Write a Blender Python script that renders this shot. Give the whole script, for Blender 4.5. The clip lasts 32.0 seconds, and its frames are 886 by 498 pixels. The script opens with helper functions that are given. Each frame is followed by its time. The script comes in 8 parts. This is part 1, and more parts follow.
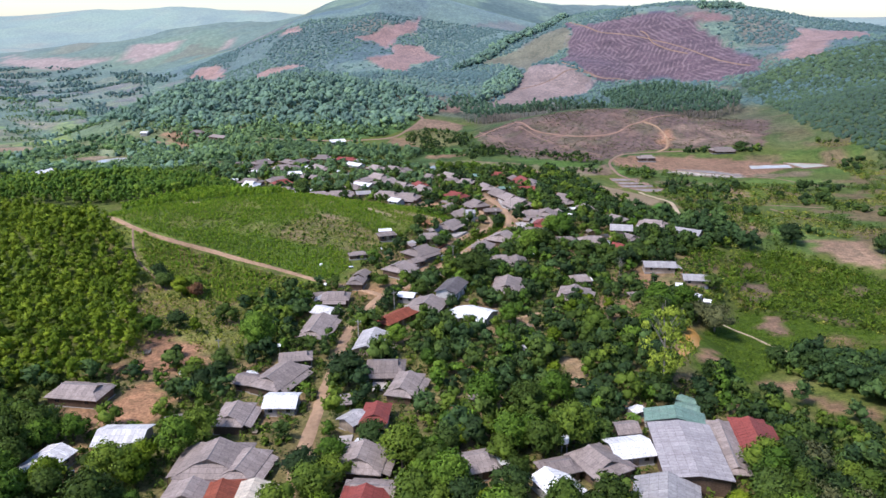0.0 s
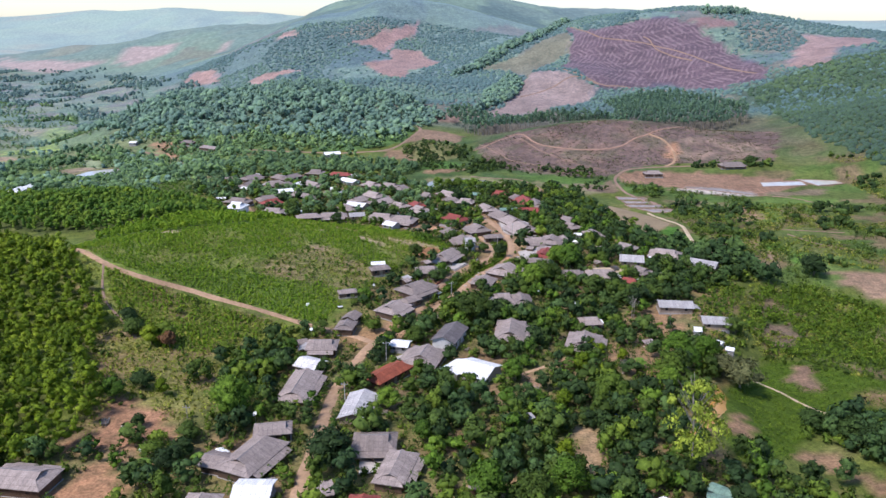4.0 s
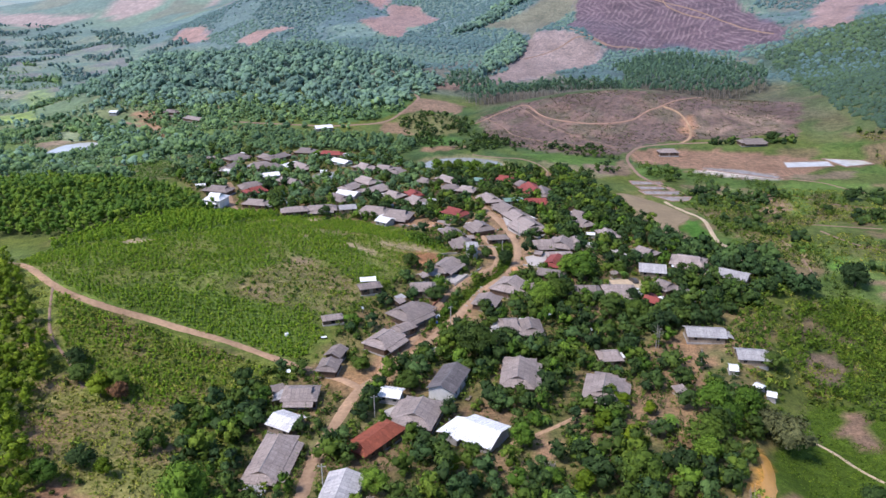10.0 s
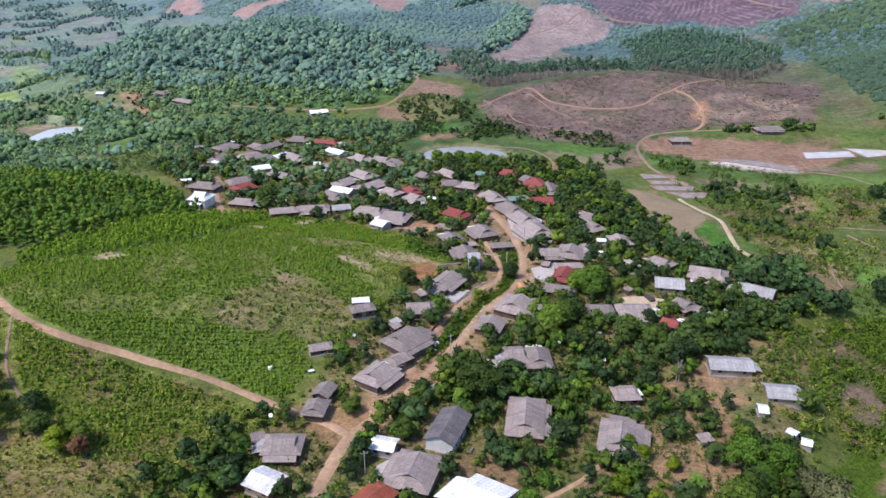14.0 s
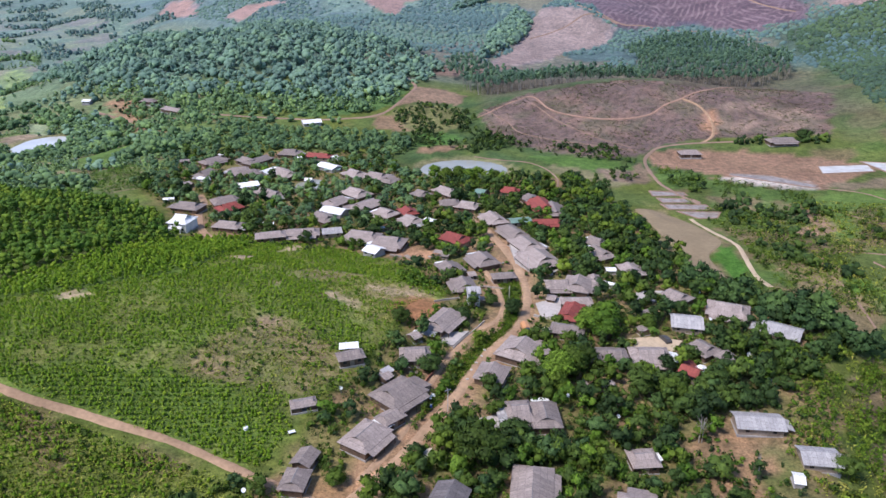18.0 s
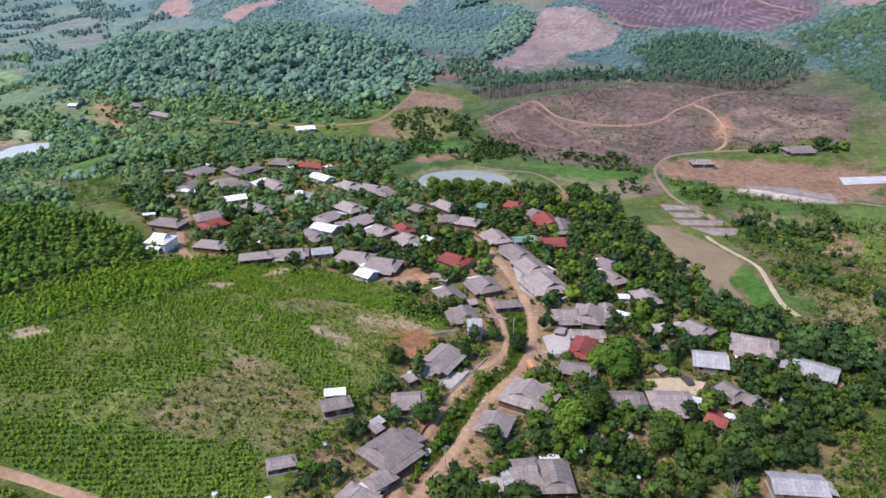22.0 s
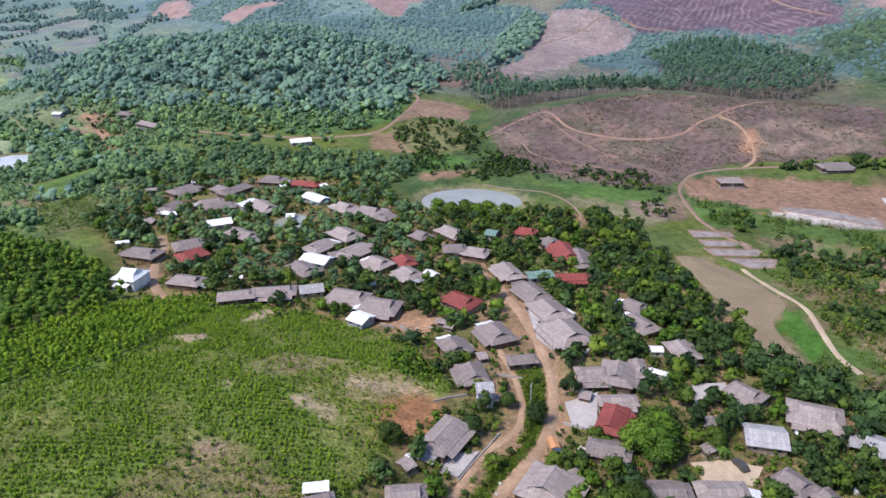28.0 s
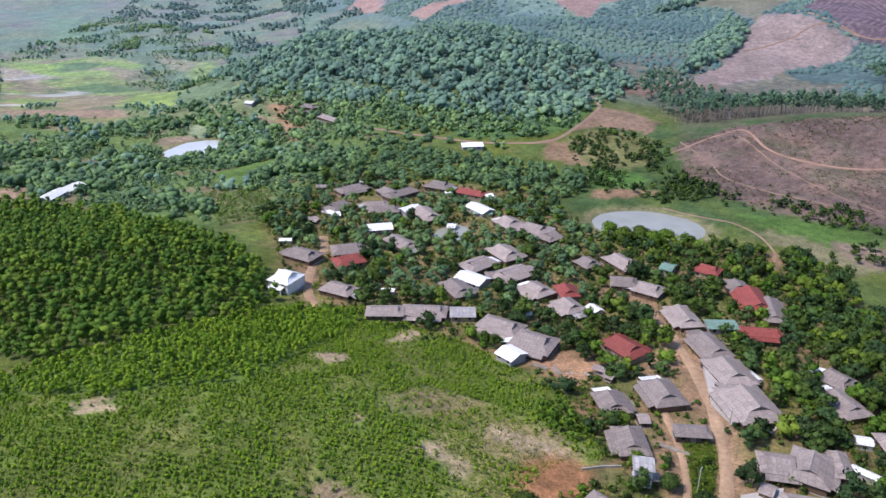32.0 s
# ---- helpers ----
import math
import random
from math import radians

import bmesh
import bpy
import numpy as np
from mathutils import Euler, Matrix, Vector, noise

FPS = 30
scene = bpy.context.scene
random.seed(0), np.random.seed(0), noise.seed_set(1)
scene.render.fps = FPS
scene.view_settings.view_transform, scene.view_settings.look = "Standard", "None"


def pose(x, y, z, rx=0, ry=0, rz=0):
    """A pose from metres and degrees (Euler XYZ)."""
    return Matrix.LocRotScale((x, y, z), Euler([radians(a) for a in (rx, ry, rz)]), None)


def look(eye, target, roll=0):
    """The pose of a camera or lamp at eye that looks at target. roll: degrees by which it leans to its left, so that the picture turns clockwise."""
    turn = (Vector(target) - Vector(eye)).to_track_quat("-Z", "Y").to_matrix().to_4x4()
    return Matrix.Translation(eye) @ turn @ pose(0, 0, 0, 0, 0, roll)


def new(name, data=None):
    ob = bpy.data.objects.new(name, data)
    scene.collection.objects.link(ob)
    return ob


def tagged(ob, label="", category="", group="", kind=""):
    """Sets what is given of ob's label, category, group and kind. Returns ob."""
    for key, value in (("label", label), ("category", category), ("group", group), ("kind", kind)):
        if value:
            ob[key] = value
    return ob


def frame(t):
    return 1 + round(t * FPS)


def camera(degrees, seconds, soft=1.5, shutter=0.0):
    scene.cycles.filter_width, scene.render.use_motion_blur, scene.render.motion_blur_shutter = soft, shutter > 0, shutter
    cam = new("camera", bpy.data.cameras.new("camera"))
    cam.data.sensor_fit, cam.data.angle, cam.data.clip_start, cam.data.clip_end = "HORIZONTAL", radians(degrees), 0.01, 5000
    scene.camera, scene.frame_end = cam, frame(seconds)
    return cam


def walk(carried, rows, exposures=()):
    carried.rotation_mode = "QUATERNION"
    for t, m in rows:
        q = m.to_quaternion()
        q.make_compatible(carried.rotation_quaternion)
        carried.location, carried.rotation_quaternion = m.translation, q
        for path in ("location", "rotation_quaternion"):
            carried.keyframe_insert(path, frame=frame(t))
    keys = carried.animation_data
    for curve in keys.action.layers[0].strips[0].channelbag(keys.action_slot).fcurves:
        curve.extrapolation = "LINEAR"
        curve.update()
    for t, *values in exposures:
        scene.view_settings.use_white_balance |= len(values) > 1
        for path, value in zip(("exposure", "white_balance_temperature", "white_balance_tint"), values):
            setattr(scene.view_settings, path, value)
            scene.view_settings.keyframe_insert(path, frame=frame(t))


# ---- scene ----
cam = camera(62.4, 32.0)
PATH = [
    (0, 0.56, 0.29, 86.94, 72.82, -0.21, 3.69),
    (0.5, 0.40, 3.21, 87.62, 72.84, -0.17, 3.67),
    (1, 0.25, 6.12, 88.31, 72.84, -0.13, 3.66),
    (1.5, 0.10, 9.04, 89.00, 72.84, -0.10, 3.62),
    (2, -0.05, 11.97, 89.70, 72.86, -0.08, 3.62),
    (2.5, -0.20, 14.92, 90.42, 72.86, -0.06, 3.56),
    (3, -0.33, 17.89, 91.14, 72.86, -0.05, 3.56),
    (3.5, -0.47, 20.88, 91.88, 72.84, -0.04, 3.54),
    (4, -0.59, 23.89, 92.63, 72.87, -0.03, 3.58),
    (4.5, -0.72, 26.90, 93.39, 72.89, -0.03, 3.54),
    (5, -0.86, 29.91, 94.15, 72.83, -0.02, 3.51),
    (5.5, -1.00, 32.91, 94.92, 72.70, -0.01, 3.50),
    (6, -1.14, 35.91, 95.70, 72.49, -0.01, 3.51),
    (6.5, -1.29, 38.91, 96.49, 72.19, -0.01, 3.53),
    (7, -1.44, 41.90, 97.28, 71.81, -0.01, 3.56),
    (7.5, -1.59, 44.89, 98.08, 71.38, -0.01, 3.54),
    (8, -1.74, 47.89, 98.89, 70.94, -0.01, 3.56),
    (8.5, -1.89, 50.90, 99.71, 70.49, -0.01, 3.54),
    (9, -2.04, 53.91, 100.52, 70.03, -0.00, 3.57),
    (9.5, -2.18, 56.93, 101.35, 69.61, 0.00, 3.53),
    (10, -2.32, 59.95, 102.17, 69.17, 0.01, 3.58),
    (10.5, -2.46, 62.98, 102.99, 68.75, 0.02, 3.60),
    (11, -2.58, 66.02, 103.80, 68.32, 0.04, 3.62),
    (11.5, -2.71, 69.06, 104.61, 67.87, 0.05, 3.61),
    (12, -2.84, 72.10, 105.39, 67.45, 0.05, 3.65),
    (12.5, -2.96, 75.15, 106.16, 67.05, 0.06, 3.68),
    (13, -3.09, 78.18, 106.89, 66.80, 0.05, 3.66),
    (13.5, -3.21, 81.20, 107.57, 66.77, 0.04, 3.69),
    (14, -3.33, 84.19, 108.19, 66.81, 0.03, 3.68),
    (14.5, -3.44, 87.14, 108.72, 66.86, 0.01, 3.68),
    (15, -3.55, 90.05, 109.17, 66.88, 0.00, 3.69),
    (15.5, -3.64, 92.92, 109.55, 66.86, -0.00, 3.68),
    (16, -3.72, 95.77, 109.85, 66.82, -0.00, 3.68),
    (16.5, -3.80, 98.59, 110.09, 66.78, -0.00, 3.69),
    (17, -3.86, 101.39, 110.28, 66.75, -0.00, 3.70),
    (17.5, -3.92, 104.18, 110.43, 66.72, 0.01, 3.78),
    (18, -3.96, 106.96, 110.54, 66.71, 0.02, 3.65),
    (18.5, -3.99, 109.74, 110.61, 66.68, 0.03, 3.68),
    (19, -4.03, 112.54, 110.64, 66.70, 0.05, 3.68),
    (19.5, -4.08, 115.35, 110.64, 66.71, 0.06, 3.50),
    (20, -4.15, 118.18, 110.61, 66.67, 0.07, 3.62),
    (20.5, -4.24, 121.03, 110.54, 66.64, 0.07, 3.67),
    (21, -4.35, 123.89, 110.44, 66.62, 0.07, 3.68),
    (21.5, -4.48, 126.76, 110.33, 66.61, 0.06, 3.70),
    (22, -4.62, 129.64, 110.20, 66.60, 0.04, 3.71),
    (22.5, -4.78, 132.52, 110.06, 66.61, 0.03, 3.70),
    (23, -4.94, 135.39, 109.92, 66.61, 0.02, 3.68),
    (23.5, -5.11, 138.26, 109.79, 66.59, 0.01, 3.68),
    (24, -5.28, 141.12, 109.66, 66.57, 0.00, 3.68),
    (24.5, -5.46, 143.97, 109.55, 66.57, -0.00, 3.67),
    (25, -5.64, 146.81, 109.45, 66.59, -0.01, 3.66),
    (25.5, -5.82, 149.64, 109.37, 66.61, -0.00, 3.65),
    (26, -6.01, 152.45, 109.31, 66.61, 0.00, 3.51),
    (26.5, -6.19, 155.24, 109.27, 66.61, 0.01, 3.37),
    (27, -6.39, 158.02, 109.25, 66.60, 0.02, 3.35),
    (27.5, -6.60, 160.78, 109.26, 66.60, 0.03, 3.57),
    (28, -6.84, 163.52, 109.28, 66.60, 0.03, 4.15),
    (28.5, -7.09, 166.25, 109.33, 66.57, 0.02, 5.76),
    (29, -7.36, 168.96, 109.39, 66.53, 0.01, 7.74),
    (29.5, -7.64, 171.66, 109.46, 66.53, -0.01, 9.65),
    (30, -7.92, 174.35, 109.55, 66.52, -0.03, 11.58),
    (30.5, -8.20, 177.04, 109.65, 66.51, -0.04, 13.48),
    (31, -8.47, 179.73, 109.75, 66.52, -0.06, 15.34),
    (31.5, -8.74, 182.41, 109.86, 66.46, -0.07, 16.95),
    (32, -9.01, 185.10, 109.97, 66.36, -0.08, 18.29),
]
walk(cam, [(t, pose(x, y, z, tilt, 0, turn) @ pose(0, 0, 0, 0, 0, roll)) for t, x, y, z, tilt, roll, turn in PATH], [(0, 0.72, 6120, 18), (32, 0.72, 6120, 18)])

# ---- world, sun ----
world = bpy.data.worlds.new("sky")
scene.world = world
world.use_nodes = True
wn = world.node_tree.nodes
sky = wn.new("ShaderNodeTexSky")
sky.sky_type, sky.sun_disc = "NISHITA", False
sky.sun_elevation, sky.sun_rotation = radians(56), radians(250)
sky.altitude, sky.air_density, sky.dust_density, sky.ozone_density = 300, 1.0, 0.5, 3.0
wn["Background"].inputs["Strength"].default_value = 0.112
world.node_tree.links.new(sky.outputs["Color"], wn["Background"].inputs["Color"])
sun = new("sun", bpy.data.lights.new("sun", "SUN"))
sun.data.energy, sun.data.angle, sun.data.color = 2.6, radians(14), (1.0, 0.955, 0.88)
sun.matrix_world = look((-60, -45, 110), (0, 0, 0))


# ---- materials ----
def nodes_of(name, rough=0.8, spec=0.2, metal=0.0):
    m = bpy.data.materials.new(name)
    m.use_nodes = True
    b = m.node_tree.nodes["Principled BSDF"]
    b.inputs["Roughness"].default_value, b.inputs["Metallic"].default_value = rough, metal
    b.inputs["Specular IOR Level"].default_value = spec
    return m, m.node_tree, b


def noise_node(nt, size, detail=4.0, coord="Object", rough=0.55):
    """A noise of about that many metres to a blotch."""
    tc = nt.nodes.new("ShaderNodeTexCoord")
    if coord == "World":
        tc = nt.nodes.new("ShaderNodeNewGeometry")
    n = nt.nodes.new("ShaderNodeTexNoise")
    n.inputs["Scale"].default_value, n.inputs["Detail"].default_value, n.inputs["Roughness"].default_value = 1 / size, detail, rough
    nt.links.new(tc.outputs["Position" if coord == "World" else "Object"], n.inputs["Vector"])
    return n


def ramp(nt, source, stops):
    r = nt.nodes.new("ShaderNodeValToRGB")
    while len(r.color_ramp.elements) < len(stops):
        r.color_ramp.elements.new(0.5)
    for e, (p, c) in zip(r.color_ramp.elements, stops):
        e.position, e.color = p, (*c, 1) if len(c) == 3 else c
    nt.links.new(source, r.inputs["Fac"])
    return r.outputs["Color"]


def mix(nt, fac, a, b, blend="MIX"):
    m = nt.nodes.new("ShaderNodeMix")
    m.data_type, m.blend_type = "RGBA", blend
    for value, key in ((fac, 0), (a, 6), (b, 7)):
        if hasattr(value, "is_linked"):
            nt.links.new(value, m.inputs[key])
        elif key == 0:
            m.inputs[0].default_value = value
        else:
            m.inputs[key].default_value = (*value, 1)
    return m.outputs[2]


def bump(nt, b, source, strength, distance):
    k = nt.nodes.new("ShaderNodeBump")
    k.inputs["Strength"].default_value, k.inputs["Distance"].default_value = strength, distance
    nt.links.new(source, k.inputs["Height"])
    nt.links.new(k.outputs["Normal"], b.inputs["Normal"])
    return k


def grey_tone(low, high):
    return [(0.3, (low, low, low)), (0.7, (high, high, high))]


def plain(name, colour, rough=0.8, spec=0.2, metal=0.0, size=0.6, spread=0.25, relief=0.02):
    """Paint, plaster, wood or earth with blotches of two sizes and a fine relief."""
    m, nt, b = nodes_of(name, rough, spec, metal)
    big, fine = noise_node(nt, size * 5, 3, "World"), noise_node(nt, size * 0.5, 5, "World")
    c = mix(nt, 1.0, colour, ramp(nt, big.outputs["Fac"], grey_tone(1 - spread, 1 + spread * 0.6)), "MULTIPLY")
    c = mix(nt, 1.0, c, ramp(nt, fine.outputs["Fac"], grey_tone(1 - spread * 0.7, 1 + spread * 0.5)), "MULTIPLY")
    nt.links.new(c, b.inputs["Base Color"])
    bump(nt, b, fine.outputs["Fac"], 0.4, relief)
    return m


def sheet_roof(name, colour, stain, rough=0.75, spec=0.25, metal=0.0, strip=1.0, worn=(0.80, 0.80, 0.81), amount=0.35):
    """Roofing sheets: strips down the slope, rows across it, streaks and a tone of its own for each roof."""
    m, nt, b = nodes_of(name, rough, spec, metal)
    tc = nt.nodes.new("ShaderNodeTexCoord")
    br = nt.nodes.new("ShaderNodeTexBrick")
    br.offset = 0.0
    br.inputs["Color1"].default_value, br.inputs["Color2"].default_value, br.inputs["Mortar"].default_value = (1, 1, 1, 1), (*worn, 1), (0.55, 0.54, 0.54, 1)
    br.inputs["Scale"].default_value, br.inputs["Mortar Size"].default_value, br.inputs["Bias"].default_value = 1.0, 0.035, 0.0
    br.inputs["Brick Width"].default_value, br.inputs["Row Height"].default_value = strip, 1.5
    nt.links.new(tc.outputs["Object"], br.inputs["Vector"])
    info = nt.nodes.new("ShaderNodeObjectInfo")
    tone = ramp(nt, info.outputs["Random"], [(0, (0.9, 0.895, 0.89)), (1, (1.1, 1.09, 1.08))])
    c = mix(nt, 1.0, colour, tone, "MULTIPLY")
    c = mix(nt, 0.95, c, br.outputs["Color"], "MULTIPLY")
    blot, streak = noise_node(nt, 2.6, 5, "World"), noise_node(nt, 0.5, 4, "World")
    c = mix(nt, ramp(nt, blot.outputs["Fac"], [(0.45, (0, 0, 0)), (0.75, (amount, amount, amount))]), c, stain)
    c = mix(nt, 1.0, c, ramp(nt, streak.outputs["Fac"], grey_tone(0.8, 1.17)), "MULTIPLY")
    nt.links.new(c, b.inputs["Base Color"])
    wave_tex = nt.nodes.new("ShaderNodeTexWave")
    wave_tex.inputs["Scale"].default_value = 1.6
    nt.links.new(tc.outputs["Object"], wave_tex.inputs["Vector"])
    bump(nt, b, wave_tex.outputs["Color"], 0.35, 0.03)
    return m


def leaf(name, dark, light, fresh, haze_sheen=0.0, even=0.0):
    """Foliage: a tone for each plant and for each clump of leaves, a little light passing through."""
    m, nt, b = nodes_of(name, 0.62, 0.12)
    # blue sheen added to distant foliage to stand for haze
    b.inputs["Sheen Weight"].default_value, b.inputs["Sheen Roughness"].default_value, b.inputs["Sheen Tint"].default_value = haze_sheen, 0.6, (0.62, 0.80, 1.0, 1)
    geo = nt.nodes.new("ShaderNodeNewGeometry")
    at = nt.nodes.new("ShaderNodeAttribute")
    at.attribute_name = "tint"
    info = nt.nodes.new("ShaderNodeObjectInfo")
    add = nt.nodes.new("ShaderNodeMath")
    add.operation = "ADD"
    nt.links.new(at.outputs["Fac"], add.inputs[0]), nt.links.new(info.outputs["Random"], add.inputs[1])
    frac = nt.nodes.new("ShaderNodeMath")
    frac.operation = "FRACT"
    nt.links.new(add.outputs[0], frac.inputs[0])
    c = ramp(nt, frac.outputs[0], [(0.0, dark), (0.55, light), (1.0, fresh)])
    c = mix(nt, 1.0, c, ramp(nt, geo.outputs["Random Per Island"], [(0, tuple(v + (1 - v) * even for v in (0.5, 0.54, 0.52))), (1, tuple(v + (1 - v) * even for v in (1.55, 1.48, 1.32)))]), "MULTIPLY")
    fine = noise_node(nt, 0.3, 4, "World", 0.7)
    c = mix(nt, 1.0, c, ramp(nt, fine.outputs["Fac"], [(0.3, tuple(v + (1 - v) * even for v in (0.62, 0.64, 0.62))), (0.7, tuple(v + (1 - v) * even for v in (1.4, 1.33, 1.2)))]), "MULTIPLY")
    nt.links.new(c, b.inputs["Base Color"])
    tr = nt.nodes.new("ShaderNodeBsdfTranslucent")
    nt.links.new(c, tr.inputs["Color"])
    ms = nt.nodes.new("ShaderNodeMixShader")
    ms.inputs[0].default_value = 0.1
    nt.links.new(b.outputs[0], ms.inputs[1]), nt.links.new(tr.outputs[0], ms.inputs[2])
    nt.links.new(ms.outputs[0], nt.nodes["Material Output"].inputs["Surface"])
    bump(nt, b, fine.outputs["Fac"], 0.5, 0.2)
    return m


GREY_COLOUR, GREY_STAIN = (0.345, 0.282, 0.252), (0.22, 0.175, 0.145)
ZINC_COLOUR, ZINC_STAIN = (0.48, 0.455, 0.445), (0.36, 0.33, 0.31)
M_GREY = sheet_roof("fibre_cement_sheets", GREY_COLOUR, GREY_STAIN)
M_DARK = sheet_roof("dark_fibre_cement_sheets", (0.17, 0.15, 0.148), (0.10, 0.085, 0.08))
M_ZINC = sheet_roof("zinc_sheets", ZINC_COLOUR, ZINC_STAIN, 0.5, 0.3, 0.0, 0.9, (0.55, 0.54, 0.54))
M_WHITE = sheet_roof("pale_metal_sheets", (0.88, 0.87, 0.86), (0.70, 0.68, 0.66), 0.45, 0.3, 0.0, 0.9, (0.95, 0.95, 0.945), 0.1)
M_PATCHY = sheet_roof("patched_white_sheets", (0.80, 0.78, 0.77), (0.50, 0.47, 0.45), 0.5, 0.3, 0.0, 0.9, (0.74, 0.73, 0.72), 0.5)
M_HALL = sheet_roof("grey_hall_sheets", (0.44, 0.40, 0.395), (0.52, 0.50, 0.49), 0.6, 0.3, 0.0, 0.9, (0.82, 0.81, 0.81), 0.25)
M_CREAM = sheet_roof("cream_metal_sheets", (0.66, 0.58, 0.47), (0.45, 0.38, 0.30), 0.5, 0.3, 0.0, 0.9, (0.85, 0.83, 0.8), 0.3)
M_RED = sheet_roof("dark_red_sheets", (0.31, 0.075, 0.058), (0.20, 0.06, 0.05), 0.6, 0.3)
M_ORANGE = sheet_roof("red_clay_tiles", (0.33, 0.095, 0.055), (0.17, 0.06, 0.045), 0.8, 0.2, 0.0, 0.45)
M_TEAL = sheet_roof("green_metal_sheets", (0.22, 0.35, 0.27), (0.32, 0.36, 0.31), 0.5, 0.4, 0.1)
M_WOOD = plain("weathered_boards", (0.15, 0.10, 0.07), spread=0.4)
M_WOODPALE = plain("pale_boards", (0.34, 0.27, 0.21), spread=0.35)
M_PLASTER = plain("whitewashed_wall", (0.66, 0.65, 0.64), spread=0.15)
M_BLOCK = plain("grey_block_wall", (0.36, 0.34, 0.33), spread=0.2)
M_GLASS = plain("dark_window", (0.03, 0.035, 0.04), rough=0.2, spec=0.5, spread=0.1)
M_RIDGE = plain("ridge_capping", (0.23, 0.21, 0.205), spread=0.25)
M_FIELD = plain("bare_field_soil", (0.285, 0.215, 0.13), rough=0.95, size=3.0, spread=0.16, relief=0.05)
M_DIRT = plain("dirt_road", (0.44, 0.285, 0.175), rough=0.95, size=2.2, spread=0.3, relief=0.06)
M_REDDIRT = plain("red_earth_track", (0.42, 0.27, 0.165), rough=0.95, size=2.2, spread=0.3, relief=0.06)
M_SAND = plain("sandy_track", (0.52, 0.40, 0.27), rough=0.95, size=2.0, spread=0.2, relief=0.04)
M_ORANGETRAIL = plain("orange_earth_trail", (0.35, 0.215, 0.155), rough=0.95, size=2.0, spread=0.2, relief=0.04)
M_TRAIL = plain("pale_trail", (0.30, 0.20, 0.145), rough=0.95, size=2.0, spread=0.2, relief=0.04)
M_CONCRETE = plain("concrete_yard", (0.48, 0.43, 0.39), rough=0.9, size=1.5, spread=0.2)
M_BARK = plain("bark", (0.13, 0.105, 0.08), rough=0.9, size=0.3, spread=0.35)
M_PALEBARK = plain("pale_bark", (0.30, 0.27, 0.23), rough=0.9, size=0.3, spread=0.35)
L_DARK = leaf("dark_foliage", (0.026, 0.051, 0.019), (0.046, 0.085, 0.024), (0.083, 0.135, 0.028))
L_VILLAGE = leaf("village_foliage", (0.043, 0.073, 0.015), (0.08, 0.133, 0.02), (0.14, 0.205, 0.026), 0.0, 0.2)
L_ACACIA = leaf("acacia_foliage", (0.078, 0.128, 0.008), (0.13, 0.198, 0.011), (0.20, 0.27, 0.018), 0.0, 0.35)
L_DARKWOOD = leaf("plantation_wood_foliage", (0.058, 0.125, 0.018), (0.09, 0.17, 0.02), (0.15, 0.225, 0.024), 0.0, 0.4)
L_PLANT = leaf("young_plantation_foliage", (0.115, 0.215, 0.014), (0.167, 0.28, 0.018), (0.23, 0.33, 0.024), 0.0, 0.75)
L_LIGHT = leaf("pale_yellow_green_foliage", (0.17, 0.25, 0.03), (0.235, 0.315, 0.04), (0.29, 0.36, 0.055))
# woods and slopes: haze is put into the paler, bluer leaf colours
L_WOODS = leaf("hazed_hill_woods_foliage", (0.118, 0.198, 0.155), (0.165, 0.272, 0.195), (0.22, 0.345, 0.205), 0.14, 0.75)
L_SLOPES = leaf("hazed_mountain_foliage", (0.09, 0.158, 0.15), (0.115, 0.195, 0.168), (0.142, 0.23, 0.165), 0.2, 0.9)
L_SIDE = leaf("side_slope_foliage", (0.048, 0.088, 0.05), (0.068, 0.12, 0.06), (0.095, 0.155, 0.065), 0.12, 0.8)
L_VINE = leaf("vine_covered_foliage", (0.11, 0.20, 0.08), (0.16, 0.265, 0.09), (0.22, 0.33, 0.10), 0.3)
L_FRESH = leaf("fresh_green_foliage", (0.05, 0.105, 0.014), (0.085, 0.165, 0.02), (0.13, 0.22, 0.028))
L_BLUEGREEN = leaf("blue_green_foliage", (0.03, 0.062, 0.026), (0.05, 0.098, 0.036), (0.075, 0.135, 0.042))
# these two carry some distance haze in leaf colour and sheen
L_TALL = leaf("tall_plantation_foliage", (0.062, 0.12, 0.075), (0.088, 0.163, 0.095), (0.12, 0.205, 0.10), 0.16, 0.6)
L_MID = leaf("hazed_village_foliage", (0.08, 0.15, 0.072), (0.125, 0.215, 0.09), (0.185, 0.295, 0.10), 0.08, 0.4)
L_RUST = leaf("withered_brown_foliage", (0.16, 0.085, 0.05), (0.21, 0.11, 0.06), (0.24, 0.15, 0.08))
L_GREYGREEN = leaf("grey_green_foliage", (0.08, 0.092, 0.045), (0.115, 0.128, 0.06), (0.15, 0.165, 0.075))
L_GRASS = leaf("meadow_grass_blades", (0.064, 0.125, 0.011), (0.098, 0.168, 0.015), (0.145, 0.215, 0.024))
L_HILLGRASS = leaf("green_hill_grass", (0.125, 0.20, 0.022), (0.175, 0.25, 0.03), (0.25, 0.295, 0.055), 0.0, 0.5)
L_STUBBLE = leaf("grey_brown_stubble", (0.10, 0.085, 0.06), (0.135, 0.12, 0.075), (0.13, 0.16, 0.07))
L_BRUSH = leaf("rough_grass_and_brush", (0.13, 0.18, 0.025), (0.20, 0.25, 0.036), (0.29, 0.285, 0.075))
M_TRUCK = plain("orange_truck_paint", (0.62, 0.30, 0.13), rough=0.45, spec=0.4, spread=0.12)
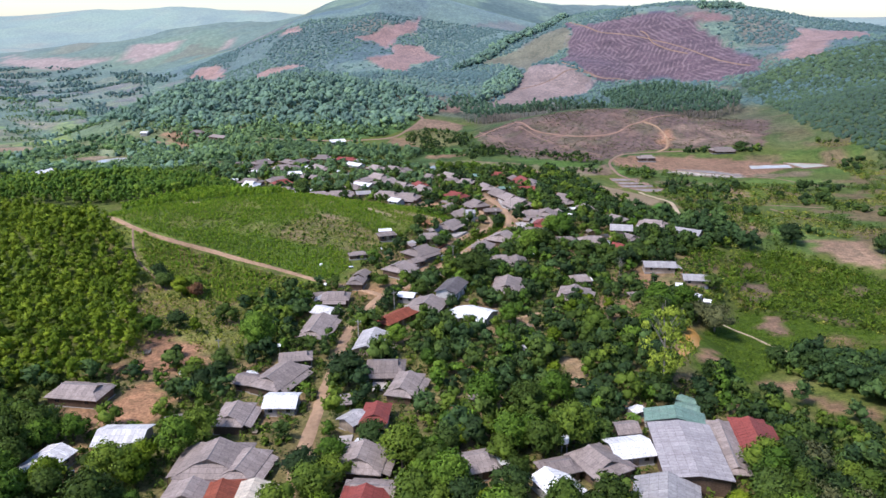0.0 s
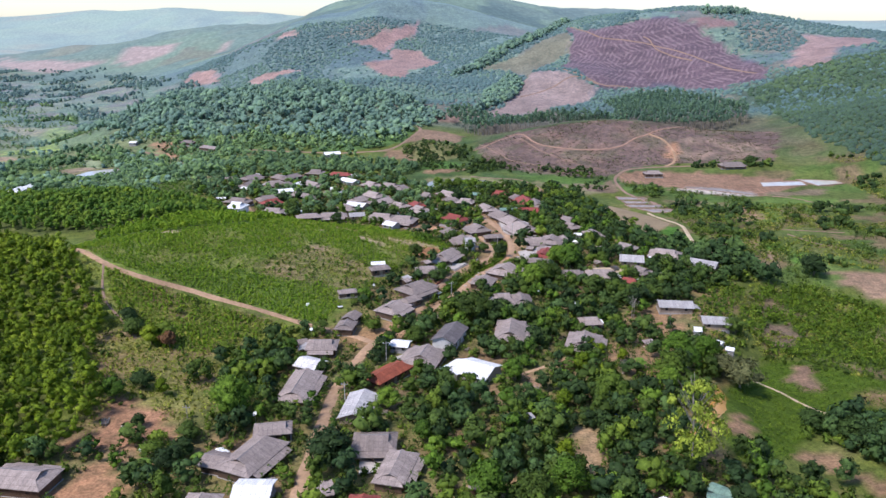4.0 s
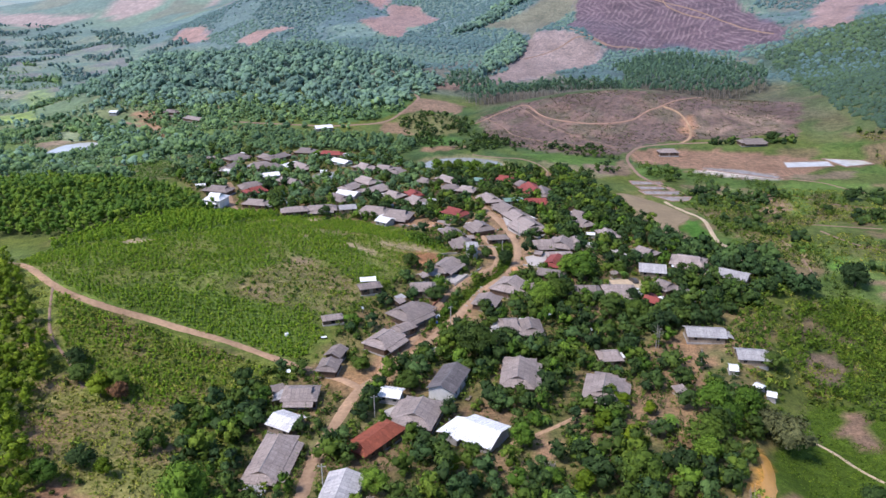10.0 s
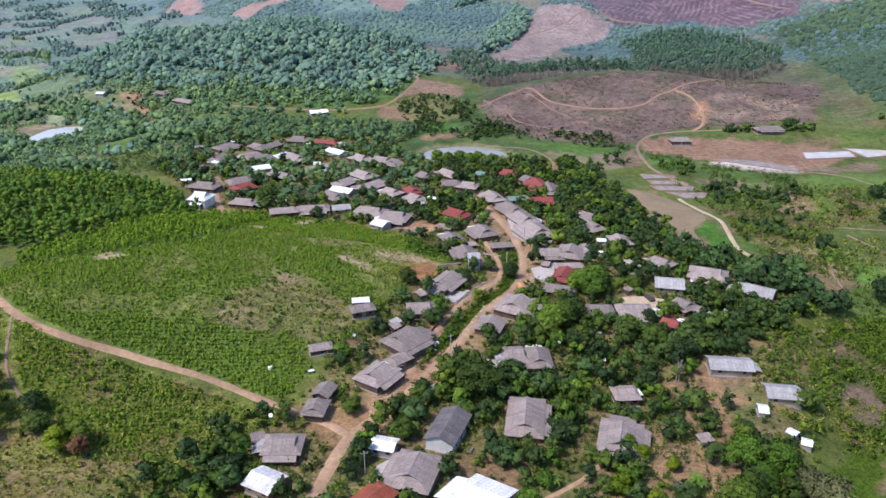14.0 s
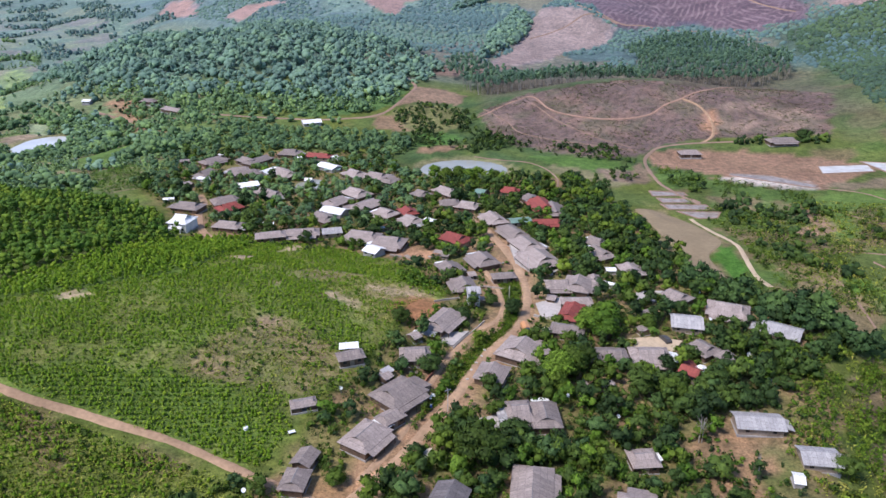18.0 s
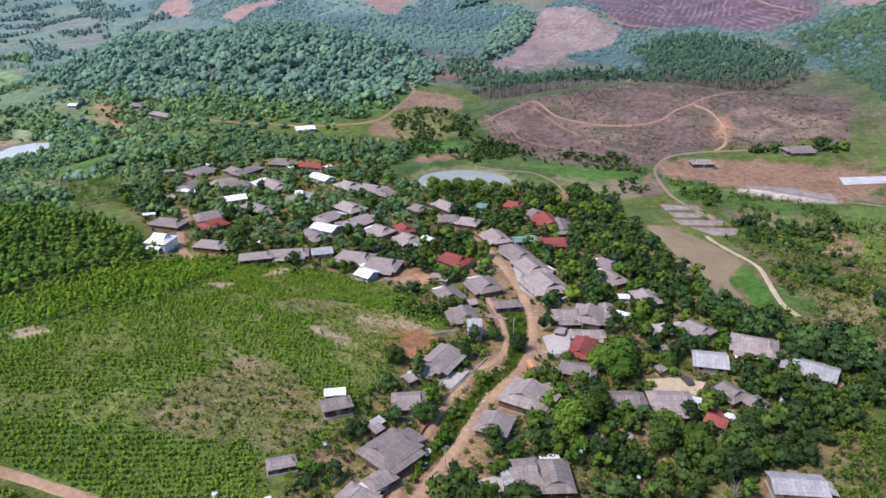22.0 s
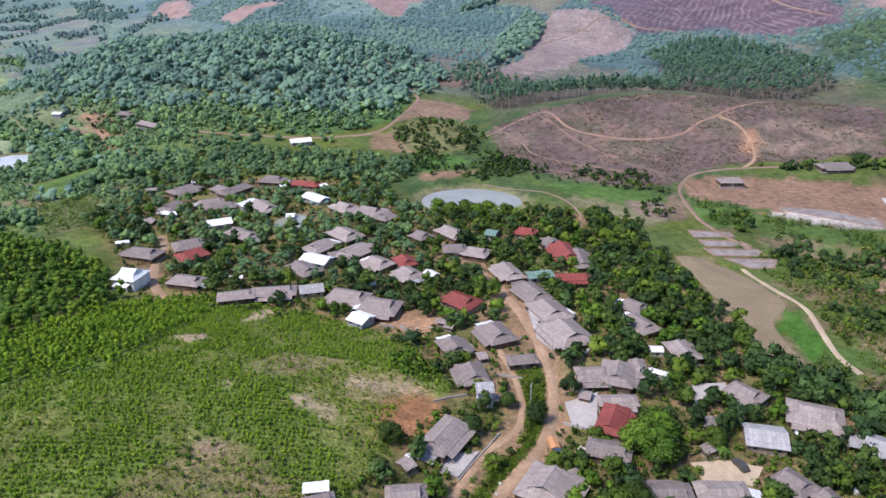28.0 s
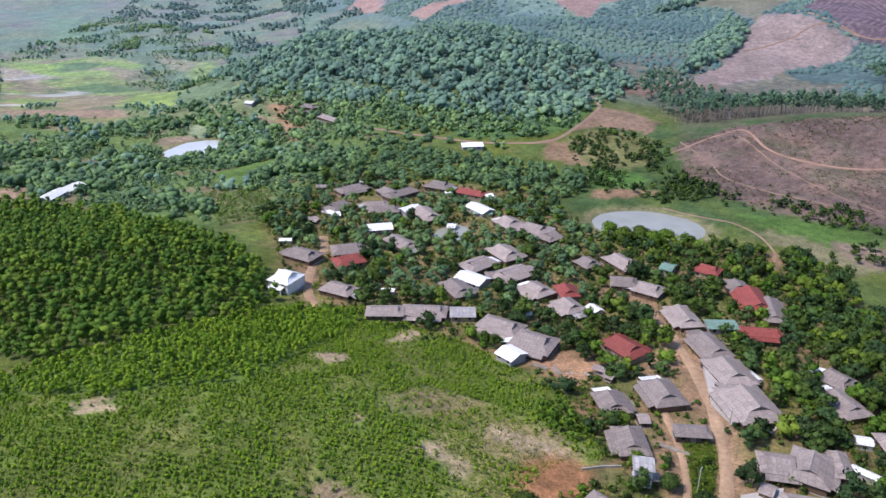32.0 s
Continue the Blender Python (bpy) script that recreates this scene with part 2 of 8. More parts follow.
M_NAVY = plain("dark_blue_paint", (0.05, 0.07, 0.11), rough=0.4, spec=0.4, spread=0.1)
M_CAR = plain("dark_grey_car_paint", (0.07, 0.065, 0.06), rough=0.35, spec=0.5, spread=0.1)
M_TYRE = plain("black_rubber", (0.025, 0.025, 0.025), rough=0.9, spread=0.1)
M_STEEL = plain("dull_steel", (0.40, 0.40, 0.41), rough=0.5, metal=0.5, spread=0.15)
M_TANK = plain("white_plastic", (0.80, 0.80, 0.79), rough=0.4, spread=0.06)
M_TARP = plain("blue_tarpaulin", (0.05, 0.12, 0.42), rough=0.6, spread=0.15)
M_STONE = plain("pale_stone", (0.46, 0.42, 0.38), rough=0.9, spread=0.2)
M_BANANA = leaf("banana_leaves", (0.07, 0.14, 0.025), (0.105, 0.19, 0.032), (0.15, 0.235, 0.045))
M_DEADWOOD = plain("grey_dead_wood", (0.33, 0.29, 0.25), rough=0.95, size=0.3, spread=0.25)


# ---- the lie of the land ----
def step(a, b, v):
    """Smooth step from 0 at a to 1 at b."""
    k = np.clip((v - a) / (b - a), 0, 1)
    return k * k * (3 - 2 * k)


def mound(x, y, cx, cy, rx, ry, turn, h, flat=1.0):
    """A smooth hill of height h; flat above 1 gives it a broader top and steeper flanks."""
    c, s = math.cos(radians(turn)), math.sin(radians(turn))
    u, v = ((x - cx) * c + (y - cy) * s) / rx, ((y - cy) * c - (x - cx) * s) / ry
    return h * np.exp(-(u * u + v * v) ** flat)


def wave(x, y, size, seed):
    """Soft rolling unevenness of the ground, between -1 and 1."""
    a, b = x / size, y / size
    return (np.sin(a * 1.7 + 1.3 * np.sin(b * 1.1 + seed) + seed) + np.sin(b * 1.9 + 1.2 * np.sin(a * 1.3 - seed) + 2 * seed)) / 2


# heights along the village, from the near end to the mountains: y, z
SPINE_Y = (-400, 60, 120, 160, 200, 240, 320, 400, 480, 560, 700, 900, 1100, 1500, 5000)
SPINE_Z = (14, 10, 8, 6.5, 4, 2, 1, -2.5, -5.5, -5, -3, 5, 13, 22, 22)


def height(x, y):
    x, y = np.asarray(x, float), np.asarray(y, float)
    z = np.interp(y, SPINE_Y, SPINE_Z)
    # the fields beside the village lie lower
    edge = x - np.maximum(52 + (y - 180) * 0.40, 61)
    z = z - 8 * step(-10, 16, edge) * (1 - step(270, 360, y)) - 3 * step(40, 90, x) * step(270, 360, y) * (1 - step(480, 530, y))
    # the broad valley on the far side falls away
    z = z - 15 * step(-190, -280, x) * step(430, 560, y) - 34 * step(-300, -560, x) * step(560, 860, y)
    # planted hill, its shoulder under the track, and the wooded rise beyond
    z = z + mound(x, y, -92, 299, 62, 44, -8, 13.5, 1.5)
    z = z + mound(x, y, -142, 245, 60, 36, 10, 14, 1.2)
    z = z + mound(x, y, -195, 335, 60, 62, 0, 13, 1.2)
    z = z + mound(x, y, -105, 180, 45, 30, 0, 5, 1.0)
    # wooded hill over the far houses
    z = z + mound(x, y, -190, 765, 150, 95, -8, 26, 1.2) + mound(x, y, -330, 790, 110, 80, 0, 21, 1.1) + mound(x, y, -290, 690, 90, 50, 0, 7)
    z = z + mound(x, y, -130, 930, 120, 80, 0, 20, 1.1)
    # cleared brown hill, its spur and the woods on its back
    z = z + mound(x, y, 82, 622, 78, 52, 0, 20, 1.2) + mound(x, y, 175, 635, 80, 45, 10, 8, 1.2)
    z = z + mound(x, y, 170, 745, 120, 40, 5, 7, 1.1) + mound(x, y, -70, 645, 40, 40, 0, 5, 1.1)
    # clear-cut mountain and its foot
    z = z + mound(x, y, 250, 1200, 250, 190, 0, 81, 1.3) + mound(x, y, 90, 965, 70, 70, 20, 17, 1.2)
    z = z + mound(x, y, 470, 1190, 230, 200, 0, 24, 1.2) + mound(x, y, 430, 880, 150, 140, 0, 40, 1.2)
    z = z + mound(x, y, 350, 610, 90, 120, 0, 38, 1.1) + mound(x, y, 720, 900, 260, 400, 0, 58, 1.2)
    z = z + mound(x, y, -830, 1800, 300, 150, 8, 42) + mound(x, y, -1200, 1950, 380, 160, 5, 36)
    # ranges behind
    z = z + mound(x, y, -200, 1700, 370, 380, 0, 112, 1.2) + mound(x, y, 330, 2150, 600, 450, 0, 100, 1.1)
    z = z + mound(x, y, -330, 1350, 260, 170, 10, 45, 1.1) + mound(x, y, -650, 1950, 380, 300, 0, 62, 1.1)
    z = z + mound(x, y, -1700, 3650, 1150, 420, 8, 165, 1.1) + mound(x, y, 300, 3600, 1500, 500, 0, 105, 1.0)
    z = z + mound(x, y, 1900, 2600, 900, 1200, 0, 60, 1.0) + mound(x, y, -2900, 2500, 800, 900, 0, 85, 1.0)
    # unevenness grows with distance from the houses
    far = step(560, 900, y)
    z = z + wave(x, y, 13, 0.7) * 0.35 + wave(x, y, 45, 2.1) * (0.4 + 2 * far) + wave(x, y, 120, 4.2) * 6.5 * step(900, 1500, y) + wave(x, y, 58, 1.3) * 3.2 * step(1150, 1450, y)
    # the houses in the hollow
    z = z - mound(x, y, -55, 200, 22, 20, 0, 3) - mound(x, y, 45, 245, 30, 25, 0, 2.5)
    # levelled paddies, then the beds of the ponds
    for cx, cy, rx, ry, level in FLATS:
        k = 1 - step(0.8, 1.25, np.sqrt(((x - cx) / rx) ** 2 + ((y - cy) / ry) ** 2))
        z = z * (1 - k) + level * k
    for cx, cy, rx, ry, level in PONDS:
        d = np.sqrt(((x - cx) / rx) ** 2 + ((y - cy) / ry) ** 2)
        k = 1 - step(0.9, 1.7, d)
        z = z * (1 - k) + (level - 0.9 * (1 - step(0.75, 1.05, d)) + 0.25) * k
    return z


PONDS = ((-17, 489, 25, 19, -7), (-305, 571, 17, 24, -20.5), (-92, 450, 7, 8, -4.5))
FLATS = ((165, 495, 100, 36, -7.4), (90, 440, 20, 28, -7.2))


# ---- helpers of this scene ----
def mesh_from(name, verts, faces, mat=None, smooth=False):
    me = bpy.data.meshes.new(name)
    me.from_pydata([tuple(v) for v in verts], [], faces)
    if mat:
        me.materials.append(mat)
    if smooth:
        me.shade_smooth()
    return me


def tri_mesh(name, verts, tris, mat, tint=None, smooth=True, normals=None):
    """A mesh from arrays of points and triangles."""
    me = bpy.data.meshes.new(name)
    me.vertices.add(len(verts))
    me.vertices.foreach_set("co", np.asarray(verts, np.float32).ravel())
    me.loops.add(len(tris) * 3)
    me.loops.foreach_set("vertex_index", np.asarray(tris, np.int32).ravel())
    me.polygons.add(len(tris))
    me.polygons.foreach_set("loop_start", np.arange(0, len(tris) * 3, 3, dtype=np.int32))
    me.update(calc_edges=True)
    if tint is not None:
        me.attributes.new("tint", "FLOAT", "POINT").data.foreach_set("value", np.asarray(tint, np.float32))
    me.materials.append(mat)
    if smooth:
        me.shade_smooth()
    if normals is not None:
        me.normals_split_custom_set_from_vertices(np.asarray(normals).tolist())
    return me


def thing(name, m, label, category, group="", kind=""):
    ob = new(name)
    ob.matrix_world = m
    ob.empty_display_size = 0.5
    return tagged(ob, label, category, group, kind)


def part(name, me, parent, label=""):
    ob = new(name, me)
    ob.parent = parent
    return tagged(ob, label)


def joined(chunks):
    """Joins (points, faces) pieces into one."""
    verts, faces = [], []
    for v, f in chunks:
        k = len(verts)
        verts += [tuple(p) for p in v]
        faces += [tuple(i + k for i in q) for q in f]
    return verts, faces


def box(x0, y0, z0, x1, y1, z1):
    v = [(x, y, z) for z in (z0, z1) for y in (y0, y1) for x in (x0, x1)]
    return v, [(0, 2, 3, 1), (4, 5, 7, 6), (0, 1, 5, 4), (2, 6, 7, 3), (0, 4, 6, 2), (1, 3, 7, 5)]


def slab(poly, thick):
    """A flat piece of the given outline, seen from above, with that thickness below it."""
    n = len(poly)
    top, low = [Vector(p) for p in poly], [Vector(p) - Vector((0, 0, thick)) for p in poly]
    return top + low, [tuple(range(n)), tuple(range(2 * n - 1, n - 1, -1))] + [(i, i + n, (i + 1) % n + n, (i + 1) % n) for i in range(n)]


def inside(x, y, poly):
    """Which points lie inside the outline."""
    hit = np.zeros(x.shape, bool)
    for (ax, ay), (bx, by) in zip(poly, poly[1:] + poly[:1]):
        if ay != by:
            hit ^= ((ay > y) != (by > y)) & (x < (bx - ax) * (y - ay) / (by - ay) + ax)
    return hit


def off_line(x, y, line):
    """Distance to a line of points."""
    best = np.full(x.shape, 1e9)
    for (ax, ay), (bx, by) in zip(line, line[1:]):
        ll = (bx - ax) ** 2 + (by - ay) ** 2
        k = np.clip(((x - ax) * (bx - ax) + (y - ay) * (by - ay)) / ll, 0, 1)
        best = np.minimum(best, np.hypot(x - ax - k * (bx - ax), y - ay - k * (by - ay)))
    return best


def smooth_line(line, spacing):
    """The same line with rounded bends, sampled at that spacing."""
    pts = [Vector(p) for p in line]
    pts = [pts[0] * 2 - pts[1]] + pts + [pts[-1] * 2 - pts[-2]]
    out = []
    for a, b, c, d in zip(pts, pts[1:], pts[2:], pts[3:]):
        n = max(1, round((c - b).length / spacing))
        for i in range(n):
            t = i / n
            out.append(0.5 * (2 * b + (c - a) * t + (2 * a - 5 * b + 4 * c - d) * t * t + (3 * b - a - 3 * c + d) * t ** 3))
    return out + [pts[-2]]


# ---- roads and tracks: outline in plan ----
ROAD_MAIN = [(-30, 60), (-33, 100), (-35, 131), (-36, 149), (-37, 170), (-38, 190), (-36, 206), (-33, 219), (-25, 233), (-17, 249), (-9.6, 266), (-3.2, 284), (4.2, 296.3), (8.4, 308), (10, 322), (9, 338), (6, 356), (1, 374), (-6, 392), (-14, 408)]
ROAD_SIDE = [(-30, 230), (-23, 246), (-19.4, 261), (-13.6, 280), (-6.4, 296.3), (0.3, 305), (2, 316), (0, 331), (-4, 345), (-9, 362)]
TRACK_HILL = [(-190, 292), (-152, 267), (-128, 248), (-110, 241), (-92, 239), (-74, 237), (-57, 231), (-40, 224), (-33, 219)]
TRACK_SLOPE = [(-128, 248), (-118, 228), (-108, 218), (-99, 208)]
TRACK_VILLA = [(-140, 428), (-133, 415), (-131, 404), (-127, 393), (-123, 383), (-117, 373), (-110, 366)]
TRACK_SAND = [(87.8, 421), (92, 403), (95.5, 392), (97, 383), (96, 372), (95, 362), (94.5, 352), (96, 343)]
TRAIL_CREST = [(-12, 590), (10, 609), (24, 614), (34, 590), (49, 577), (70, 571), (96, 576), (111, 589), (122, 597), (149, 621), (172, 650)]
TRAIL_CUT = [(122, 597), (133, 590), (137, 575), (133, 556), (124, 544)]
TRAIL_HUT = [(150, 546), (122, 543), (99, 534), (89, 523), (84, 510), (84, 482), (88, 460), (97, 440)]
TRAIL_FAR = [(-300, 640), (-230, 606), (-182, 594), (-154, 590), (-126, 588), (-97, 591), (-83, 597), (-72, 612), (-60, 657), (-70, 690)]
TRAIL_POND = [(-12, 512), (6, 505), (18, 500), (28, 488), (32, 470), (30, 450)]
TRACKS = ((ROAD_MAIN, 3.8), (ROAD_SIDE, 3.0), (TRACK_HILL, 2.8), (TRACK_SLOPE, 1.0), (TRACK_VILLA, 4.0), (TRACK_SAND, 3.0), (TRAIL_CREST, 2.4), (TRAIL_CUT, 2.6), (TRAIL_HUT, 3.0), (TRAIL_FAR, 3.0), (TRAIL_POND, 3.0), ([(4, 197), (9.3, 200.5), (17.8, 207.3), (24.3, 215.8), (29, 223)], 1.2))

# ---- land cover: outlines in plan ----
PLANTED = [(-52, 232), (-47, 250), (-36, 268), (-30, 290), (-24, 304), (-16, 322), (-30, 345), (-60, 362), (-100, 374), (-122, 354), (-131, 315), (-150, 300), (-152, 268), (-127, 247), (-109, 240), (-91, 238), (-75, 236)]
THIN = [(-65, 284), (-48, 278), (-38, 268), (-45, 258), (-60, 256), (-76, 255), (-82, 260), (-72, 270)]
STRAW = [(-64, 322), (-46, 327), (-34, 326), (-24, 308), (-31, 292), (-43, 294), (-52, 304)]
CURVE = [(-112, 370), (-97, 369), (-93, 350), (-92, 325), (-95, 306), (-108, 296), (-120, 289), (-137, 285), (-150, 284), (-155, 292), (-141, 301), (-129, 319), (-122, 356)]
BRIGHT_LOW = [(-120, 249), (-92, 254), (-68, 256), (-53, 247), (-50, 234), (-75, 238), (-92, 241), (-109, 243)]
HILL_BARE = ([(-127.8, 284.2), (-118.7, 289), (-112, 285), (-120.4, 279.4)], [(-89.5, 326.2), (-83.8, 332.3), (-80.7, 327.5), (-82.8, 319.4)], [(-53.7, 301.9), (-49.3, 303.9), (-40.1, 300.2), (-40.9, 294.9), (-46.6, 295.7)],
             [(-68.5, 285), (-64.3, 284.8), (-58.8, 281.7), (-62, 277), (-66, 278)], [(-81.9, 350.2), (-78.8, 364.6), (-73.9, 363.8), (-76.4, 351.5)], [(-68.8, 302.3), (-66.8, 303.4), (-64.5, 299), (-66.4, 298)], [(-42.9, 314.8), (-36.9, 320.2), (-24.3, 319.8), (-22.3, 315.1), (-29.4, 312.8), (-39.6, 312.2)])
HILL_THIN = ([(-66.2, 310.2), (-62.1, 320.9), (-58.1, 328), (-42.3, 328.2), (-47.6, 321.7), (-57.4, 306.7)], [(-44, 318), (-30, 326), (-20, 322), (-21, 311), (-40, 306)])
HILL_THICKET = [(-37.5, 331.9), (-29.6, 339.4), (-19.3, 331.5), (-19.8, 325), (-30.5, 324.9)]
RUBBLE_YARD = [(-44.9, 358.2), (-36.2, 368.3), (-18.5, 361.4), (-23.8, 354.7), (-25.5, 350.6), (-38.6, 355.3)]
DARKWOOD = [(-300, 322), (-180, 297), (-148, 299), (-131, 316), (-121, 354), (-126, 372), (-165, 402), (-235, 420), (-300, 420)]
SLOPE = [(-160, 272), (-128, 247), (-109, 238), (-75, 233), (-55, 226), (-60, 200), (-64, 168), (-86, 156), (-96, 172), (-112, 203), (-124, 226), (-150, 256)]
BARE_FOOT = [(-90, 150), (-85, 158), (-86.7, 172), (-78, 172), (-70, 162.5), (-66, 160), (-70, 154), (-77, 153.5)]
YARD_LEFT = [(-93, 133), (-88.9, 132.9), (-80, 129), (-68.6, 130), (-67, 138), (-72, 145), (-79, 147), (-81, 138)]
SPUR_LOW = [(-82, 596), (-62, 604), (-40, 580), (-55, 560), (-78, 570)]
CLEARED_LOW = [(-70, 700), (-20, 760), (20, 770), (5, 740), (-30, 700)]
VILLAGE = [(-95, 60), (60, 60), (62, 200), (98, 300), (80, 335), (62, 400), (45, 470), (-40, 475), (-60, 510), (-170, 510), (-175, 440), (-120, 366), (-40, 352), (-16, 322), (-24, 304), (-36, 268), (-50, 232), (-60, 196), (-95, 150)]
PURPLE = [(90, 1003), (111, 1069), (113, 1184), (140, 1127), (179, 1121), (212, 1132), (260, 1132), (284, 1094), (313, 1026), (325, 931), (309, 898), (277, 917), (273, 883), (219, 954), (138, 917)]
PURPLE_TOP = [(270, 1124), (305, 1119), (338, 1098), (325, 1077), (291, 1092)]
PINK_G = [(335, 905), (383, 1002), (425, 1081), (463, 1063), (510, 1068), (469, 954), (419, 973), (370, 869)]
CLEARED = [(22, 880), (37, 950), (53, 998), (81, 982), (113, 942), (132, 924), (111, 886), (85, 857), (38, 803), (-9, 751), (8, 826)]
PALE_SLOPE = [(-15, 1083), (26, 1106), (110, 1153), (111, 1069), (71, 1040), (45, 972), (25, 1049)]
PINK_A = [(-190, 1149), (-157, 1175), (-154, 1228), (-113, 1227), (-77, 1164), (-87, 1134), (-124, 1114), (-105, 919), (-144, 1078)]
PINK_F = [(-227, 1248), (-195, 1257), (-161, 1307), (-125, 1366), (-129, 1299), (-153, 1258), (-160, 1203), (-210, 1231)]
PINK_B = [(-365, 1118), (-350, 1158), (-289, 1166), (-316, 1133), (-333, 1084)]
PINK_C = [(-512, 1228), (-514, 1299), (-463, 1258), (-423, 1179), (-418, 1155)]
PINK_D = [(-856, 1685), (-827, 1728), (-746, 1730), (-696, 1704), (-736, 1670), (-793, 1634)]
PINK_E = [(-1231, 1831), (-1018, 1720), (-939, 1663), (-900, 1679), (-861, 1681), (-870, 1645), (-941, 1605), (-1038, 1635), (-1144, 1697)]
PINK_H = [(-367, 1295), (-363, 1356), (-333, 1332), (-328, 1296)]
PINK_I = [(-612, 1652), (-604, 1709), (-576, 1704), (-578, 1650)]
TREES_V = [(-16, 772), (-5, 894), (24, 1004), (41, 961), (25, 881), (-10, 800)]
SPUR = [(-70, 613), (-57, 661), (-39, 661), (-21, 646), (-26, 623), (-42, 627), (-56, 626)]
ORCHARD = [(-72, 604), (-55, 623), (-25, 615), (-19, 573), (-32, 560), (-52, 558)]
PATCH_GREEN = [(-49, 551), (-35, 561), (-20, 546), (-25, 535), (-45, 525)]
PATCH_BROWN = [(-46, 522), (-25, 534), (-14, 526), (-31, 516), (-45, 513)]
GRASS_R = [(16, 510), (30, 514), (52, 512), (75, 506), (73, 486), (56, 486), (36, 496)]
FALLOW_POND = [(25.0, 496.8), (37.7, 500.5), (54.2, 488.4), (74.2, 472.8), (61.1, 461.7), (38.2, 471.5)]
SCRUB_SLOPE = [(59.8, 494.1), (81.5, 508.4), (82.5, 481.0), (75.9, 470.6), (62.1, 480.0)]
SCRUB_BROWN = [(56, 492), (75, 495), (71, 471), (58, 473)]
BROWN_HILL = [(-10, 600), (1, 609), (22, 624), (49, 617), (74, 623), (98, 625), (120, 616), (148, 619), (209, 687), (237, 637), (203, 560), (186, 567), (164, 557), (127, 550), (101, 539), (84, 522), (70, 513), (43, 515), (15, 532), (-5, 562)]
PALE_BROWN = [(145, 597), (171, 614), (196, 609), (210, 595), (188, 571), (161, 564), (140, 565)]
ERODED = [(133, 584), (142, 590), (142, 578), (133, 557), (127, 563)]
PADDY_DRY = [(87, 504), (89, 526), (136, 531), (160, 532), (198, 521), (205, 505), (166, 468), (140, 476), (112, 492)]
PADDY_WET = [(114, 486), (137, 490), (152, 483), (166, 477), (161, 467), (133, 472)]
BANK_GREEN = [(87, 504), (110, 483), (156, 459), (149, 445), (122, 450), (108, 467), (85, 465)]
SCRUB_R = [(109, 464), (132, 450), (146, 436), (130, 401), (121, 420), (101, 441)]
FIELD_BROWN = [(63, 427), (74.4, 432), (85, 418), (92, 397), (92, 386), (82.7, 373), (83, 359), (84, 346), (80.5, 339), (73, 343), (72, 356), (70, 377), (67, 398)]
FIELD_GREEN = [(84, 375), (91.5, 386), (94.5, 378), (92.5, 364), (90, 353), (85, 346.5), (83.5, 358)]
TERRACE_A = [(76.5, 459.5), (93.1, 458.3), (94, 453.3), (76.9, 451.5)]
TERRACE_B = [(78, 449.1), (94.9, 448.5), (97.8, 443.4), (79.6, 442.1)]
TERRACE_C = [(78.1, 440.2), (99.2, 440.6), (101.3, 433.6), (80.6, 433.1)]
TERRACE_D = [(83.6, 430.6), (103.7, 431), (99.8, 422.7), (91.2, 421.8)]
WET_C = [(178, 509), (207, 514), (205, 501), (175, 495)]
WET_D = [(205, 519), (229, 516), (231, 507), (211, 499)]
WET_E = [(126, 493), (146, 490), (165, 475), (161, 470), (124, 489)]
RICE_A = [(-829, 897), (-755, 961), (-664, 947), (-624, 908), (-604, 864), (-532, 674), (-518, 616)]
RICE_D = [(-778, 920), (-529, 670), (-482, 657), (-457, 686), (-548, 825), (-598, 833), (-633, 913), (-707, 934)]
RICE_E = [(-676, 1000), (-573, 959), (-545, 907), (-632, 953)]
GREEN_FAR = [(-1081, 1233), (-876, 1022), (-829, 1064), (-991, 1211)]
RICE_B = [(-459, 676), (-521, 782), (-470, 777), (-395, 670)]
SWAMP = [(-345.7, 620.2), (-324.8, 614.9), (-313.2, 592.8), (-326.2, 591.4)]
TERRACE_OLIVE = [(-435, 613.3), (-419.6, 629.4), (-404.9, 624.8), (-395.7, 595.9), (-416.3, 598.8)]
TERRACE_EARTH = [(-533.9, 630.8), (-433.5, 658.5), (-408.6, 632.5), (-497.6, 598.2)]
RICE_LOW = [(-666.8, 776.9), (-633.6, 831.3), (-580.1, 769.2), (-555.4, 688.8), (-556.4, 650.9)]
STRIP_FALLOW = [(-536.1, 676.7), (-567.2, 759.4), (-523, 769.7), (-465.8, 678.6), (-469.6, 641)]
RICE_PALE = [(-813.4, 883), (-739.6, 867.4), (-683.7, 850.3), (-689.7, 814.8), (-727.1, 803.3)]
RICE_MOUND = [(-472.5, 686.1), (-532.4, 793.4), (-437.9, 735.8), (-404.8, 680.3), (-412.8, 664.6)]
RICE_HIGH = [(-825.6, 912), (-783.4, 945.5), (-644.5, 936.4), (-628.2, 880.8), (-693.5, 851.6), (-797.9, 894.3)]
OPEN_WEST = (SWAMP, TERRACE_OLIVE, TERRACE_EARTH, RICE_LOW, STRIP_FALLOW, RICE_PALE, RICE_MOUND, RICE_HIGH)
RICE_C = [(-583, 938), (-569, 982), (-524, 909), (-513, 847)]
SOIL_L = [(-316, 433), (-306, 446), (-296.4, 438.7), (-284.3, 422), (-288, 407)]
MUD_L = [(-345, 583), (-328, 595), (-318, 590), (-320, 572), (-292, 547), (-309, 549)]
GRASS_L = [(-249.7, 508.6), (-237.2, 526.8), (-224.8, 544.6), (-208.5, 507.3), (-214.8, 473.8)]
GARDEN_L = [(-220, 461), (-193, 478), (-171, 436), (-183, 421)]
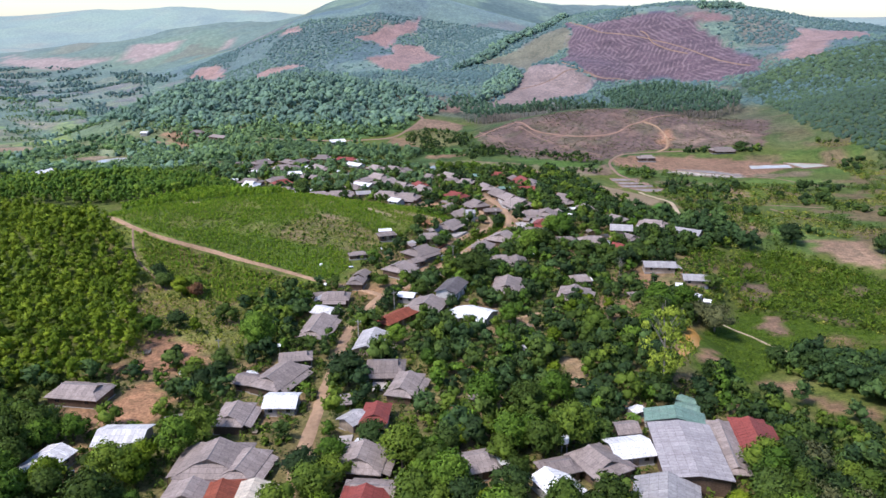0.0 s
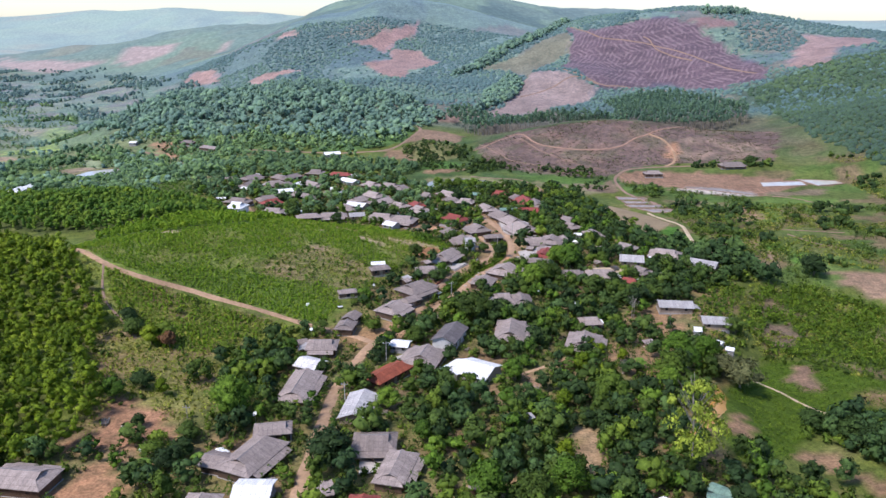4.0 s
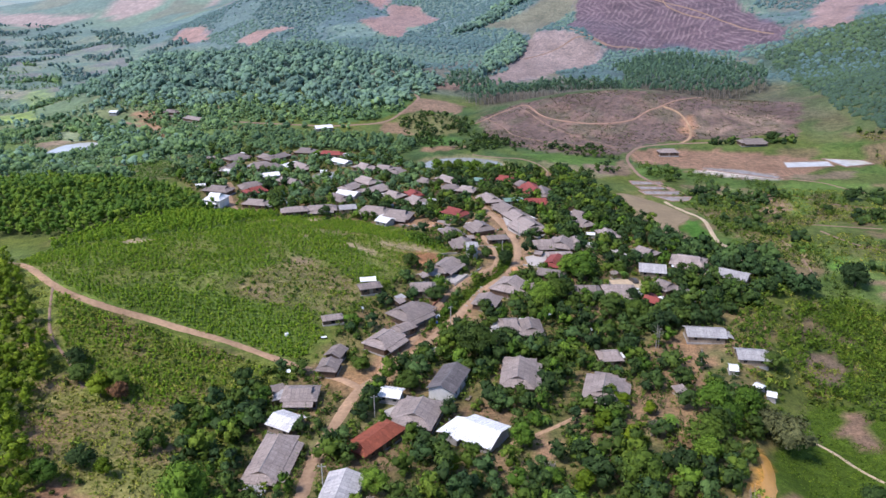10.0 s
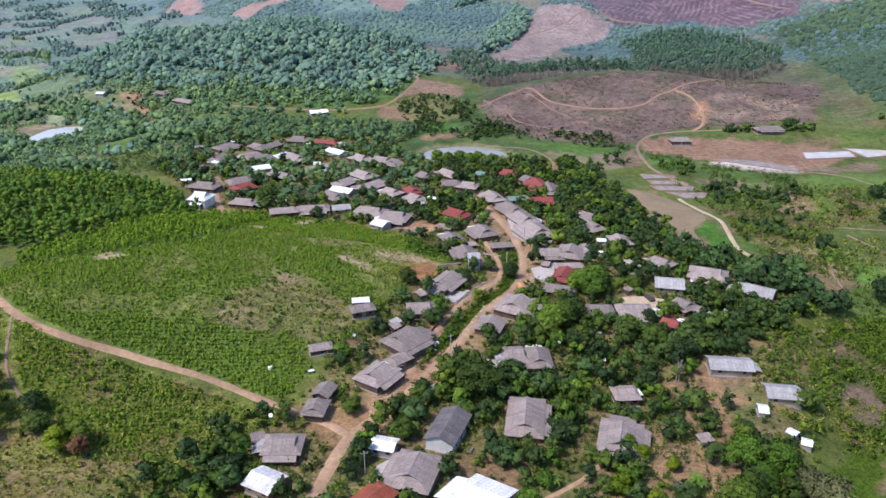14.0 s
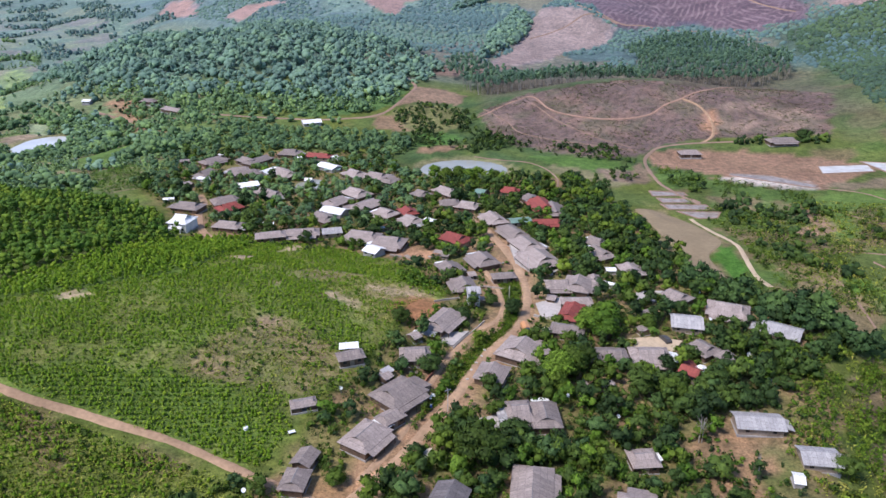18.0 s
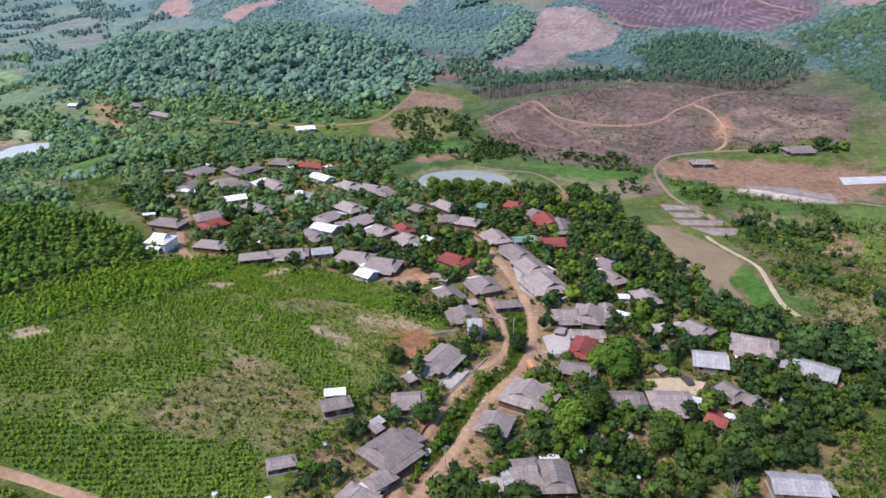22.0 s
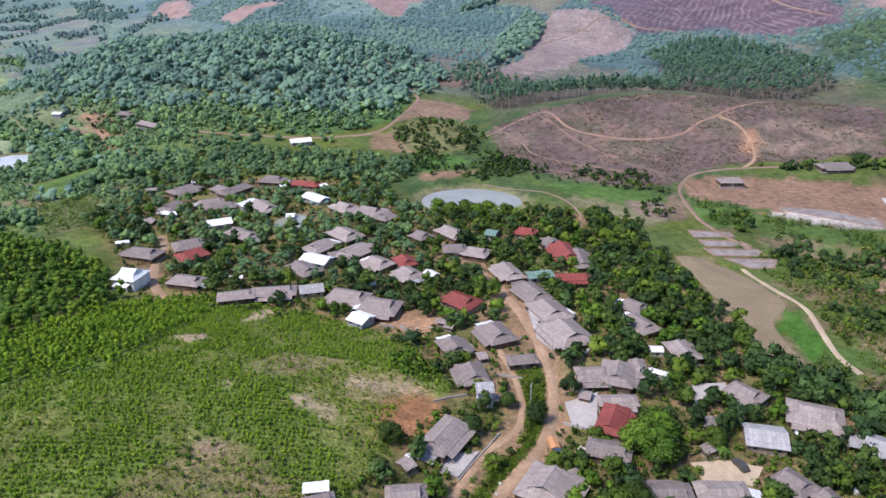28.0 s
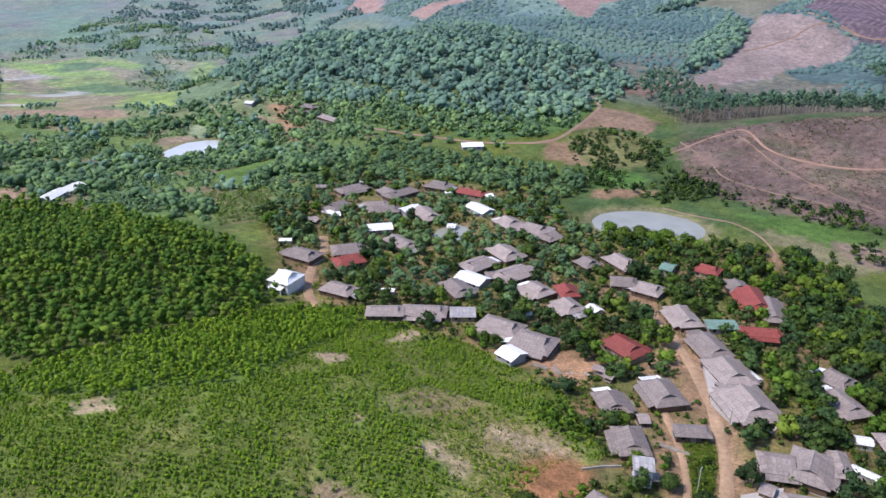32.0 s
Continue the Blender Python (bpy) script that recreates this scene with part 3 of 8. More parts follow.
GRASS_FOOT = [(-163, 627), (-107, 636), (-64, 666), (-70, 618), (-100, 598), (-136, 595)]
FIELD_FAR_R = [(129, 349), (154, 331), (137, 295), (129, 305), (115, 322)]
BROWN_FAR_R = [(109, 364), (131, 366), (127, 331), (111, 311), (107, 338)]
FIELD_R0 = [(140, 316), (162, 318), (165, 301), (157, 284), (141, 290)]
LUSH = [(50, 165), (58, 191), (70, 214), (86, 236), (102, 228), (124, 214), (138, 200), (120, 178), (100, 186), (88, 192), (76, 184), (66, 168), (57, 157)]
ORANGE = [(58.5, 200), (61.5, 200), (59, 193), (57, 189), (54.5, 184.5), (50, 184), (54.5, 190), (56.5, 195)]
EARTH_R = [(72, 178), (78.6, 178.2), (83.5, 171), (87.3, 165.5), (93, 162), (92, 157.5), (81, 160), (77.5, 168), (72.5, 170)]
EARTH_SPOT = [(58.5, 184), (63.6, 189), (60.5, 177), (58.5, 170), (55.4, 171), (56.5, 178)]
OLIVE_A = [(165, 474), (170, 477), (212, 492), (207, 474), (183, 468)]
GREEN_A = [(158, 460), (185, 467), (208, 463), (190, 442), (169, 442), (152, 400), (143, 397), (149, 427)]
ERODED_R = [(142, 437), (150, 443), (146, 406), (129, 399), (133, 420)]
OLIVE_B = [(104, 364), (120, 375), (132, 366), (127, 326), (122, 318), (108, 310), (107, 338)]
GREEN_B = [(124, 354), (132, 354), (129, 341), (120, 340)]
GREEN_C = [(131, 338), (139, 337), (134, 326), (127, 326)]
BRUSH_A = [(94, 283), (103, 290), (107, 279), (104, 272), (95, 271)]
BRUSH_B = [(90, 257), (96, 262), (94, 238), (89, 235), (87, 242)]
TILLED = [(91, 230), (95, 229), (94, 214), (90, 212), (86, 216)]
CROP_R = [(86, 262), (109, 302), (128, 300), (150, 268), (136, 236), (122, 215), (103, 227), (90, 238), (84, 250)]
BRUSH_R = [(94, 280), (110, 288), (103, 271), (89, 264)]
BARE_R = [(45, 242), (54, 255), (61, 253), (61, 242), (54, 222), (45, 222)]
BARE_R2 = [(41, 234), (47, 227), (55, 218), (54, 211), (37, 208), (30, 221)]
BARE_MID = [(20, 168), (24, 173), (24, 152), (20, 149)]
YARD_A = [(-26, 208.3), (-21.7, 212.4), (-18.4, 209.9), (-21.8, 203.4), (-26.4, 203.1)]
YARD_B = [(-16.5, 287.7), (-14.2, 294), (-8.2, 295.1), (-12.5, 286.5)]
YARD_C = [(46.4, 329.5), (55.3, 330.6), (54.8, 323.1), (45, 320.3)]
YARD_D = [(38.5, 297.2), (46.2, 298.6), (54.1, 296.8), (50.3, 290.5), (40.1, 290.1)]
YARD_E = [(12.5, 318.1), (21.3, 323.3), (19.4, 308.5), (13.8, 307.3)]
YARD_F = [(-6.9, 254), (1.8, 257.3), (1, 251.5), (-6.1, 249.9)]
YARD_G = [(-28.5, 126.8), (-25.8, 127.6), (-25.5, 121.7), (-28.1, 119.5)]
YARD_H = [(-149.9, 481.1), (-135.9, 489.8), (-131.7, 494.5), (-130.1, 472.8), (-141.8, 467.5)]
YARD_I = [(14.5, 357), (22.3, 346.5), (19.1, 340.5), (11.8, 354.9)]
YARD_K = [(-26.2, 156), (-20.2, 156), (-20.6, 150), (-25.3, 148.8)]
BARE_PATCH = [(10, 199), (15, 205), (15, 193), (11, 190)]
BARE_GULLY = [(20, 173), (26, 171), (24, 153), (19, 158)]
BARE_WEDGE = [(38, 208), (48, 223), (57, 214), (50, 203), (41, 197)]
YARD_J = [(5, 370.7), (10.3, 364.4), (11.8, 343.8), (7, 351.3)]


def plots(x, y, size):
    """A number between 0 and 1 for each plot of land of about that size."""
    i, j = np.floor((x + 0.35 * size * wave(x, y, size * 0.7, 1.9)) / size), np.floor((y + 0.35 * size * wave(x, y, size * 0.7, 4.4)) / (size * 0.7))
    k = np.sin(i * 12.9898 + j * 78.233) * 43758.5453
    return k - np.floor(k)


def cover(x, y, z):
    """The colour of the ground at each place, by what grows or lies there, with haze put into the far hills."""
    n1, n2, n3 = wave(x, y, 7, 1.1), wave(x, y, 19, 3.3), wave(x, y, 61, 0.4)
    px, py = x + 1.6 * wave(x, y, 5, 2.7), y + 1.6 * wave(x, y, 5.5, 5.1)
    qx, qy = x + 5 * wave(x, y, 21, 2.7), y + 5 * wave(x, y, 23, 5.1)
    c = np.zeros(x.shape + (3,)) + np.array((0.125, 0.155, 0.036))

    def blend(k, colour):
        nonlocal c
        k = np.clip(k, 0, 1)[..., None]
        c = c * (1 - k) + np.array(colour) * k

    blend(step(0.0, 0.9, n2) * 0.7, (0.13, 0.19, 0.06))
    blend(step(0.35, 1.0, n1) * 0.4, (0.21, 0.17, 0.09))
    # hill greens are shifted pale and blue to imitate haze
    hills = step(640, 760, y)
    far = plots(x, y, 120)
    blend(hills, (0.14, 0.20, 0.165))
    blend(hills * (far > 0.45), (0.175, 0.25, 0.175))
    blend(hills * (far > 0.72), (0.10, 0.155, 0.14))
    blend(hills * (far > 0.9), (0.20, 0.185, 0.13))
    # patchwork of small plots beside the stream and in the broad valley
    side = np.maximum(step(76, 96, x) * step(296, 312, y) * (1 - step(520, 560, y)), step(200, 225, x) * step(300, 330, y) * (1 - step(680, 760, y)))
    p1, p2 = plots(x, y, 26), plots(x + 400, y, 17)
    blend(side * 0.85, (0.11, 0.15, 0.045))
    blend(side * (p1 > 0.4) * 0.9, (0.145, 0.16, 0.058))
    blend(side * (p1 > 0.66) * 0.9, (0.085, 0.145, 0.036))
    blend(side * (p2 > 0.7) * 0.85, (0.21, 0.155, 0.095))
    west = step(-165, -200, x) * step(395, 425, y) * (1 - step(640, 700, y))
    blend(west * 0.9, (0.14, 0.225, 0.085))
    blend(west * (p1 > 0.6) * 0.9, (0.15, 0.215, 0.07))
    blend(west * (p2 > 0.88) * 0.8, (0.26, 0.20, 0.13))
    flat = step(-180, -320, x) * step(560, 700, y) * (1 - step(-15, 5, z))
    blend(flat * 0.9, (0.185, 0.255, 0.14))
    blend(flat * (plots(x, y, 60) > 0.55), (0.23, 0.255, 0.13))
    blend(flat * (plots(x + 900, y, 45) > 0.86), (0.25, 0.225, 0.16))
    blend(inside(px, py, VILLAGE) * (0.4 + 0.45 * step(-0.3, 0.5, n1 + 0.6 * n2)), (0.30, 0.19, 0.118))
    blend(inside(px, py, VILLAGE) * step(0.15, 0.8, wave(x, y, 11, 5.2) + 0.5 * wave(x, y, 4, 1.4)) * (0.65 - 0.15 * step(200, 300, y)), (0.11, 0.145, 0.04))
    blend(step(7.5, 3.5, off_line(px, py, ROAD_MAIN)) * step(215, 235, y) * 0.85, (0.36, 0.225, 0.14))
    blend(step(5, 2.5, off_line(px, py, ROAD_SIDE)) * 0.7, (0.34, 0.215, 0.135))
    blend(inside(px, py, PLANTED), (0.15, 0.21, 0.05))
    blend(inside(px, py, PLANTED) * step(-0.2, 0.95, 0.8 * wave(x, y, 9, 2.2) + 0.3 * n2 + 0.6 * wave(x, y, 3.4, 0.9)) * 0.4, (0.32, 0.265, 0.12))
    blend(inside(px, py, STRAW) * (0.5 + 0.25 * n2), (0.34, 0.28, 0.125))
    for poly in HILL_THIN:
        blend(inside(px, py, poly) * (0.6 + 0.3 * n1), (0.33, 0.255, 0.145))
    for poly in HILL_BARE:
        blend(inside(px, py, poly) * 0.9, (0.43, 0.325, 0.22))
    blend(inside(px, py, RUBBLE_YARD), (0.42, 0.25, 0.15))
    blend(inside(px, py, CURVE) | inside(px, py, BRIGHT_LOW), (0.125, 0.195, 0.042))
    blend(inside(px, py, THIN) * (0.65 + 0.25 * n1), (0.29, 0.215, 0.13))
    blend(inside(px, py, DARKWOOD), (0.09, 0.115, 0.035))
    blend(inside(px, py, SLOPE), (0.19, 0.23, 0.055))
    blend(inside(px, py, SLOPE) * step(0.1, 0.8, n1), (0.28, 0.205, 0.11))
    blend(inside(px, py, SLOPE) * step(212, 190, y) * (0.55 + 0.35 * n2), (0.31, 0.205, 0.115))
    blend(inside(px, py, BARE_FOOT), (0.34, 0.19, 0.115))
    blend(inside(px, py, YARD_LEFT), (0.42, 0.235, 0.135))
    steep = np.exp(-((x + 24) / 9) ** 2 - ((y - 305) / 13) ** 2)
    blend(step(0.3, 0.6, steep), (0.40, 0.20, 0.10))
    blend(step(13, 5, np.hypot(px + 34, py - 224)) * 0.8, (0.40, 0.235, 0.13))
    blend(step(-18, -2, x) * (1 - step(235, 260, x)) * step(585, 605, y) * (1 - step(715, 745, y)), (0.15, 0.125, 0.09))
    blend(step(478, 495, y) * (1 - step(625, 665, y)) * step(-78, -56, x) * (1 - step(100, 130, x)) * (0.7 + 0.28 * n1), (0.062, 0.112, 0.045))
    blend(step(200, 225, x) * step(535, 560, y) * (1 - step(690, 740, y)) * (0.6 + 0.3 * n2), (0.115, 0.145, 0.07))
    blend(step(255, 275, x) * step(450, 480, y) * (1 - step(880, 920, y)) * 0.9, (0.075, 0.115, 0.06))
    blend(inside(px, py, BROWN_HILL), (0.155, 0.112, 0.10))
    blend(inside(px, py, BROWN_HILL) * step(0.0, 0.7, n1 + n2) * 0.6, (0.255, 0.17, 0.14))
    blend(inside(px, py, BROWN_HILL) * step(0.2, 0.8, n2 - n1) * 0.45, (0.16, 0.155, 0.10))
    blend(inside(px, py, PALE_BROWN) * (0.4 + 0.4 * n1), (0.37, 0.27, 0.21))
    blend(inside(px, py, ERODED) * 0.9, (0.42, 0.24, 0.15))
    for poly, colour in ((PURPLE, (0.135, 0.09, 0.11)), (PURPLE_TOP, (0.24, 0.15, 0.145)), (CLEARED, (0.305, 0.235, 0.22)), (CLEARED_LOW, (0.26, 0.18, 0.15)), (PALE_SLOPE, (0.19, 0.185, 0.13)),
                         (PINK_A, (0.33, 0.215, 0.19)), (PINK_B, (0.38, 0.245, 0.21)), (PINK_C, (0.38, 0.245, 0.21)), (PINK_D, (0.44, 0.30, 0.26)), (PINK_E, (0.42, 0.29, 0.25)),
                         (PINK_F, (0.33, 0.21, 0.19)), (PINK_G, (0.33, 0.225, 0.205)), (PINK_H, (0.37, 0.25, 0.22)), (PINK_I, (0.37, 0.27, 0.23))):
        blend(inside(qx, qy, poly), colour)
    plots_near = ((FALLOW_POND, (0.22, 0.205, 0.115)), (SCRUB_SLOPE, (0.21, 0.155, 0.11)), (SPUR, (0.27, 0.18, 0.13)), (SPUR_LOW, (0.30, 0.20, 0.13)), (ORCHARD, (0.20, 0.20, 0.085)), (PATCH_GREEN, (0.10, 0.20, 0.05)), (PATCH_BROWN, (0.31, 0.20, 0.13)), (GRASS_R, (0.10, 0.18, 0.045)),
                         (SCRUB_BROWN, (0.25, 0.185, 0.145)), (PADDY_DRY, (0.30, 0.185, 0.13)), (PADDY_WET, (0.52, 0.46, 0.42)), (BANK_GREEN, (0.10, 0.17, 0.045)), (SCRUB_R, (0.25, 0.20, 0.12)), (FIELD_BROWN, (0.275, 0.215, 0.125)))
    plots_beyond = ((FIELD_GREEN, (0.075, 0.185, 0.03)), (RICE_A, (0.31, 0.37, 0.12)), (RICE_D, (0.30, 0.36, 0.13)), (RICE_E, (0.34, 0.31, 0.19)), (GREEN_FAR, (0.20, 0.30, 0.13)), (RICE_B, (0.31, 0.38, 0.11)), (RICE_C, (0.28, 0.36, 0.11)), (SOIL_L, (0.34, 0.23, 0.17)), (MUD_L, (0.30, 0.23, 0.17)), (GRASS_L, (0.12, 0.20, 0.05)), ([(-310, 671), (-296, 661), (-285, 668), (-210, 560), (-200, 523), (-214, 555), (-300, 655)], (0.36, 0.22, 0.14)),
                         (GARDEN_L, (0.15, 0.20, 0.07)), (GRASS_FOOT, (0.09, 0.17, 0.055)), (FIELD_FAR_R, (0.13, 0.20, 0.055)), (BROWN_FAR_R, (0.24, 0.19, 0.11)), (FIELD_R0, (0.33, 0.22, 0.155)), (LUSH, (0.072, 0.122, 0.014)),
                         (ORANGE, (0.56, 0.29, 0.065)), (EARTH_R, (0.31, 0.195, 0.12)), (CROP_R, (0.075, 0.118, 0.03)), (BRUSH_R, (0.24, 0.18, 0.11)), (BARE_R, (0.30, 0.19, 0.11)), (BARE_R2, (0.29, 0.19, 0.11)), (BARE_MID, (0.33, 0.24, 0.14)), (BARE_PATCH, (0.34, 0.21, 0.13)), (BARE_GULLY, (0.36, 0.25, 0.15)), (BARE_WEDGE, (0.29, 0.19, 0.105)),
                         (OLIVE_A, (0.22, 0.175, 0.12)), (GREEN_A, (0.135, 0.215, 0.055)), (ERODED_R, (0.33, 0.22, 0.15)), (OLIVE_B, (0.255, 0.20, 0.11)), (GREEN_B, (0.10, 0.21, 0.04)), (GREEN_C, (0.11, 0.22, 0.04)), (EARTH_SPOT, (0.31, 0.19, 0.12)), (BRUSH_A, (0.23, 0.165, 0.12)), (BRUSH_B, (0.23, 0.165, 0.115)), (TILLED, (0.24, 0.155, 0.11)))
    plots_west = ((SWAMP, (0.30, 0.36, 0.22)), (TERRACE_EARTH, (0.36, 0.26, 0.19)), (TERRACE_OLIVE, (0.29, 0.30, 0.13)), (RICE_HIGH, (0.29, 0.41, 0.10)), (RICE_PALE, (0.46, 0.38, 0.31)), (RICE_LOW, (0.27, 0.36, 0.12)), (STRIP_FALLOW, (0.34, 0.275, 0.18)), (RICE_MOUND, (0.28, 0.37, 0.11)))
    for poly, colour in plots_near + plots_beyond + plots_west:
        blend(inside(px, py, poly) * 0.95, colour)
    blend((inside(px, py, RICE_A) | inside(px, py, RICE_D)) * (plots(x, y, 45) > 0.6), (0.33, 0.28, 0.18))
    blend(inside(px, py, RICE_D) * (plots(x + 200, y, 60) > 0.7), (0.15, 0.23, 0.09))
    blend(inside(px, py, LUSH) * step(0.75, 1.0, n2 + 0.3 * n1), (0.26, 0.18, 0.10))
    blend(inside(px, py, CROP_R) * step(0.2, 0.9, n1 + 0.4 * n2), (0.19, 0.15, 0.085))
    blend(inside(px, py, [(89, 248), (96, 262), (104, 266), (102, 252), (96, 240)]), (0.21, 0.155, 0.11))
    blend(inside(px, py, SCRUB_R) * step(0.0, 0.5, n1), (0.13, 0.19, 0.06))
    blend(inside(px, py, GARDEN_L) * step(0.2, 0.5, np.sin(x * 1.3 + y * 0.5)), (0.27, 0.24, 0.13))
    blend(inside(px, py, RICE_A) * (plots(x + 30, y, 33) > 0.9), (0.52, 0.50, 0.46))
    for cx, cy, rx, ry, level in PONDS:
        d = np.sqrt(((x - cx) / rx) ** 2 + ((y - cy) / ry) ** 2)
        blend(1 - step(1.1, 1.2, d), (0.22, 0.21, 0.11))
    return c


# ---- ground: one sheet to the horizon, finer near the village ----
def spaced(marks):
    out = []
    for a, b, d in marks:
        n = max(1, round((b - a) / d))
        out += [a + (b - a) * i / n for i in range(n)]
    return np.array(out + [marks[-1][1]])


gx = spaced([(-4600, -1600, 150), (-1600, -800, 50), (-800, -420, 9), (-420, -190, 6), (-190, 125, 3), (125, 260, 5), (260, 520, 10), (520, 900, 25), (900, 4600, 150)])
gy = spaced([(-900, 0, 100), (0, 80, 10), (80, 420, 3), (420, 700, 4.5), (700, 1280, 9), (1280, 2000, 24), (2000, 4700, 90)])
X, Y = np.meshgrid(gx, gy)
Z = height(X, Y)
nx, ny = len(gx), len(gy)
quad = np.arange(nx * ny).reshape(ny, nx)
a, b, c, d = (q.ravel() for q in (quad[:-1, :-1], quad[:-1, 1:], quad[1:, 1:], quad[1:, :-1]))
M_GROUND, nt, b0 = nodes_of("earth_grass_and_crops", 0.95, 0.1)
at = nt.nodes.new("ShaderNodeAttribute")
at.attribute_name = "cover"
fur = nt.nodes.new("ShaderNodeAttribute")
fur.attribute_name = "furrow"
n_big, n_mid, n_fine = noise_node(nt, 24, 5, "World"), noise_node(nt, 3.5, 6, "World", 0.65), noise_node(nt, 0.7, 5, "World", 0.7)
col = mix(nt, 1.0, at.outputs["Color"], ramp(nt, n_big.outputs["Fac"], grey_tone(0.75, 1.25)), "MULTIPLY")
col = mix(nt, 1.0, col, ramp(nt, n_mid.outputs["Fac"], [(0.28, (0.52, 0.58, 0.56)), (0.72, (1.4, 1.3, 1.22))]), "MULTIPLY")
col = mix(nt, 1.0, col, ramp(nt, n_fine.outputs["Fac"], grey_tone(0.5, 1.4)), "MULTIPLY")
woods = nt.nodes.new("ShaderNodeAttribute")
woods.attribute_name = "woods"
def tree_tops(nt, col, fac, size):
    """Distant tree crowns as rounded colour cells, the shade between them painted as dark edges."""
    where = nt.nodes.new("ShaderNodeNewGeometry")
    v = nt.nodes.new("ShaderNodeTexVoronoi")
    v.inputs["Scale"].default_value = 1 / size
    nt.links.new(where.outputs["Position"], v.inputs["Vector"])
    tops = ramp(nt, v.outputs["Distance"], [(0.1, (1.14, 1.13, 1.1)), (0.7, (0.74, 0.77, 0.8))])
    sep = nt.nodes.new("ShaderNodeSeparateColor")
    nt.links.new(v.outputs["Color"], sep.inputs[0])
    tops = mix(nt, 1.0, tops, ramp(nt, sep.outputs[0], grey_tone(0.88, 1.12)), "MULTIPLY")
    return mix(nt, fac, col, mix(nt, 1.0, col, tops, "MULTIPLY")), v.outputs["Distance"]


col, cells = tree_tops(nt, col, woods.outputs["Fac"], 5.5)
# planting furrows of the clear-cut slopes: hatching down the slope, broken by terraces
geo = nt.nodes.new("ShaderNodeNewGeometry")


def furrows(nt, turn, scale, warp, low, high):
    stretch = nt.nodes.new("ShaderNodeMapping")
    stretch.inputs["Rotation"].default_value = (0, 0, radians(turn))
    band = nt.nodes.new("ShaderNodeTexWave")
    band.inputs["Scale"].default_value, band.inputs["Distortion"].default_value, band.inputs["Detail"].default_value, band.inputs["Detail Scale"].default_value = scale, warp, 3.0, 0.5
    nt.links.new(geo.outputs["Position"], stretch.inputs["Vector"]), nt.links.new(stretch.outputs[0], band.inputs["Vector"])
    return ramp(nt, band.outputs["Fac"], [(low, (0, 0, 0)), (high, (1, 1, 1))])


patch = noise_node(nt, 55, 2, "World")
line = mix(nt, ramp(nt, patch.outputs["Fac"], [(0.47, (0, 0, 0)), (0.53, (1, 1, 1))]), furrows(nt, 24, 0.050, 9.0, 0.45, 0.95), furrows(nt, -28, 0.044, 10.0, 0.45, 0.95))
gaps = noise_node(nt, 11, 3, "World")
line = mix(nt, 1.0, line, ramp(nt, gaps.outputs["Fac"], [(0.38, (0.08, 0.08, 0.08)), (0.6, (1, 1, 1))]), "MULTIPLY")
line = mix(nt, 0.3, line, furrows(nt, 84, 0.014, 9.0, 0.8, 0.95), "ADD")
both = nt.nodes.new("ShaderNodeMix")
both.data_type = "RGBA"
both.blend_type = "MULTIPLY"
both.inputs[0].default_value = 1.0
nt.links.new(line, both.inputs[6]), nt.links.new(fur.outputs["Color"], both.inputs[7])
col = mix(nt, both.outputs[2], col, (0.30, 0.215, 0.215))
# blue sheen on the far ground stands for haze
sheen = nt.nodes.new("ShaderNodeMath")
sheen.operation, sheen.inputs[1].default_value = "MULTIPLY", 1.0
haze_sheen = nt.nodes.new("ShaderNodeAttribute")
haze_sheen.attribute_name = "haze_sheen"
nt.links.new(haze_sheen.outputs["Fac"], sheen.inputs[0]), nt.links.new(sheen.outputs[0], b0.inputs["Sheen Weight"])
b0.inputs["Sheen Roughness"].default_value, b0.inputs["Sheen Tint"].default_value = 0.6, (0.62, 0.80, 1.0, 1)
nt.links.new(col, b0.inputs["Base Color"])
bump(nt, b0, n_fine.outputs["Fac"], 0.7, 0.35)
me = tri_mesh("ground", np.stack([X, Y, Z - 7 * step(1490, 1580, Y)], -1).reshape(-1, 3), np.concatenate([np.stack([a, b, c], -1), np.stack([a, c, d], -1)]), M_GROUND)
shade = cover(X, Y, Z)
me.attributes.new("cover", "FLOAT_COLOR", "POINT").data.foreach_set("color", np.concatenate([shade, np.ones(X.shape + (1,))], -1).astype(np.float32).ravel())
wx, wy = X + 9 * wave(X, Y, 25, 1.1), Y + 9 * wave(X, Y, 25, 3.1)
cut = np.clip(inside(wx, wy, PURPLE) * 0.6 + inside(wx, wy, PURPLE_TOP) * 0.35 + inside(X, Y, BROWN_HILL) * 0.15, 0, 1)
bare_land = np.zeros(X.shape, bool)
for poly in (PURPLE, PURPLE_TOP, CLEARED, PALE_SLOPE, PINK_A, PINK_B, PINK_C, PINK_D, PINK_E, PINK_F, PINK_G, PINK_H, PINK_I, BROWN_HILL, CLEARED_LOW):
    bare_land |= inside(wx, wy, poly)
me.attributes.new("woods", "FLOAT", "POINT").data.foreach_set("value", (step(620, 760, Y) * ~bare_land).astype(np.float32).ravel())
# haze put on as sheen, stronger farther off, weaker on bare land
me.attributes.new("haze_sheen", "FLOAT", "POINT").data.foreach_set("value", (step(560, 1200, Y) * (0.35 - 0.22 * bare_land)).astype(np.float32).ravel())
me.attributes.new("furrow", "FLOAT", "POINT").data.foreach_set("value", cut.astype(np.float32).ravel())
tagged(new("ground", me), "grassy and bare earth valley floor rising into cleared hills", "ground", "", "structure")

# the ranges behind, pale with distance: haze put into colour and glow
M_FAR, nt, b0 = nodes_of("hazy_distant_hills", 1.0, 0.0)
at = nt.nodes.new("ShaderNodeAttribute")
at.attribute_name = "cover"
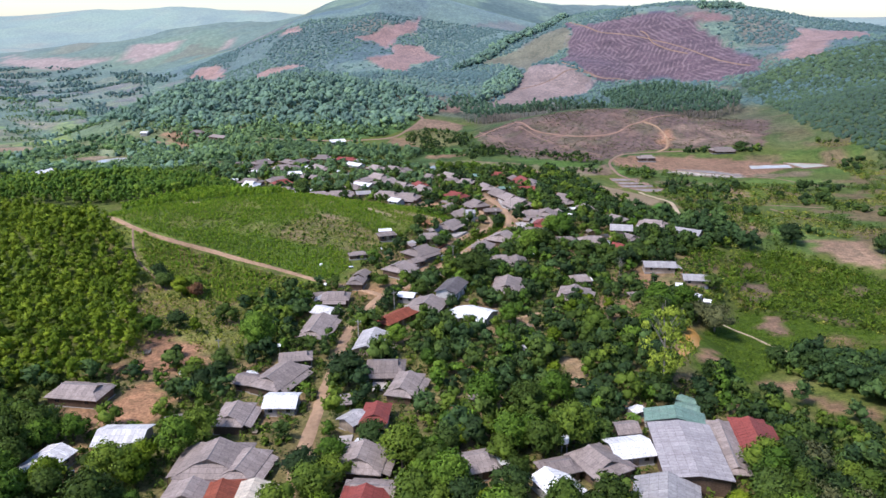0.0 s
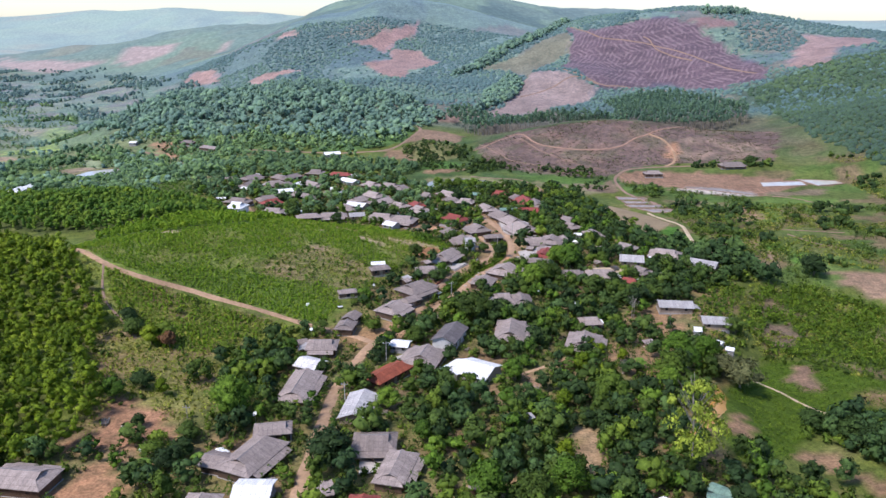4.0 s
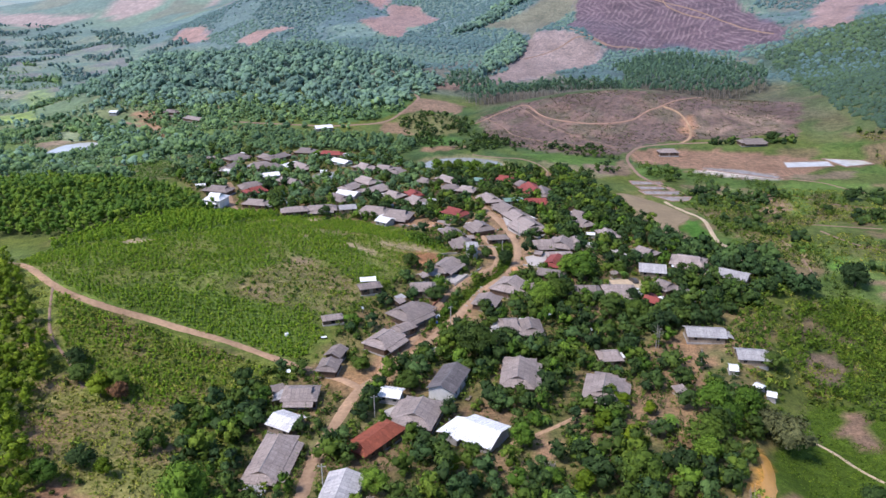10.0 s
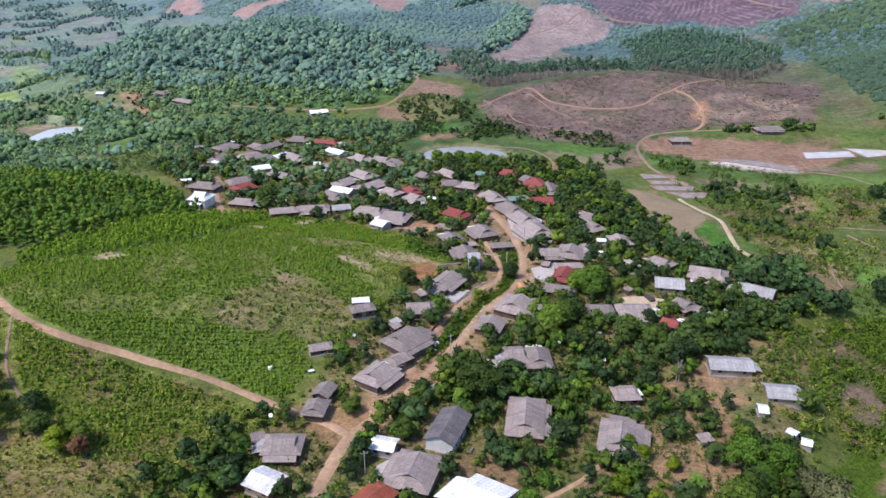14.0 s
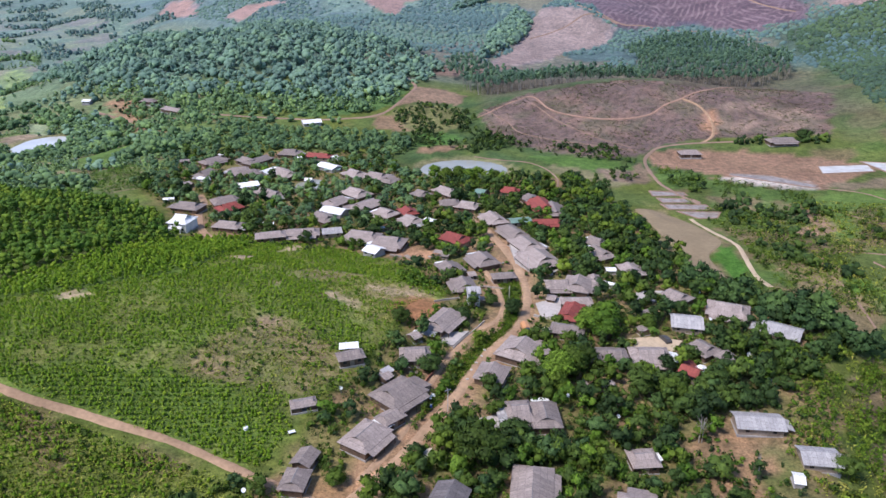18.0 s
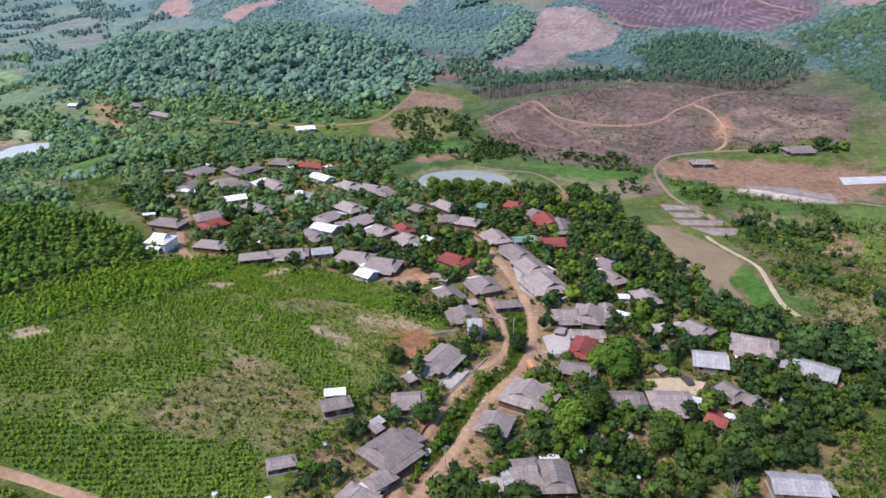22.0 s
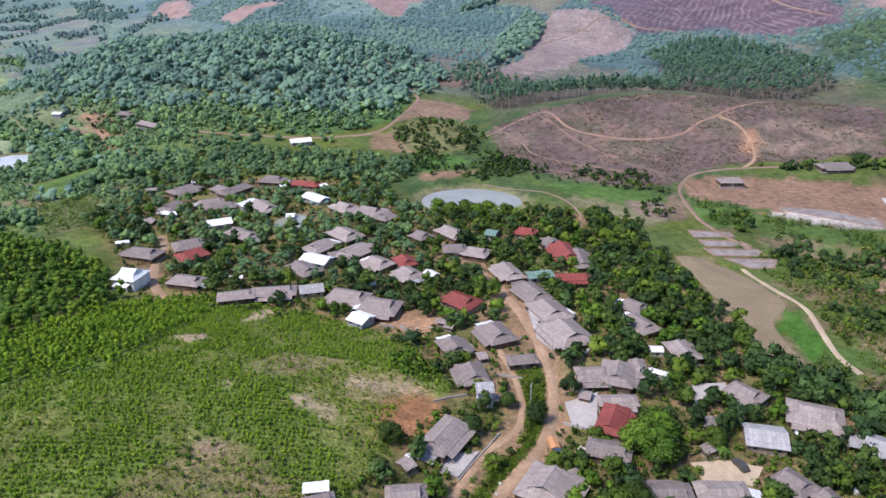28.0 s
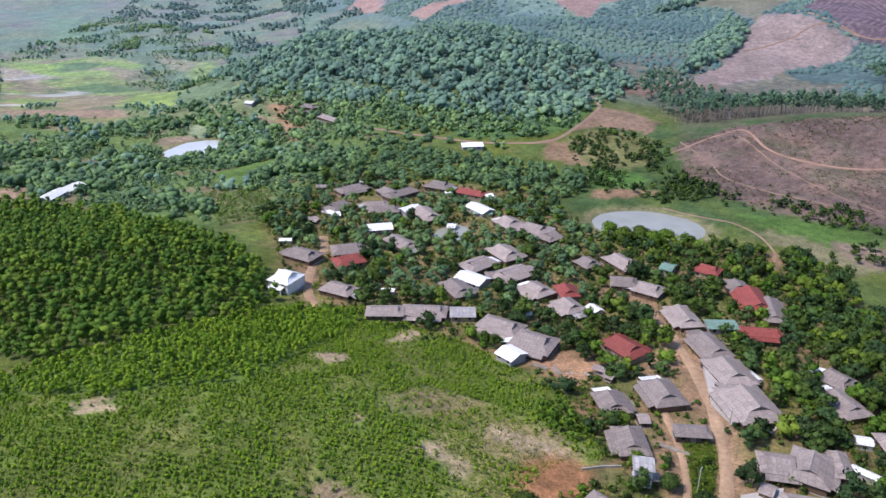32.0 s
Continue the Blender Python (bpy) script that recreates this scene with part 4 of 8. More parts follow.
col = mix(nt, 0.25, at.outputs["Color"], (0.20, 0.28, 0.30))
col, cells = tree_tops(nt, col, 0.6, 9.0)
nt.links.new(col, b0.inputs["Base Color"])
# the hills are no lamp: this emission stands for haze
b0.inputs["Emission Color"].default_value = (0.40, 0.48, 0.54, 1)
haze_glow = nt.nodes.new("ShaderNodeAttribute")
haze_glow.attribute_name = "glow"
nt.links.new(haze_glow.outputs["Fac"], b0.inputs["Emission Strength"])

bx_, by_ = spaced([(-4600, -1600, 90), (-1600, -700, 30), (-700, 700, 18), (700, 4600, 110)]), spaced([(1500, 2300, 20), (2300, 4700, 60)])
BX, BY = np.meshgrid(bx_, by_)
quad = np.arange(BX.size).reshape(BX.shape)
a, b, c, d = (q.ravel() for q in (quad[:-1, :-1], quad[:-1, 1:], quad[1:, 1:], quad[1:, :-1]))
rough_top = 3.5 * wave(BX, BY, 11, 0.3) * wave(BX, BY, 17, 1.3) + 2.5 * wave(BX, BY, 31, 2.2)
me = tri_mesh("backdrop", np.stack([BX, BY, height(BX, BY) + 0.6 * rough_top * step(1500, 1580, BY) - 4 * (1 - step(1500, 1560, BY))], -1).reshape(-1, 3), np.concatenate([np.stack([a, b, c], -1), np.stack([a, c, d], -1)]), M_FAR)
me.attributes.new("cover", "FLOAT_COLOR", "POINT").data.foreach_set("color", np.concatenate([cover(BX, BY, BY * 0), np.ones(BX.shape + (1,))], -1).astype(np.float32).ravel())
# the haze glow rises with distance
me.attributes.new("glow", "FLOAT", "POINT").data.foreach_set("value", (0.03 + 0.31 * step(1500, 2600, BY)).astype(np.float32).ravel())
tagged(new("backdrop", me), "mountain ranges far behind the valley, painted pale and blue with haze", "mountains", "", "structure")


def strip(name, line, width, mat, lift, label, category, ragged=0.35):
    """A road or track that lies on the ground."""
    pts = smooth_line(line, 1.6)
    verts, faces = [], []
    cols = (-0.5, -0.3, -0.1, 0.1, 0.3, 0.5)
    for i, p in enumerate(pts):
        t = (pts[min(i + 1, len(pts) - 1)] - pts[max(i - 1, 0)]).normalized()
        n = Vector((-t.y, t.x))
        w = width * (1 + ragged * 0.5 * (noise.noise((p.x * 0.13, p.y * 0.13, 3.0)) + noise.noise((p.x * 0.4, p.y * 0.4, 7.0))))
        for j, k in enumerate(cols):
            q = p + n * (k * w)
            edge = abs(k) > 0.4
            rut = 0.05 if abs(abs(k) - 0.3) < 0.05 else 0.0
            verts.append((q.x, q.y, float(height(q.x, q.y)) + (-0.25 if edge else lift - rut)))
        if i:
            a0 = (i - 1) * len(cols)
            faces += [(a0 + j, a0 + j + 1, a0 + j + 1 + len(cols), a0 + j + len(cols)) for j in range(len(cols) - 1)]
    return tagged(new(name, mesh_from(name, verts, [f[::-1] for f in faces], mat, True)), label, category, "", "structure")


strip("road", ROAD_MAIN, 3.8, M_DIRT, 0.22, "rutted brown dirt road winding through the village", "road")
strip("side_road", ROAD_SIDE, 2.5, M_DIRT, 0.20, "narrow dirt lane beside the main road", "road")
strip("hill_track", TRACK_HILL, 3.0, M_REDDIRT, 0.22, "red-brown earth track climbing round the planted hill", "track")
strip("slope_path", TRACK_SLOPE, 1.0, M_TRAIL, 0.18, "faint footpath down the bare slope", "path")
strip("villa_lane", TRACK_VILLA, 4.2, M_REDDIRT, 0.2, "earth lane beside the white villa", "track")
strip("sandy_track", TRACK_SAND, 2.6, M_SAND, 0.2, "pale sandy track beside the green field", "track")
strip("crest_trail", TRAIL_CREST, 1.7, M_ORANGETRAIL, 0.3, "pale trail winding over the cleared hill", "path")
strip("cut_trail", TRAIL_CUT, 2.4, M_REDDIRT, 0.3, "eroded red trail down the cleared hill", "path")
strip("field_track", TRAIL_HUT, 2.5, M_TRAIL, 0.3, "earth track to the hut beside the paddies", "track")
strip("far_track", TRAIL_FAR, 3.2, M_TRAIL, 0.3, "earth track along the foot of the wooded hill", "track")

# the bare field lies between two bending edges
field_left = smooth_line([(63, 426), (67, 398), (70, 377), (72, 356), (73.5, 343), (79, 338)], 0.8)
field_right = smooth_line([(73, 431), (85, 418), (92, 397), (91.5, 386), (83, 373), (83, 359), (84, 345)], 0.8)
verts, faces = [], []
for i in range(81):
    a, b = field_left[round(i / 80 * (len(field_left) - 1))], field_right[round(i / 80 * (len(field_right) - 1))]
    for j in range(17):
        q = a.lerp(b, j / 16)
        rim = i in (0, 80) or j in (0, 16)
        verts.append((q.x, q.y, float(height(q.x, q.y)) + (-0.3 if rim else 0.2 + (0.05 if j % 2 else 0.0))))
    if i:
        faces += [((i - 1) * 17 + j, (i - 1) * 17 + j + 1, i * 17 + j + 1, i * 17 + j) for j in range(16)]
tagged(new("bare_field", mesh_from("bare_field", verts, faces, M_FIELD, True)), "harvested bare brown field beside the village trees", "field", "", "structure")
for line in ([(124, 372), (134, 380), (152, 378), (172, 376)], [(166, 470), (184, 462), (196, 442), (214, 440)], [(143, 370), (150, 352), (162, 341)], [(118, 370), (122, 345), (120, 318)], [(150, 443), (166, 420), (186, 412)]):
    strip("field_bund", line, 1.1, M_TRAIL, 0.25, "low earth bund between the small fields", "bund")
strip("pond_bank_path", TRAIL_POND, 1.2, M_TRAIL, 0.25, "sandy path on the pond bank", "path")

strip("mountain_trail", [(118, 1168), (150, 1094), (186, 1075), (220, 1056), (268, 1006), (311, 923)], 2.0, M_TRAIL, 0.5, "contour trail across the clear-cut mountain", "path")
strip("mountain_trail", [(84, 988), (130, 933), (164, 933), (236, 926)], 2.0, M_TRAIL, 0.5, "contour trail at the foot of the clear-cut slope", "path")
strip("mountain_trail", [(208, 1080), (215, 1071), (220, 1047), (236, 1024), (257, 1005)], 1.6, M_TRAIL, 0.9, "pale zigzag trail on the clear-cut mountain", "path")
strip("mountain_trail", [(35, 891), (76, 925), (101, 948), (130, 930)], 1.8, M_TRAIL, 0.5, "faint trail over the pale cleared slope", "path")
strip("hill_trail", [(-8, 605), (8, 575), (18, 554), (54, 536), (81, 527)], 0.9, M_TRAIL, 0.3, "faint trail round the foot of the brown hill", "path")
strip("hill_trail", [(24, 600), (40, 572), (60, 550), (80, 532)], 0.7, M_TRAIL, 0.3, "faint trail down the brown hill", "path")

strip("garden_path", [(4, 197), (9.3, 200.5), (17.8, 207.3), (24.3, 215.8), (29, 223)], 1.6, M_DIRT, 0.16, "narrow earth path between the gardens", "path")
strip("field_path", [(68, 216), (74, 215), (79, 212.5), (81.5, 208.5), (84, 203), (89, 197), (97, 192), (108, 188)], 1.2, M_SAND, 0.16, "pale footpath through the meadow", "path")

M_CLAY = plain("orange_clay_water", (0.56, 0.29, 0.07), rough=0.35, spec=0.4, size=1.5, spread=0.12)
strip("clay_pool", [(45, 169), (49, 173.5), (53, 179), (56.5, 186), (59, 193), (60, 200)], 3.4, M_CLAY, 0.2, "orange clay pool beside the meadow", "pool", 0.8)

# ---- ponds ----
M_WATER, nt, b0 = nodes_of("muddy_water", 0.08, 0.5)
wc = noise_node(nt, 9, 3, "World")
nt.links.new(ramp(nt, wc.outputs["Fac"], [(0.3, (0.30, 0.30, 0.25)), (0.7, (0.36, 0.355, 0.30))]), b0.inputs["Base Color"])
ripple = noise_node(nt, 0.8, 2, "World")
bump(nt, b0, ripple.outputs["Fac"], 0.02, 0.02)


# the sky's reflection is put into this pale base colour
M_SKYWATER = plain("sky_painted_water", (0.60, 0.60, 0.585), rough=0.1, spec=0.5, size=4.0, spread=0.1, relief=0.0)


def pond(cx, cy, rx, ry, level, label, mat=M_WATER):
    n = 64
    verts = []
    for ring in (1.0, 0.5):
        for i in range(n):
            t = 2 * math.pi * i / n
            k = ring * (1.14 + 0.10 * math.sin(3 * t + cx) + 0.05 * math.sin(7 * t))
            verts.append((cx + rx * k * math.cos(t), cy + ry * k * math.sin(t), level))
    verts.append((cx, cy, level))
    faces = [(i, (i + 1) % n, n + (i + 1) % n, n + i) for i in range(n)] + [(n + i, n + (i + 1) % n, 2 * n) for i in range(n)]
    return tagged(new("pond", mesh_from("pond", verts, faces, mat)), label, "pond", "", "structure")


pond(*PONDS[0][:5], "wide muddy village pond under bamboo")
pond(*PONDS[1][:5], "small bright pond in the far valley", M_SKYWATER)
pond(*PONDS[2][:5], "small dark pond among the houses")


# ---- houses ----
FOOT = []
TONES = {"fibre_cement_sheets": (0.80, 1.0, 1.14), "zinc_sheets": (0.86, 1.0, 1.1), "dark_fibre_cement_sheets": (0.9, 1.15)}
VARIANTS = {}
for base_roof, colour, stain in ((M_GREY, GREY_COLOUR, GREY_STAIN), (M_ZINC, ZINC_COLOUR, ZINC_STAIN)):
    VARIANTS[base_roof.name] = [sheet_roof(base_roof.name, tuple(k * v for v in colour), stain) for k in TONES[base_roof.name]]


def clip(poly, axis, limit, sign):
    """The part of a flat outline on one side of a limit."""
    out = []
    for a, b in zip(poly, poly[1:] + poly[:1]):
        da, db = sign * (limit - a[axis]), sign * (limit - b[axis])
        if da >= 0:
            out.append(a)
        if da * db < 0:
            k = da / (da - db)
            out.append(tuple(a[i] + (b[i] - a[i]) * k for i in range(3)))
    return out


def sheets(slope, poly, axis, width, roof, seed):
    """Roofing sheets side by side on a slope, each a little off its neighbour."""
    lo, hi = min(p[axis] for p in poly), max(p[axis] for p in poly)
    n = max(1, round((hi - lo) / width))
    for i in range(n):
        a, b = lo + (hi - lo) * i / n + 0.012, lo + (hi - lo) * (i + 1) / n - 0.012
        q = clip(clip(poly, axis, a, -1), axis, b, 1)
        if len(q) > 2:
            up = 0.045 + 0.022 * math.sin(seed * 7.1 + i * 12.9) + 0.01 * (i % 2)
            part("roof_sheet", mesh_from("roof_sheet", *slab([(u, v, w + up) for u, v, w in q], 0.035), roof), slope)
KINDS = {  # roof, wall, eave height, pitch, hipped, label, category
    "g": (M_GREY, M_WOOD, 2.2, 0.44, True, "timber village house with a weathered grey sheet roof", "house"),
    "d": (M_DARK, M_PLASTER, 3.0, 0.42, False, "village house with a dark grey roof and pale end wall", "house"),
    "z": (M_ZINC, M_WOODPALE, 2.1, 0.36, False, "house with a patched pale zinc roof", "house"),
    "w": (M_WHITE, M_BLOCK, 2.2, 0.32, False, "building with a bright white metal roof", "house"),
    "p": (M_PATCHY, M_WOODPALE, 2.2, 0.34, False, "building with a patched white metal roof", "house"),
    "c": (M_CREAM, M_WOODPALE, 2.2, 0.34, False, "house with a cream metal roof", "house"),
    "o": (M_ORANGE, M_WOOD, 2.3, 0.45, True, "village house with a red clay tile roof", "house"),
    "r": (M_RED, M_WOODPALE, 2.4, 0.45, True, "village house with a dark red roof", "house"),
    "t": (M_TEAL, M_BLOCK, 2.4, 0.24, False, "low building with a faded green metal roof", "outbuilding"),
    "s": (M_GREY, M_WOOD, 1.8, 0.34, False, "small open timber shed with a grey roof", "shed"),
    "h": (M_HALL, M_WOOD, 3.6, 0.13, False, "large hall with a long patched zinc roof", "hall"),
    "v": (M_WHITE, M_PLASTER, 3.9, 0.5, True, "white two-storey villa with a pale roof", "house"),
}


def house(kind, x, y, turn, length, width):
    roof, wall, eave, pitch, hipped, label, category = KINDS[kind]
    c, s = math.cos(radians(turn)), math.sin(radians(turn))
    hl, hw = length / 2, width / 2
    if min(length, width) < 4.5:
        eave = min(eave, 1.5)
    corners = [(x + c * u - s * v, y + s * u + c * v) for u in (-hl, hl) for v in (-hw, hw)]
    ground = [float(height(*p)) for p in corners]
    base = sum(ground) / 4
    low = min(ground) - base - 0.4
    FOOT.append((x, y, c, s, hl, hw))
    if roof.name in VARIANTS:
        choice = VARIANTS[roof.name]
        roof = choice[int(abs(x * 7 + y * 3)) % len(choice)]
    near = y < 345
    ob = thing("shed" if category == "shed" else "house", pose(x, y, base, 0, 0, turn), label, category, "village houses")
    over = 0.55 if width > 4 else 0.25
    wl, ww = hl - over, hw - over
    top = eave + hw * pitch
    if hipped and length < 6:
        hipped = False
    # walls: four boards of 0.14 m with the doorway left open, on a plinth
    t = 0.14
    wall_top = eave + over * pitch - 0.05
    door = min(0.6, wl * 0.25)
    pieces = [box(-wl, -ww, 0, -door, -ww + t, wall_top), box(door, -ww, 0, wl, -ww + t, wall_top), box(-door, -ww, min(2.0, wall_top - 0.1), door, -ww + t, wall_top),
              box(-wl, ww - t, 0, wl, ww, wall_top), box(-wl, -ww + t, 0, -wl + t, ww - t, wall_top), box(wl - t, -ww + t, 0, wl, ww - t, wall_top)]
    part("wall", mesh_from("wall", *joined(pieces), wall), ob)
    part("plinth", mesh_from("plinth", *box(-wl - 0.2, -ww - 0.2, low, wl + 0.2, ww + 0.2, 0.12), M_BLOCK), ob, "grey stone plinth")
    if width > 4.5:
        part("door", mesh_from("door", *box(-door, -ww + 0.03, 0.12, door, -ww + 0.09, min(2.0, wall_top - 0.1)), M_WOODPALE), ob, "plank door")
        for u in (-wl * 0.6, wl * 0.6):
            for v in (-ww - 0.03, ww - 0.09):
                part("window", mesh_from("window", *box(u - 0.45, v, 1.0, u + 0.45, v + 0.12, 1.9), M_GLASS), ob, "dark shuttered window")
    # roof
    if hipped:
        hip = min(hw * 0.62, hl * 0.45)
        mid, wm = eave + (top - eave) * 0.55, hw * 0.45
        rl = hl - hip
        for k in (-1, 1):
            poly = [(-rl - 0.35, 0, top), (rl + 0.35, 0, top), (rl + 0.35, wm * k, mid), (hl, hw * k, eave), (-hl, hw * k, eave), (-rl - 0.35, wm * k, mid)]
            poly = poly[::-1] if k > 0 else poly
            slope = part("roof_slope", mesh_from("roof_slope", *slab(poly, 0.1), roof), ob)
            if near:
                sheets(slope, poly, 0, 1.1, roof, x + k)
            hp = [(k * rl, -wm, mid), (k * rl, wm, mid), (k * (hl - 0.02), hw - 0.02, eave), (k * (hl - 0.02), -hw + 0.02, eave)]
            hp = hp if k < 0 else hp[::-1]
            slope = part("roof_hip", mesh_from("roof_hip", *slab(hp, 0.1), roof), ob)
            if near:
                sheets(slope, hp, 1, 1.1, roof, y + k)
            g = [(k * (rl - 0.05), -wm, mid), (k * (rl - 0.05), wm, mid), (k * (rl - 0.05), 0, top - 0.12)]
            g += [(px - k * 0.1, py, pz) for px, py, pz in g]
            part("gable", mesh_from("gable", g, [(0, 1, 2), (5, 4, 3), (0, 3, 4, 1), (1, 4, 5, 2), (2, 5, 3, 0)], M_WOODPALE if kind == "g" else wall), ob, "small board gable")
        rl += 0.35
    else:
        rl = hl
        for k in (-1, 1):
            poly = [(-hl, 0, top), (hl, 0, top), (hl, hw * k, eave), (-hl, hw * k, eave)]
            poly = poly[::-1] if k > 0 else poly
            slope = part("roof_slope", mesh_from("roof_slope", *slab(poly, 0.08), roof), ob)
            if near:
                sheets(slope, poly, 0, 1.0, roof, x + k)
            gy = ww * k
            g = [(k * (wl - t), -ww + t, wall_top), (k * (wl - t), ww - t, wall_top), (k * (wl - t), 0, top - 0.12)]
            g += [(px + k * t, py, pz) for px, py, pz in g]
            part("gable", mesh_from("gable", g, [(0, 1, 2), (5, 4, 3), (0, 3, 4, 1), (1, 4, 5, 2), (2, 5, 3, 0)], wall), ob)
    cap = [(-rl - 0.05, -0.2, top - 0.06), (rl + 0.05, -0.2, top - 0.06), (rl + 0.05, 0, top + 0.07), (-rl - 0.05, 0, top + 0.07), (-rl - 0.05, 0.2, top - 0.06), (rl + 0.05, 0.2, top - 0.06)]
    part("ridge_cap", mesh_from("ridge_cap", cap, [(0, 1, 2, 3), (3, 2, 5, 4), (0, 3, 4), (1, 5, 2)], roof if kind in "wpztrocvh" else M_RIDGE), ob)
    # porch roof on posts along one long side of the larger houses
    if hipped and length > 9:
        side = -1 if (int(x * 3 + y * 7) % 2) else 1
        d0, d1 = hw - 0.05, hw + 1.5
        pl = hl * 0.8
        poly = [(-pl, d0 * side, eave - 0.06), (pl, d0 * side, eave - 0.06), (pl, d1 * side, eave - 0.6), (-pl, d1 * side, eave - 0.6)]
        part("porch_roof", mesh_from("porch_roof", *slab(poly[::-1] if side > 0 else poly, 0.08), roof), ob)
        post = mesh_from("porch_post", *box(-0.07, -0.07, low, 0.07, 0.07, eave - 0.62), M_WOOD)
        for u in (-pl + 0.3, 0.0, pl - 0.3):
            part("porch_post", post, ob).location = (u, (d1 - 0.25) * side, 0)
    if kind == "v":
        for k in (-1, 1):
            poly = [(-wl * 0.7, k * ww, 2.9), (wl * 0.7, k * ww, 2.9), (wl * 0.7, k * (ww + 2.2), 2.4), (-wl * 0.7, k * (ww + 2.2), 2.4)]
            part("porch_roof", mesh_from("porch_roof", *slab(poly[::-1] if k > 0 else poly, 0.12), roof), ob, "pale porch roof")
            for u in (-wl * 0.62, 0.0, wl * 0.62):
                part("column", mesh_from("column", *box(u - 0.15, k * (ww + 1.9) - 0.15, low, u + 0.15, k * (ww + 1.9) + 0.15, 2.42), M_PLASTER), ob)
            for u in (-wl * 0.5, wl * 0.5):
                part("window", mesh_from("window", *box(u - 0.5, k * (ww + 0.01) - 0.05, 3.0, u + 0.5, k * (ww + 0.01) + 0.05, 3.8), M_GLASS), ob, "dark upper window")
    # lean-to at one end of some houses
    pick = int(abs(x * 5 + y * 11)) % 5
    if kind in "gz" and 6 < length < 17 and width >= 7 and pick < 3:
        end = 1 if pick else -1
        d, w2 = 2.2 + 0.4 * pick, hw * 0.62
        poly = [(end * (hl - 0.1), -w2, eave - 0.12), (end * (hl - 0.1), w2, eave - 0.12), (end * (hl + d), w2, eave - 0.75), (end * (hl + d), -w2, eave - 0.75)]
        roof2 = (M_ZINC, M_WHITE, roof)[pick]
        part("lean_to_roof", mesh_from("lean_to_roof", *slab(poly if end < 0 else poly[::-1], 0.07), roof2), ob, "sloping lean-to roof")
        for v in (-w2 + 0.25, w2 - 0.25):
            part("lean_to_post", mesh_from("lean_to_post", *box(end * (hl + d - 0.3) - 0.07, v - 0.07, low - 0.6, end * (hl + d - 0.3) + 0.07, v + 0.07, eave - 0.78), M_WOOD), ob)
    return ob


house("g", -88.3, 139.2, 175, 12.6, 7.6)
house("p", -70.3, 122.4, 4, 9.8, 8.2)
house("p", -80.3, 111.7, 78, 10.4, 6.8)
house("s", -63.9, 130.9, 20, 3.5, 3)
house("g", -51.5, 132, 90, 10, 6.8)
house("w", -43.2, 138.6, 3, 7.4, 7.2)
house("g", -48.9, 114.5, 92, 12.1, 12.1)
house("g", -42.9, 113.1, 83, 10.7, 6.5)
house("g", -49.3, 103.3, 91, 8.7, 9.3)
house("o", -43.8, 102.8, 97, 10.1, 7.4)
house("c", -38.7, 103.3, 92, 7.4, 8)
house("w", -54.4, 151.9, 141, 2.5, 3)
house("g", -47.1, 150.4, 70, 13.9, 8.4)
house("g", -45.9, 160.6, 14, 8.3, 5.6)
house("s", -53.8, 148.8, 167, 5.8, 6)
house("g", -23.4, 157.9, 4, 9.5, 7.4)
house("g", -17.6, 148, 80, 12, 6.5)
house("s", -30.6, 141.1, 18, 3.7, 5)
house("r", -22, 133.4, 90, 8.6, 5.8)
house("z", -26.4, 131.4, 56, 5.2, 5)
house("g", -22.1, 116.5, 86, 10.2, 9.3)
house("r", -19.4, 102.7, 88, 8.4, 8.4)
house("g", -18.3, 106.4, 178, 10.8, 5.6)
house("g", -1.5, 116.3, 22, 8.6, 7.2)
house("s", -1.8, 144, 3, 3, 4)
house("g", 21.2, 117.1, 122, 10.1, 8.4)
house("g", 13.7, 115.1, 22, 7.4, 5.6)
house("w", 13.4, 109.4, 121, 9.1, 6.6)
house("w", 27.6, 122.6, 15, 8.2, 7.4)
house("g", 28.3, 130.3, 12, 5, 5)
house("h", 37.9, 120.5, 88, 18.7, 11.9)
house("t", 39, 135.1, 82, 5.3, 12.2)
house("t", 44.2, 145.1, 146, 4.4, 3.2)
house("t", 43.3, 141.6, 162, 5.3, 3.6)
house("g", 46.4, 124.7, 86, 18.8, 4.6)
house("r", 52.6, 128.3, 85, 15.3, 7.1)
house("z", 31.3, 108, 77, 8.4, 11.2)
house("w", 32.3, 140.4, 31, 3.4, 3)
house("s", -53.6, 216.2, 26, 3.3, 4)
house("g", -47, 213.2, 4, 9.1, 7.5)
house("p", -47.8, 202, 156, 7.2, 6.8)
house("g", -46.4, 185.2, 87, 16.9, 7.5)
house("z", -29.5, 173.7, 86, 12.1, 7.4)
house("w", -24.6, 214, 169, 5.8, 5)
house("g", -17.1, 205.4, 77, 12.3, 10)
house("o", -25.3, 194, 56, 13.5, 5.8)
house("d", -10.9, 220.3, 73, 12.4, 7.5)
house("w", -2.2, 198.4, 152, 9.6, 10.2)
house("w", -7.9, 199.3, 55, 7.6, 6)
house("g", 6.9, 227.3, 85, 15.7, 9.1)
house("g", 32.7, 242.4, 8, 6.8, 6.6)
house("g", 28, 221.1, 77, 13.6, 10)
house("z", 62.6, 257, 178, 11.6, 7.2)
house("z", 72.6, 245.7, 176, 8.8, 7)
house("w", 65.2, 237.9, 170, 2.5, 4)
house("w", 69.4, 229.7, 133, 2.5, 2.5)
house("w", 72, 227.5, 158, 2.5, 3)
house("g", -47, 252, 21, 6.5, 4)
house("g", -42.3, 233.8, 76, 5.8, 5)
house("g", -42.8, 226.9, 86, 7.1, 5.8)
